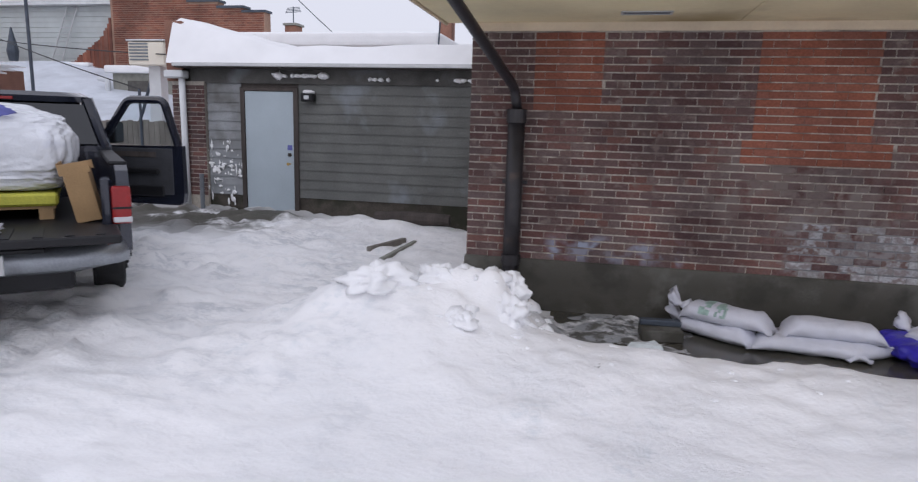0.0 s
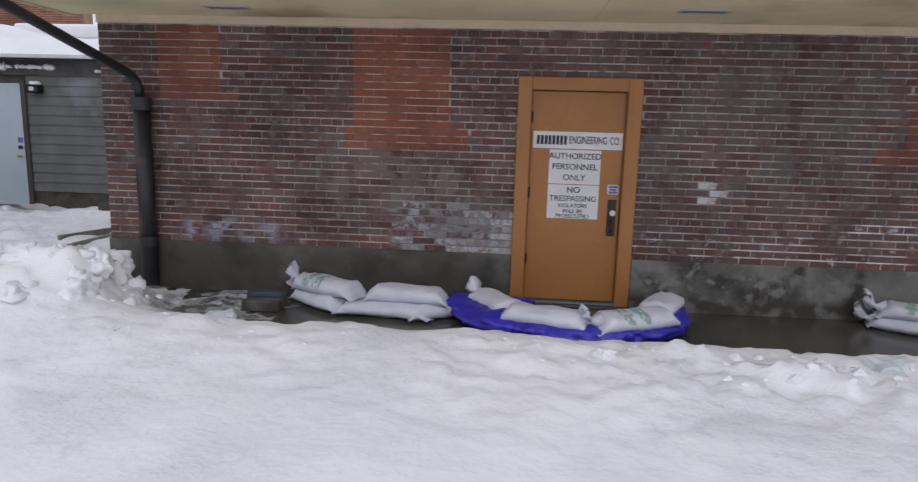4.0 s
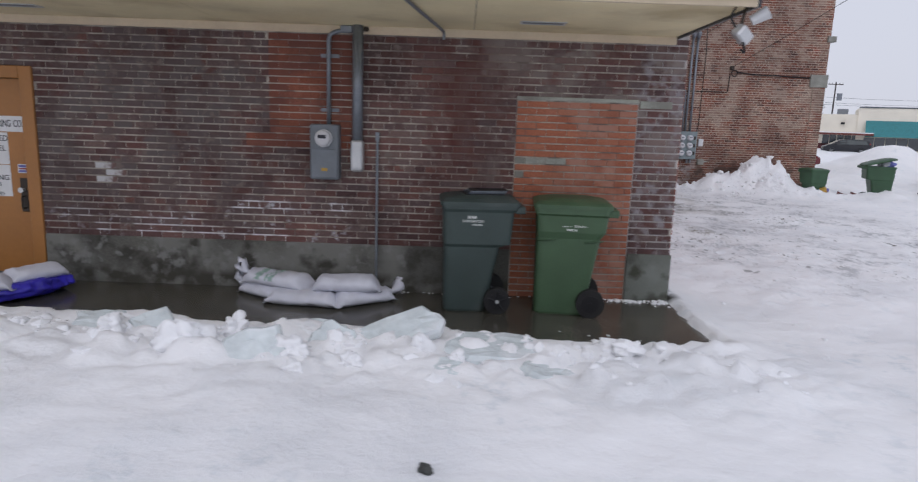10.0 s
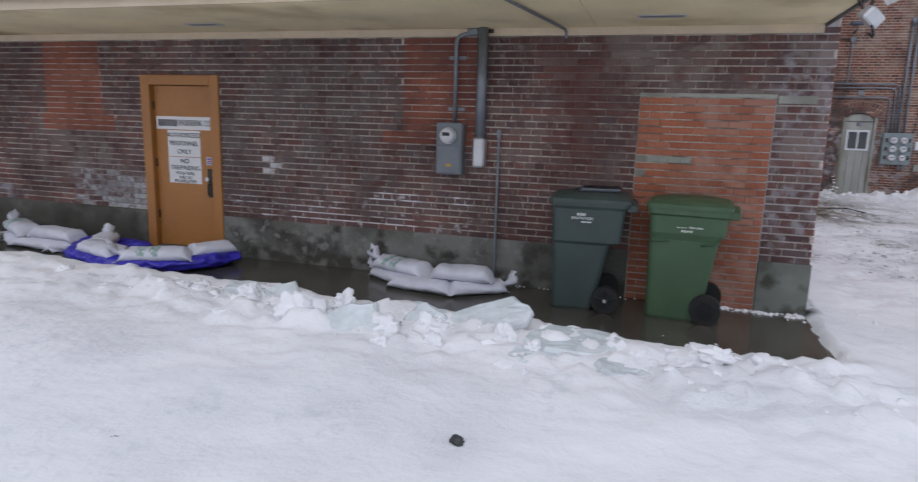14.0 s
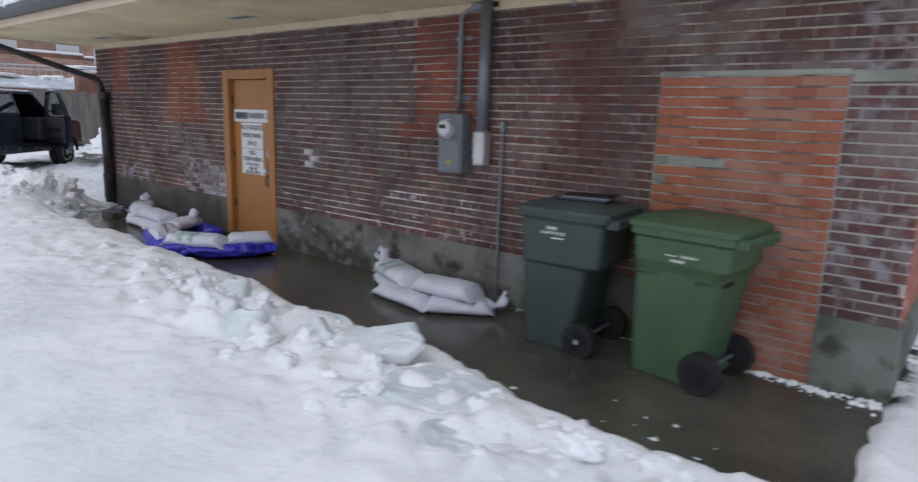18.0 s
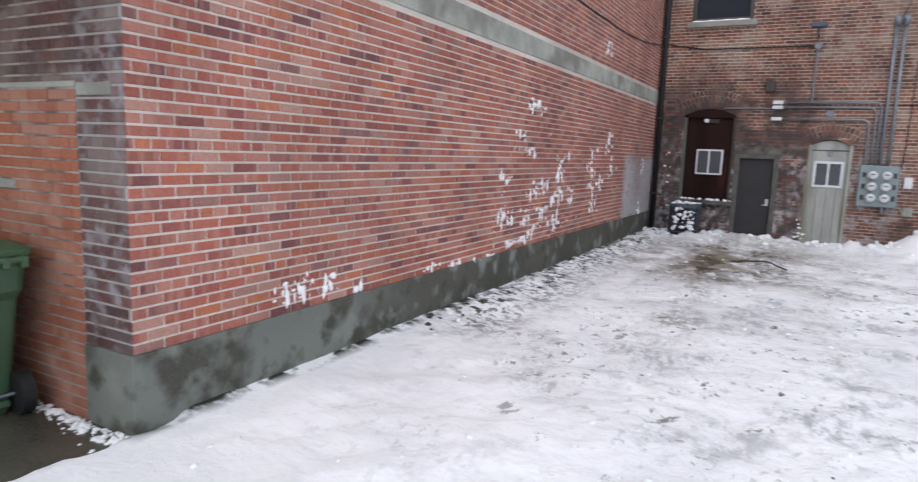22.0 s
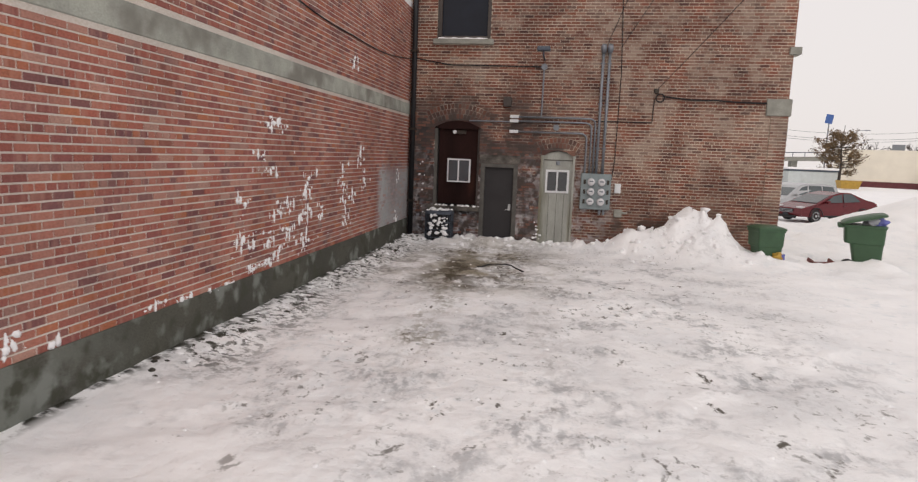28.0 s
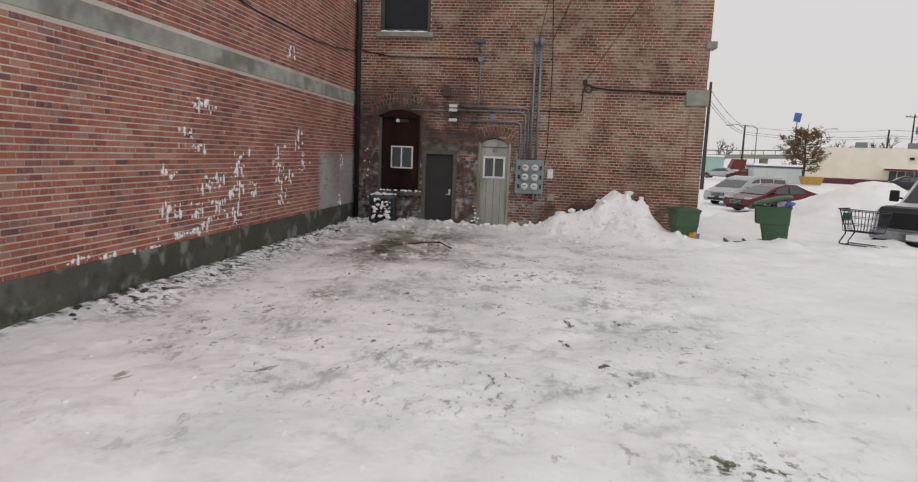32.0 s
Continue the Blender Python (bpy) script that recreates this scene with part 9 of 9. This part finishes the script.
cart = thing("shopping_cart", pose(22.45, 19.2, top_of(22.45, 19.2) - 0.06, 0, 0, -48) @ Matrix.Diagonal((0.92, 0.92, 0.92, 1)), "dark blue wire shopping cart in the snow", "cart")
for z, w in ((0.45, 0.46), (0.62, 0.52), (0.80, 0.56), (0.97, 0.60)):
    l = 0.78 + (z - 0.45) * 0.35
    part("basket_hoop", tube([(-l / 2, -w / 2, z), (l / 2, -w / 2, z), (l / 2, w / 2, z), (-l / 2, w / 2, z), (-l / 2, -w / 2, z)], 0.012 if z > 0.9 else 0.007, 6), CART_BLUE, cart)
for k in range(12):
    x = -0.38 + k * 0.07
    for s in (-1, 1):
        part("basket_wire", tube([(x, s * 0.23, 0.45), (x * 1.22, s * 0.30, 0.97)], 0.006, 5), CART_BLUE, cart)
for k in range(6):
    y = -0.2 + k * 0.08
    for s in (-1, 1):
        part("basket_wire", tube([(s * 0.39, y, 0.45), (s * 0.48, y * 1.25, 0.97)], 0.006, 5), CART_BLUE, cart)
    part("basket_wire", tube([(-0.39, y, 0.45), (0.39, y, 0.45)], 0.006, 5), CART_BLUE, cart)
for s in (-1, 1):
    part("frame_rail", tube(bent([(-0.5, s * 0.24, 0.97), (-0.30, s * 0.24, 0.42), (-0.46, s * 0.24, 0.12), (0.50, s * 0.20, 0.12)], 0.06), 0.016, 8), CART_BLUE, cart)
    for x in (-0.44, 0.46):
        part("caster", tube([(x, s * 0.22 - 0.015, 0.055), (x, s * 0.22 + 0.015, 0.055)], 0.055, 12), BLACK, cart)
part("handle", tube([(-0.52, -0.28, 1.0), (-0.52, 0.28, 1.0)], 0.02, 8), PLASTIC_BLACK, cart)
part("child_seat_panel", box(-0.44, -0.42, -0.2, 0.2, 0.70, 0.90), BIN_FAR, cart)

T2 = pose(27.35, 23.0, -0.34, 0, 0, 222)
t2 = pickup(T2, CAR_WHITE, "white pickup with a black bonnet guard and dark grille", 0.0, False, BUMPER, True)
part("bonnet_guard", loft([[(x, y * 0.9, z) for y in (-1, -0.7, 0.7, 1)] + [(x, y * 0.9, z + 0.035) for y in (1, 0.7, -0.7, -1)] for x, z in ((4.05, 1.265), (4.34, 1.235), (4.47, 1.13))]), PLASTIC_BLACK, t2, "black bonnet guard")
part("grille_guard", box(4.44, 4.52, -0.86, 0.86, 0.76, 1.17, 0.04, seg=2), PLASTIC_BLACK, t2, "wide black grille")
part("lower_valance", box(4.20, 4.58, -0.95, 0.95, 0.28, 0.49, 0.05), PLASTIC_BLACK, t2, "black lower valance")
A, B = Vector((50.0, 98.0, 0)), Vector((72.0, 86.0, 0))
yaw = math.degrees(math.atan2(B.y - A.y, B.x - A.x))
ST = pose(50.0, 98.0, -0.3, 0, 0, yaw)
Ls = (B - A).length
store = thing("store", ST, "white stucco store with maroon plinth and teal awning", "building")
part("wall", box(0, Ls * 0.58, 0, 12, 0, 5.1), WHITE_WALL, store)
part("wall", box(Ls * 0.58, Ls * 1.6, -0.2, 12, 0, 6.0), WHITE_WALL, store)
part("plinth", box(-0.02, Ls * 0.58, -0.06, 0, 0, 1.0), mat("maroon_plinth", (0.12, 0.03, 0.035), 0.7), store, "dark maroon plinth")
part("parapet_cap", box(Ls * 0.58, Ls * 1.6, -0.3, 0.2, 6.0, 6.15), STEEL_DARK, store)
part("flat_canopy", box(Ls * 0.40, Ls * 0.66, -2.4, 0, 2.25, 2.5, 0.03), RUST_RED, store, "thin maroon-edged flat canopy")
part("canopy_snow", box(Ls * 0.40, Ls * 0.66, -2.4, 0, 2.5, 2.62, 0.04), SNOW_CLEAN, store)
for k in range(8):
    x = Ls * 0.62 + k * 1.3
    part("shop_window", box(x, x + 1.2, -0.28, -0.2, 0.4, 2.0), GLASS_GREY, store)
for k in range(5):
    x = Ls * 0.42 + k * 0.9
    part("shop_window", box(x, x + 0.8, -0.06, 0.0, 0.7, 2.2), GLASS_GREY, store)
aw = prism([(-2.0, 2.1), (-0.2, 4.3), (-0.2, 4.15), (-1.9, 2.1)], Ls * 0.62, Ls * 1.5)
for v in aw.verts:
    v.co = Vector((v.co.y, v.co.x, v.co.z))
bmesh.ops.recalc_face_normals(aw, faces=aw.faces)
part("awning", aw, TEAL, store, "teal cloth awning")
part("wall_lamp", box(Ls * 0.5, Ls * 0.5 + 0.5, -0.4, 0, 3.7, 4.0, 0.05), PLASTIC_BLACK, store)
for k in range(3):
    part("roof_unit", box(6 + k * 6, 7.4 + k * 6, 5, 6.5, 5.1, 6.0), GALV, store)

sh = thing("white_trailer", Matrix(), "white site trailer with snow on its roof", "trailer")
part("body", box(40.2, 45.6, 85.0, 88.0, -0.2, 1.75, 0.05), SIDING_WHITE, sh)
part("roof_edge", box(40.1, 45.7, 84.9, 88.1, 1.75, 1.92, 0.03), STEEL_DARK, sh)
part("roof_snow", box(40.1, 45.7, 84.9, 88.1, 1.92, 2.2, 0.12, seg=2), SNOW_CLEAN, sh)
yb = thing("yellow_skip", Matrix(), "small yellow skip in the snow", "skip")
part("tub", loft([rounded(1.8, 1.2, 0.1, 0.0, 45.6, 82.0), rounded(2.3, 1.5, 0.1, 0.9, 45.6, 82.0)]), YELLOW, yb)
dt = thing("dump_truck", pose(41.6, 96.0, 0.0) @ Matrix.Diagonal((0.62, 0.62, 0.85, 1)) @ pose(-39.5, -96.0, 0.0), "red dump truck parked far off", "truck")
part("tipper", prism([(37.4, 1.5), (40.6, 1.5), (41.0, 3.2), (38.4, 3.2)], 96.0, 98.4), RUST_RED, dt)
part("cab", box(40.8, 42.4, 96.0, 98.4, 0.7, 2.6, 0.15), WHITE_PAINT, dt)
for x in (38.2, 39.2, 41.8):
    wheel(dt, x, 96.1, 0.5, 0.3)
gh = thing("teal_warehouse", Matrix(), "long pale teal warehouse wall with snow", "building")
part("wall", box(20.0, 48.0, 128.0, 140.0, 0.0, 3.3), mat("pale_teal_sheet", (0.30, 0.50, 0.46), 0.6), gh)
part("roof_snow", box(20.0, 48.0, 127.5, 140.0, 3.3, 3.6, 0.1), SNOW_CLEAN, gh)
br = thing("overpass", Matrix.Translation((0, 0, -1.5)), "long concrete overpass with a dark railing", "bridge")
part("deck", loft([[(20.0, 150.0, 3.6), (20.0, 154.0, 3.6), (20.0, 154.0, 4.5), (20.0, 150.0, 4.5)], [(130.0, 150.0, 7.4), (130.0, 154.0, 7.4), (130.0, 154.0, 8.3), (130.0, 150.0, 8.3)]]), STONE_SILL, br)
part("rail", tube([(20.0, 150.0, 5.4), (130.0, 150.0, 9.2)], 0.09, 6), STEEL_DARK, br)
for k in range(45):
    x = 21 + k * 2.4
    z = 4.5 + (x - 20) / 110 * 3.8
    part("rail_post", tube([(x, 150.0, z), (x, 150.0, z + 0.95)], 0.07, 5), STEEL_DARK, br)
for k in range(9):
    x = 26 + k * 12
    part("pier", box(x, x + 1.2, 151, 153, 0, 3.7 + (x - 20) / 110 * 3.8), STONE_SILL, br)


def pole(x, y, h, label, lamp=0, transformer=False):
    p = thing("utility_pole", Matrix.Translation((x, y, 0)), label, "pole", "utility poles")
    part("shaft", tube([(0, 0, -0.3), (0, 0, h)], [0.17, 0.11], 10), POLE_WOOD, p)
    if lamp:
        part("lamp_arm", tube(bent([(0, 0, h * 0.94), (lamp * 0.9, 0, h * 1.02), (lamp * 2.2, 0, h)], 0.4), 0.05, 6), GALV, p)
        part("lamp_head", box(lamp * 2.2 - 0.35, lamp * 2.2 + 0.35, -0.12, 0.12, h - 0.08, h + 0.06, 0.03), GALV, p)
    if transformer:
        part("crossarm", box(-1.4, 1.4, -0.06, 0.06, h - 0.5, h - 0.36), POLE_WOOD, p)
        part("transformer", tube([(0.8, -0.3, h - 3.4), (0.8, -0.3, h - 2.1)], 0.45, 14), GALV, p)
        for sx in (-1.3, -0.7, 0.7, 1.3):
            part("insulator", tube([(sx, 0, h - 0.36), (sx, 0, h - 0.16)], 0.05, 6), STONE_SILL, p)
    return p


pole(28.4, 60.0, 8.6, "dark timber pole beyond the brick building")
pole(43.0, 100.0, 7.5, "timber pole with a street lamp arm", -1)
pole(62.5, 101.0, 7.6, "timber pole behind the white store")
pole(78.0, 125.0, 11.8, "timber pole with a transformer and crossarm", 0, True)
for x, y, h, s in ((57.0, 140.0, 9.4, -1), (70.0, 142.0, 9.4, 1)):
    p = thing("street_lamp", Matrix.Translation((x, y, 0)), "tall galvanised street lamp far off", "lamp", "street lamps")
    part("shaft", tube([(0, 0, 0), (0, 0, h)], 0.1, 8), GALV, p)
    part("arm", tube(bent([(0, 0, h - 0.3), (s * 0.6, 0, h + 0.4), (s * 2.4, 0, h + 0.5)], 0.4), 0.06, 6), GALV, p)
    part("head", box(s * 2.4 - 0.5, s * 2.4 + 0.5, -0.15, 0.15, h + 0.42, h + 0.58, 0.04), GALV, p)
for z in (6.9, 7.2, 8.0):
    cable("overhead_wire", [(28.4, 60.0, z), (43.0, 100.0, z - 0.6), (62.5, 101.0, z - 0.4), (110.0, 110.0, z + 1)], 0.02, "thin overhead wire between poles", 0.5)


def tree(x, y, h, r, seed, leaves, label, leafy=LEAF):
    rg = random.Random(seed)
    t = thing("tree", Matrix.Translation((x, y, 0)), label, "tree", "far trees")
    bm = bmesh.new()
    tips = []

    def limb(p, d, l, w, depth):
        q = p + d * l
        tube([p, p.lerp(q, 0.5) + Vector((rg.uniform(-1, 1), rg.uniform(-1, 1), 0)) * l * 0.06, q], [w, w * 0.8, w * 0.6], 6, bm)
        if depth:
            for _ in range(3 if depth > 1 else 4):
                e = (d + Vector((rg.uniform(-1, 1), rg.uniform(-1, 1), rg.uniform(-0.45, 0.6))) * 0.9).normalized()
                limb(q, e, l * rg.uniform(0.6, 0.85), w * 0.55, depth - 1)
        tips.append(q)
    limb(Vector((0, 0, -0.3)), Vector((0, 0, 1)), h * 0.14, 0.16, 5 if leaves else 4)
    zmax = max(p.z for p in tips)
    rmax = max(math.hypot(p.x, p.y) for p in tips)
    for v in bm.verts:
        k = max(0.0, v.co.z) / zmax
        v.co.z *= h / zmax
        v.co.x *= 1 + (r / rmax - 1) * min(1, k * 2)
        v.co.y *= 1 + (r / rmax - 1) * min(1, k * 2)
    part("trunk", bm, BARK, t)
    if leaves:
        vs, fs = [], []
        cand = [p for p in tips if p.z > zmax * 0.25]
        for _ in range(leaves):
            p = rg.choice(cand)
            c = Vector((p.x * r / rmax, p.y * r / rmax, p.z * h / zmax)) + Vector((rg.gauss(0, 1), rg.gauss(0, 1), rg.gauss(0, 1))) * 0.34
            a, b = Vector((rg.gauss(0, 1), rg.gauss(0, 1), rg.gauss(0, 1))).normalized(), Vector((rg.gauss(0, 1), rg.gauss(0, 1), rg.gauss(0, 1))).normalized()
            s = rg.uniform(0.10, 0.22)
            k = len(vs)
            vs.extend([(c - a * s)[:], (c + b * s)[:], (c + a * s)[:], (c - b * s)[:]])
            fs.append((k, k + 1, k + 2, k + 3))
        me = bpy.data.meshes.new("crown")
        me.from_pydata(vs, [], fs)
        me.materials.append(leafy)
        o = new("crown", me)
        o.parent = t
        tagged(o, "sparse dry brown leaves")
    return t


def leafy_tree(x, y, h, r, seed, label):
    """A round-headed small tree: limbs from low on the trunk, twigs, and dry leaves along them."""
    rg = random.Random(seed)
    t = thing("tree", Matrix.Translation((x, y, 0)), label, "tree", "far trees")
    bm = bmesh.new()
    tube([(0, 0, -0.3), (0.1, 0, h * 0.3), (-0.05, 0.1, h * 0.6), (0.1, 0, h * 0.92)], [0.20, 0.15, 0.09, 0.02], 8, bm)
    vs, fs = [], []
    for k in range(64):
        f = 0.2 + 0.75 * rg.random()
        a = rg.uniform(0, 2 * math.pi)
        reach = r * (1 - (abs(f - 0.48) / 0.62) ** 2) * rg.uniform(0.5, 1.1)
        p = Vector((0, 0, h * f * 0.8))
        q = Vector((math.cos(a) * reach, math.sin(a) * reach, h * f * 0.8 + reach * rg.uniform(0.1, 0.6)))
        m = p.lerp(q, 0.5) + Vector((0, 0, -0.12 * reach))
        tube([p, m, q], [0.055, 0.035, 0.015], 5, bm)
        for _ in range(7):
            s = m.lerp(q, rg.random())
            e = s + Vector((rg.gauss(0, 1), rg.gauss(0, 1), rg.gauss(0.3, 0.8))) * 0.42
            tube([s, e], [0.018, 0.006], 4, bm)
            for _ in range(rg.choice((5, 9, 13, 18))):
                c = s.lerp(e, rg.random()) + Vector((rg.gauss(0, 1), rg.gauss(0, 1), rg.gauss(0, 1))) * 0.13
                u, v = Vector((rg.gauss(0, 1), rg.gauss(0, 1), rg.gauss(0, 1))).normalized(), Vector((rg.gauss(0, 1), rg.gauss(0, 1), rg.gauss(0, 1))).normalized()
                w, n = rg.uniform(0.06, 0.12), len(vs)
                vs.extend([(c - u * w)[:], (c + v * w)[:], (c + u * w)[:], (c - v * w)[:]])
                fs.append((n, n + 1, n + 2, n + 3))
    part("trunk", bm, BARK, t)
    me = bpy.data.meshes.new("crown")
    me.from_pydata(vs, [], fs)
    me.materials.append(LEAF)
    o = new("crown", me)
    o.parent = t
    tagged(o, "sparse dry brown leaves")


leafy_tree(46.9, 88.0, 8.0, 3.4, 4, "tree with dry brown leaves by the white store")
for i, (x, y, h, r) in enumerate(((76, 150, 8, 5), (82, 152, 7.5, 5), (88, 150, 7, 4), (56, 160, 8, 4), (70, 118, 8, 4))):
    tree(x, y, h, r, 10 + i, 0, "bare grey winter tree far off")
bs = thing("far_sign", Matrix.Translation((60.0, 128.0, 0)), "small blue sign on a tall thin mast", "sign")
part("mast", tube([(0, 0, 0), (0, 0, 10.6)], 0.1, 6), GALV, bs)
part("panel", box(-0.6, 0.6, -0.1, 0.1, -0.7, 0.9, 0.05), mat("blue_sign_paint", (0.05, 0.12, 0.35), 0.5), bs, at=pose(0, 0, 10.8, 0, 8, 0))
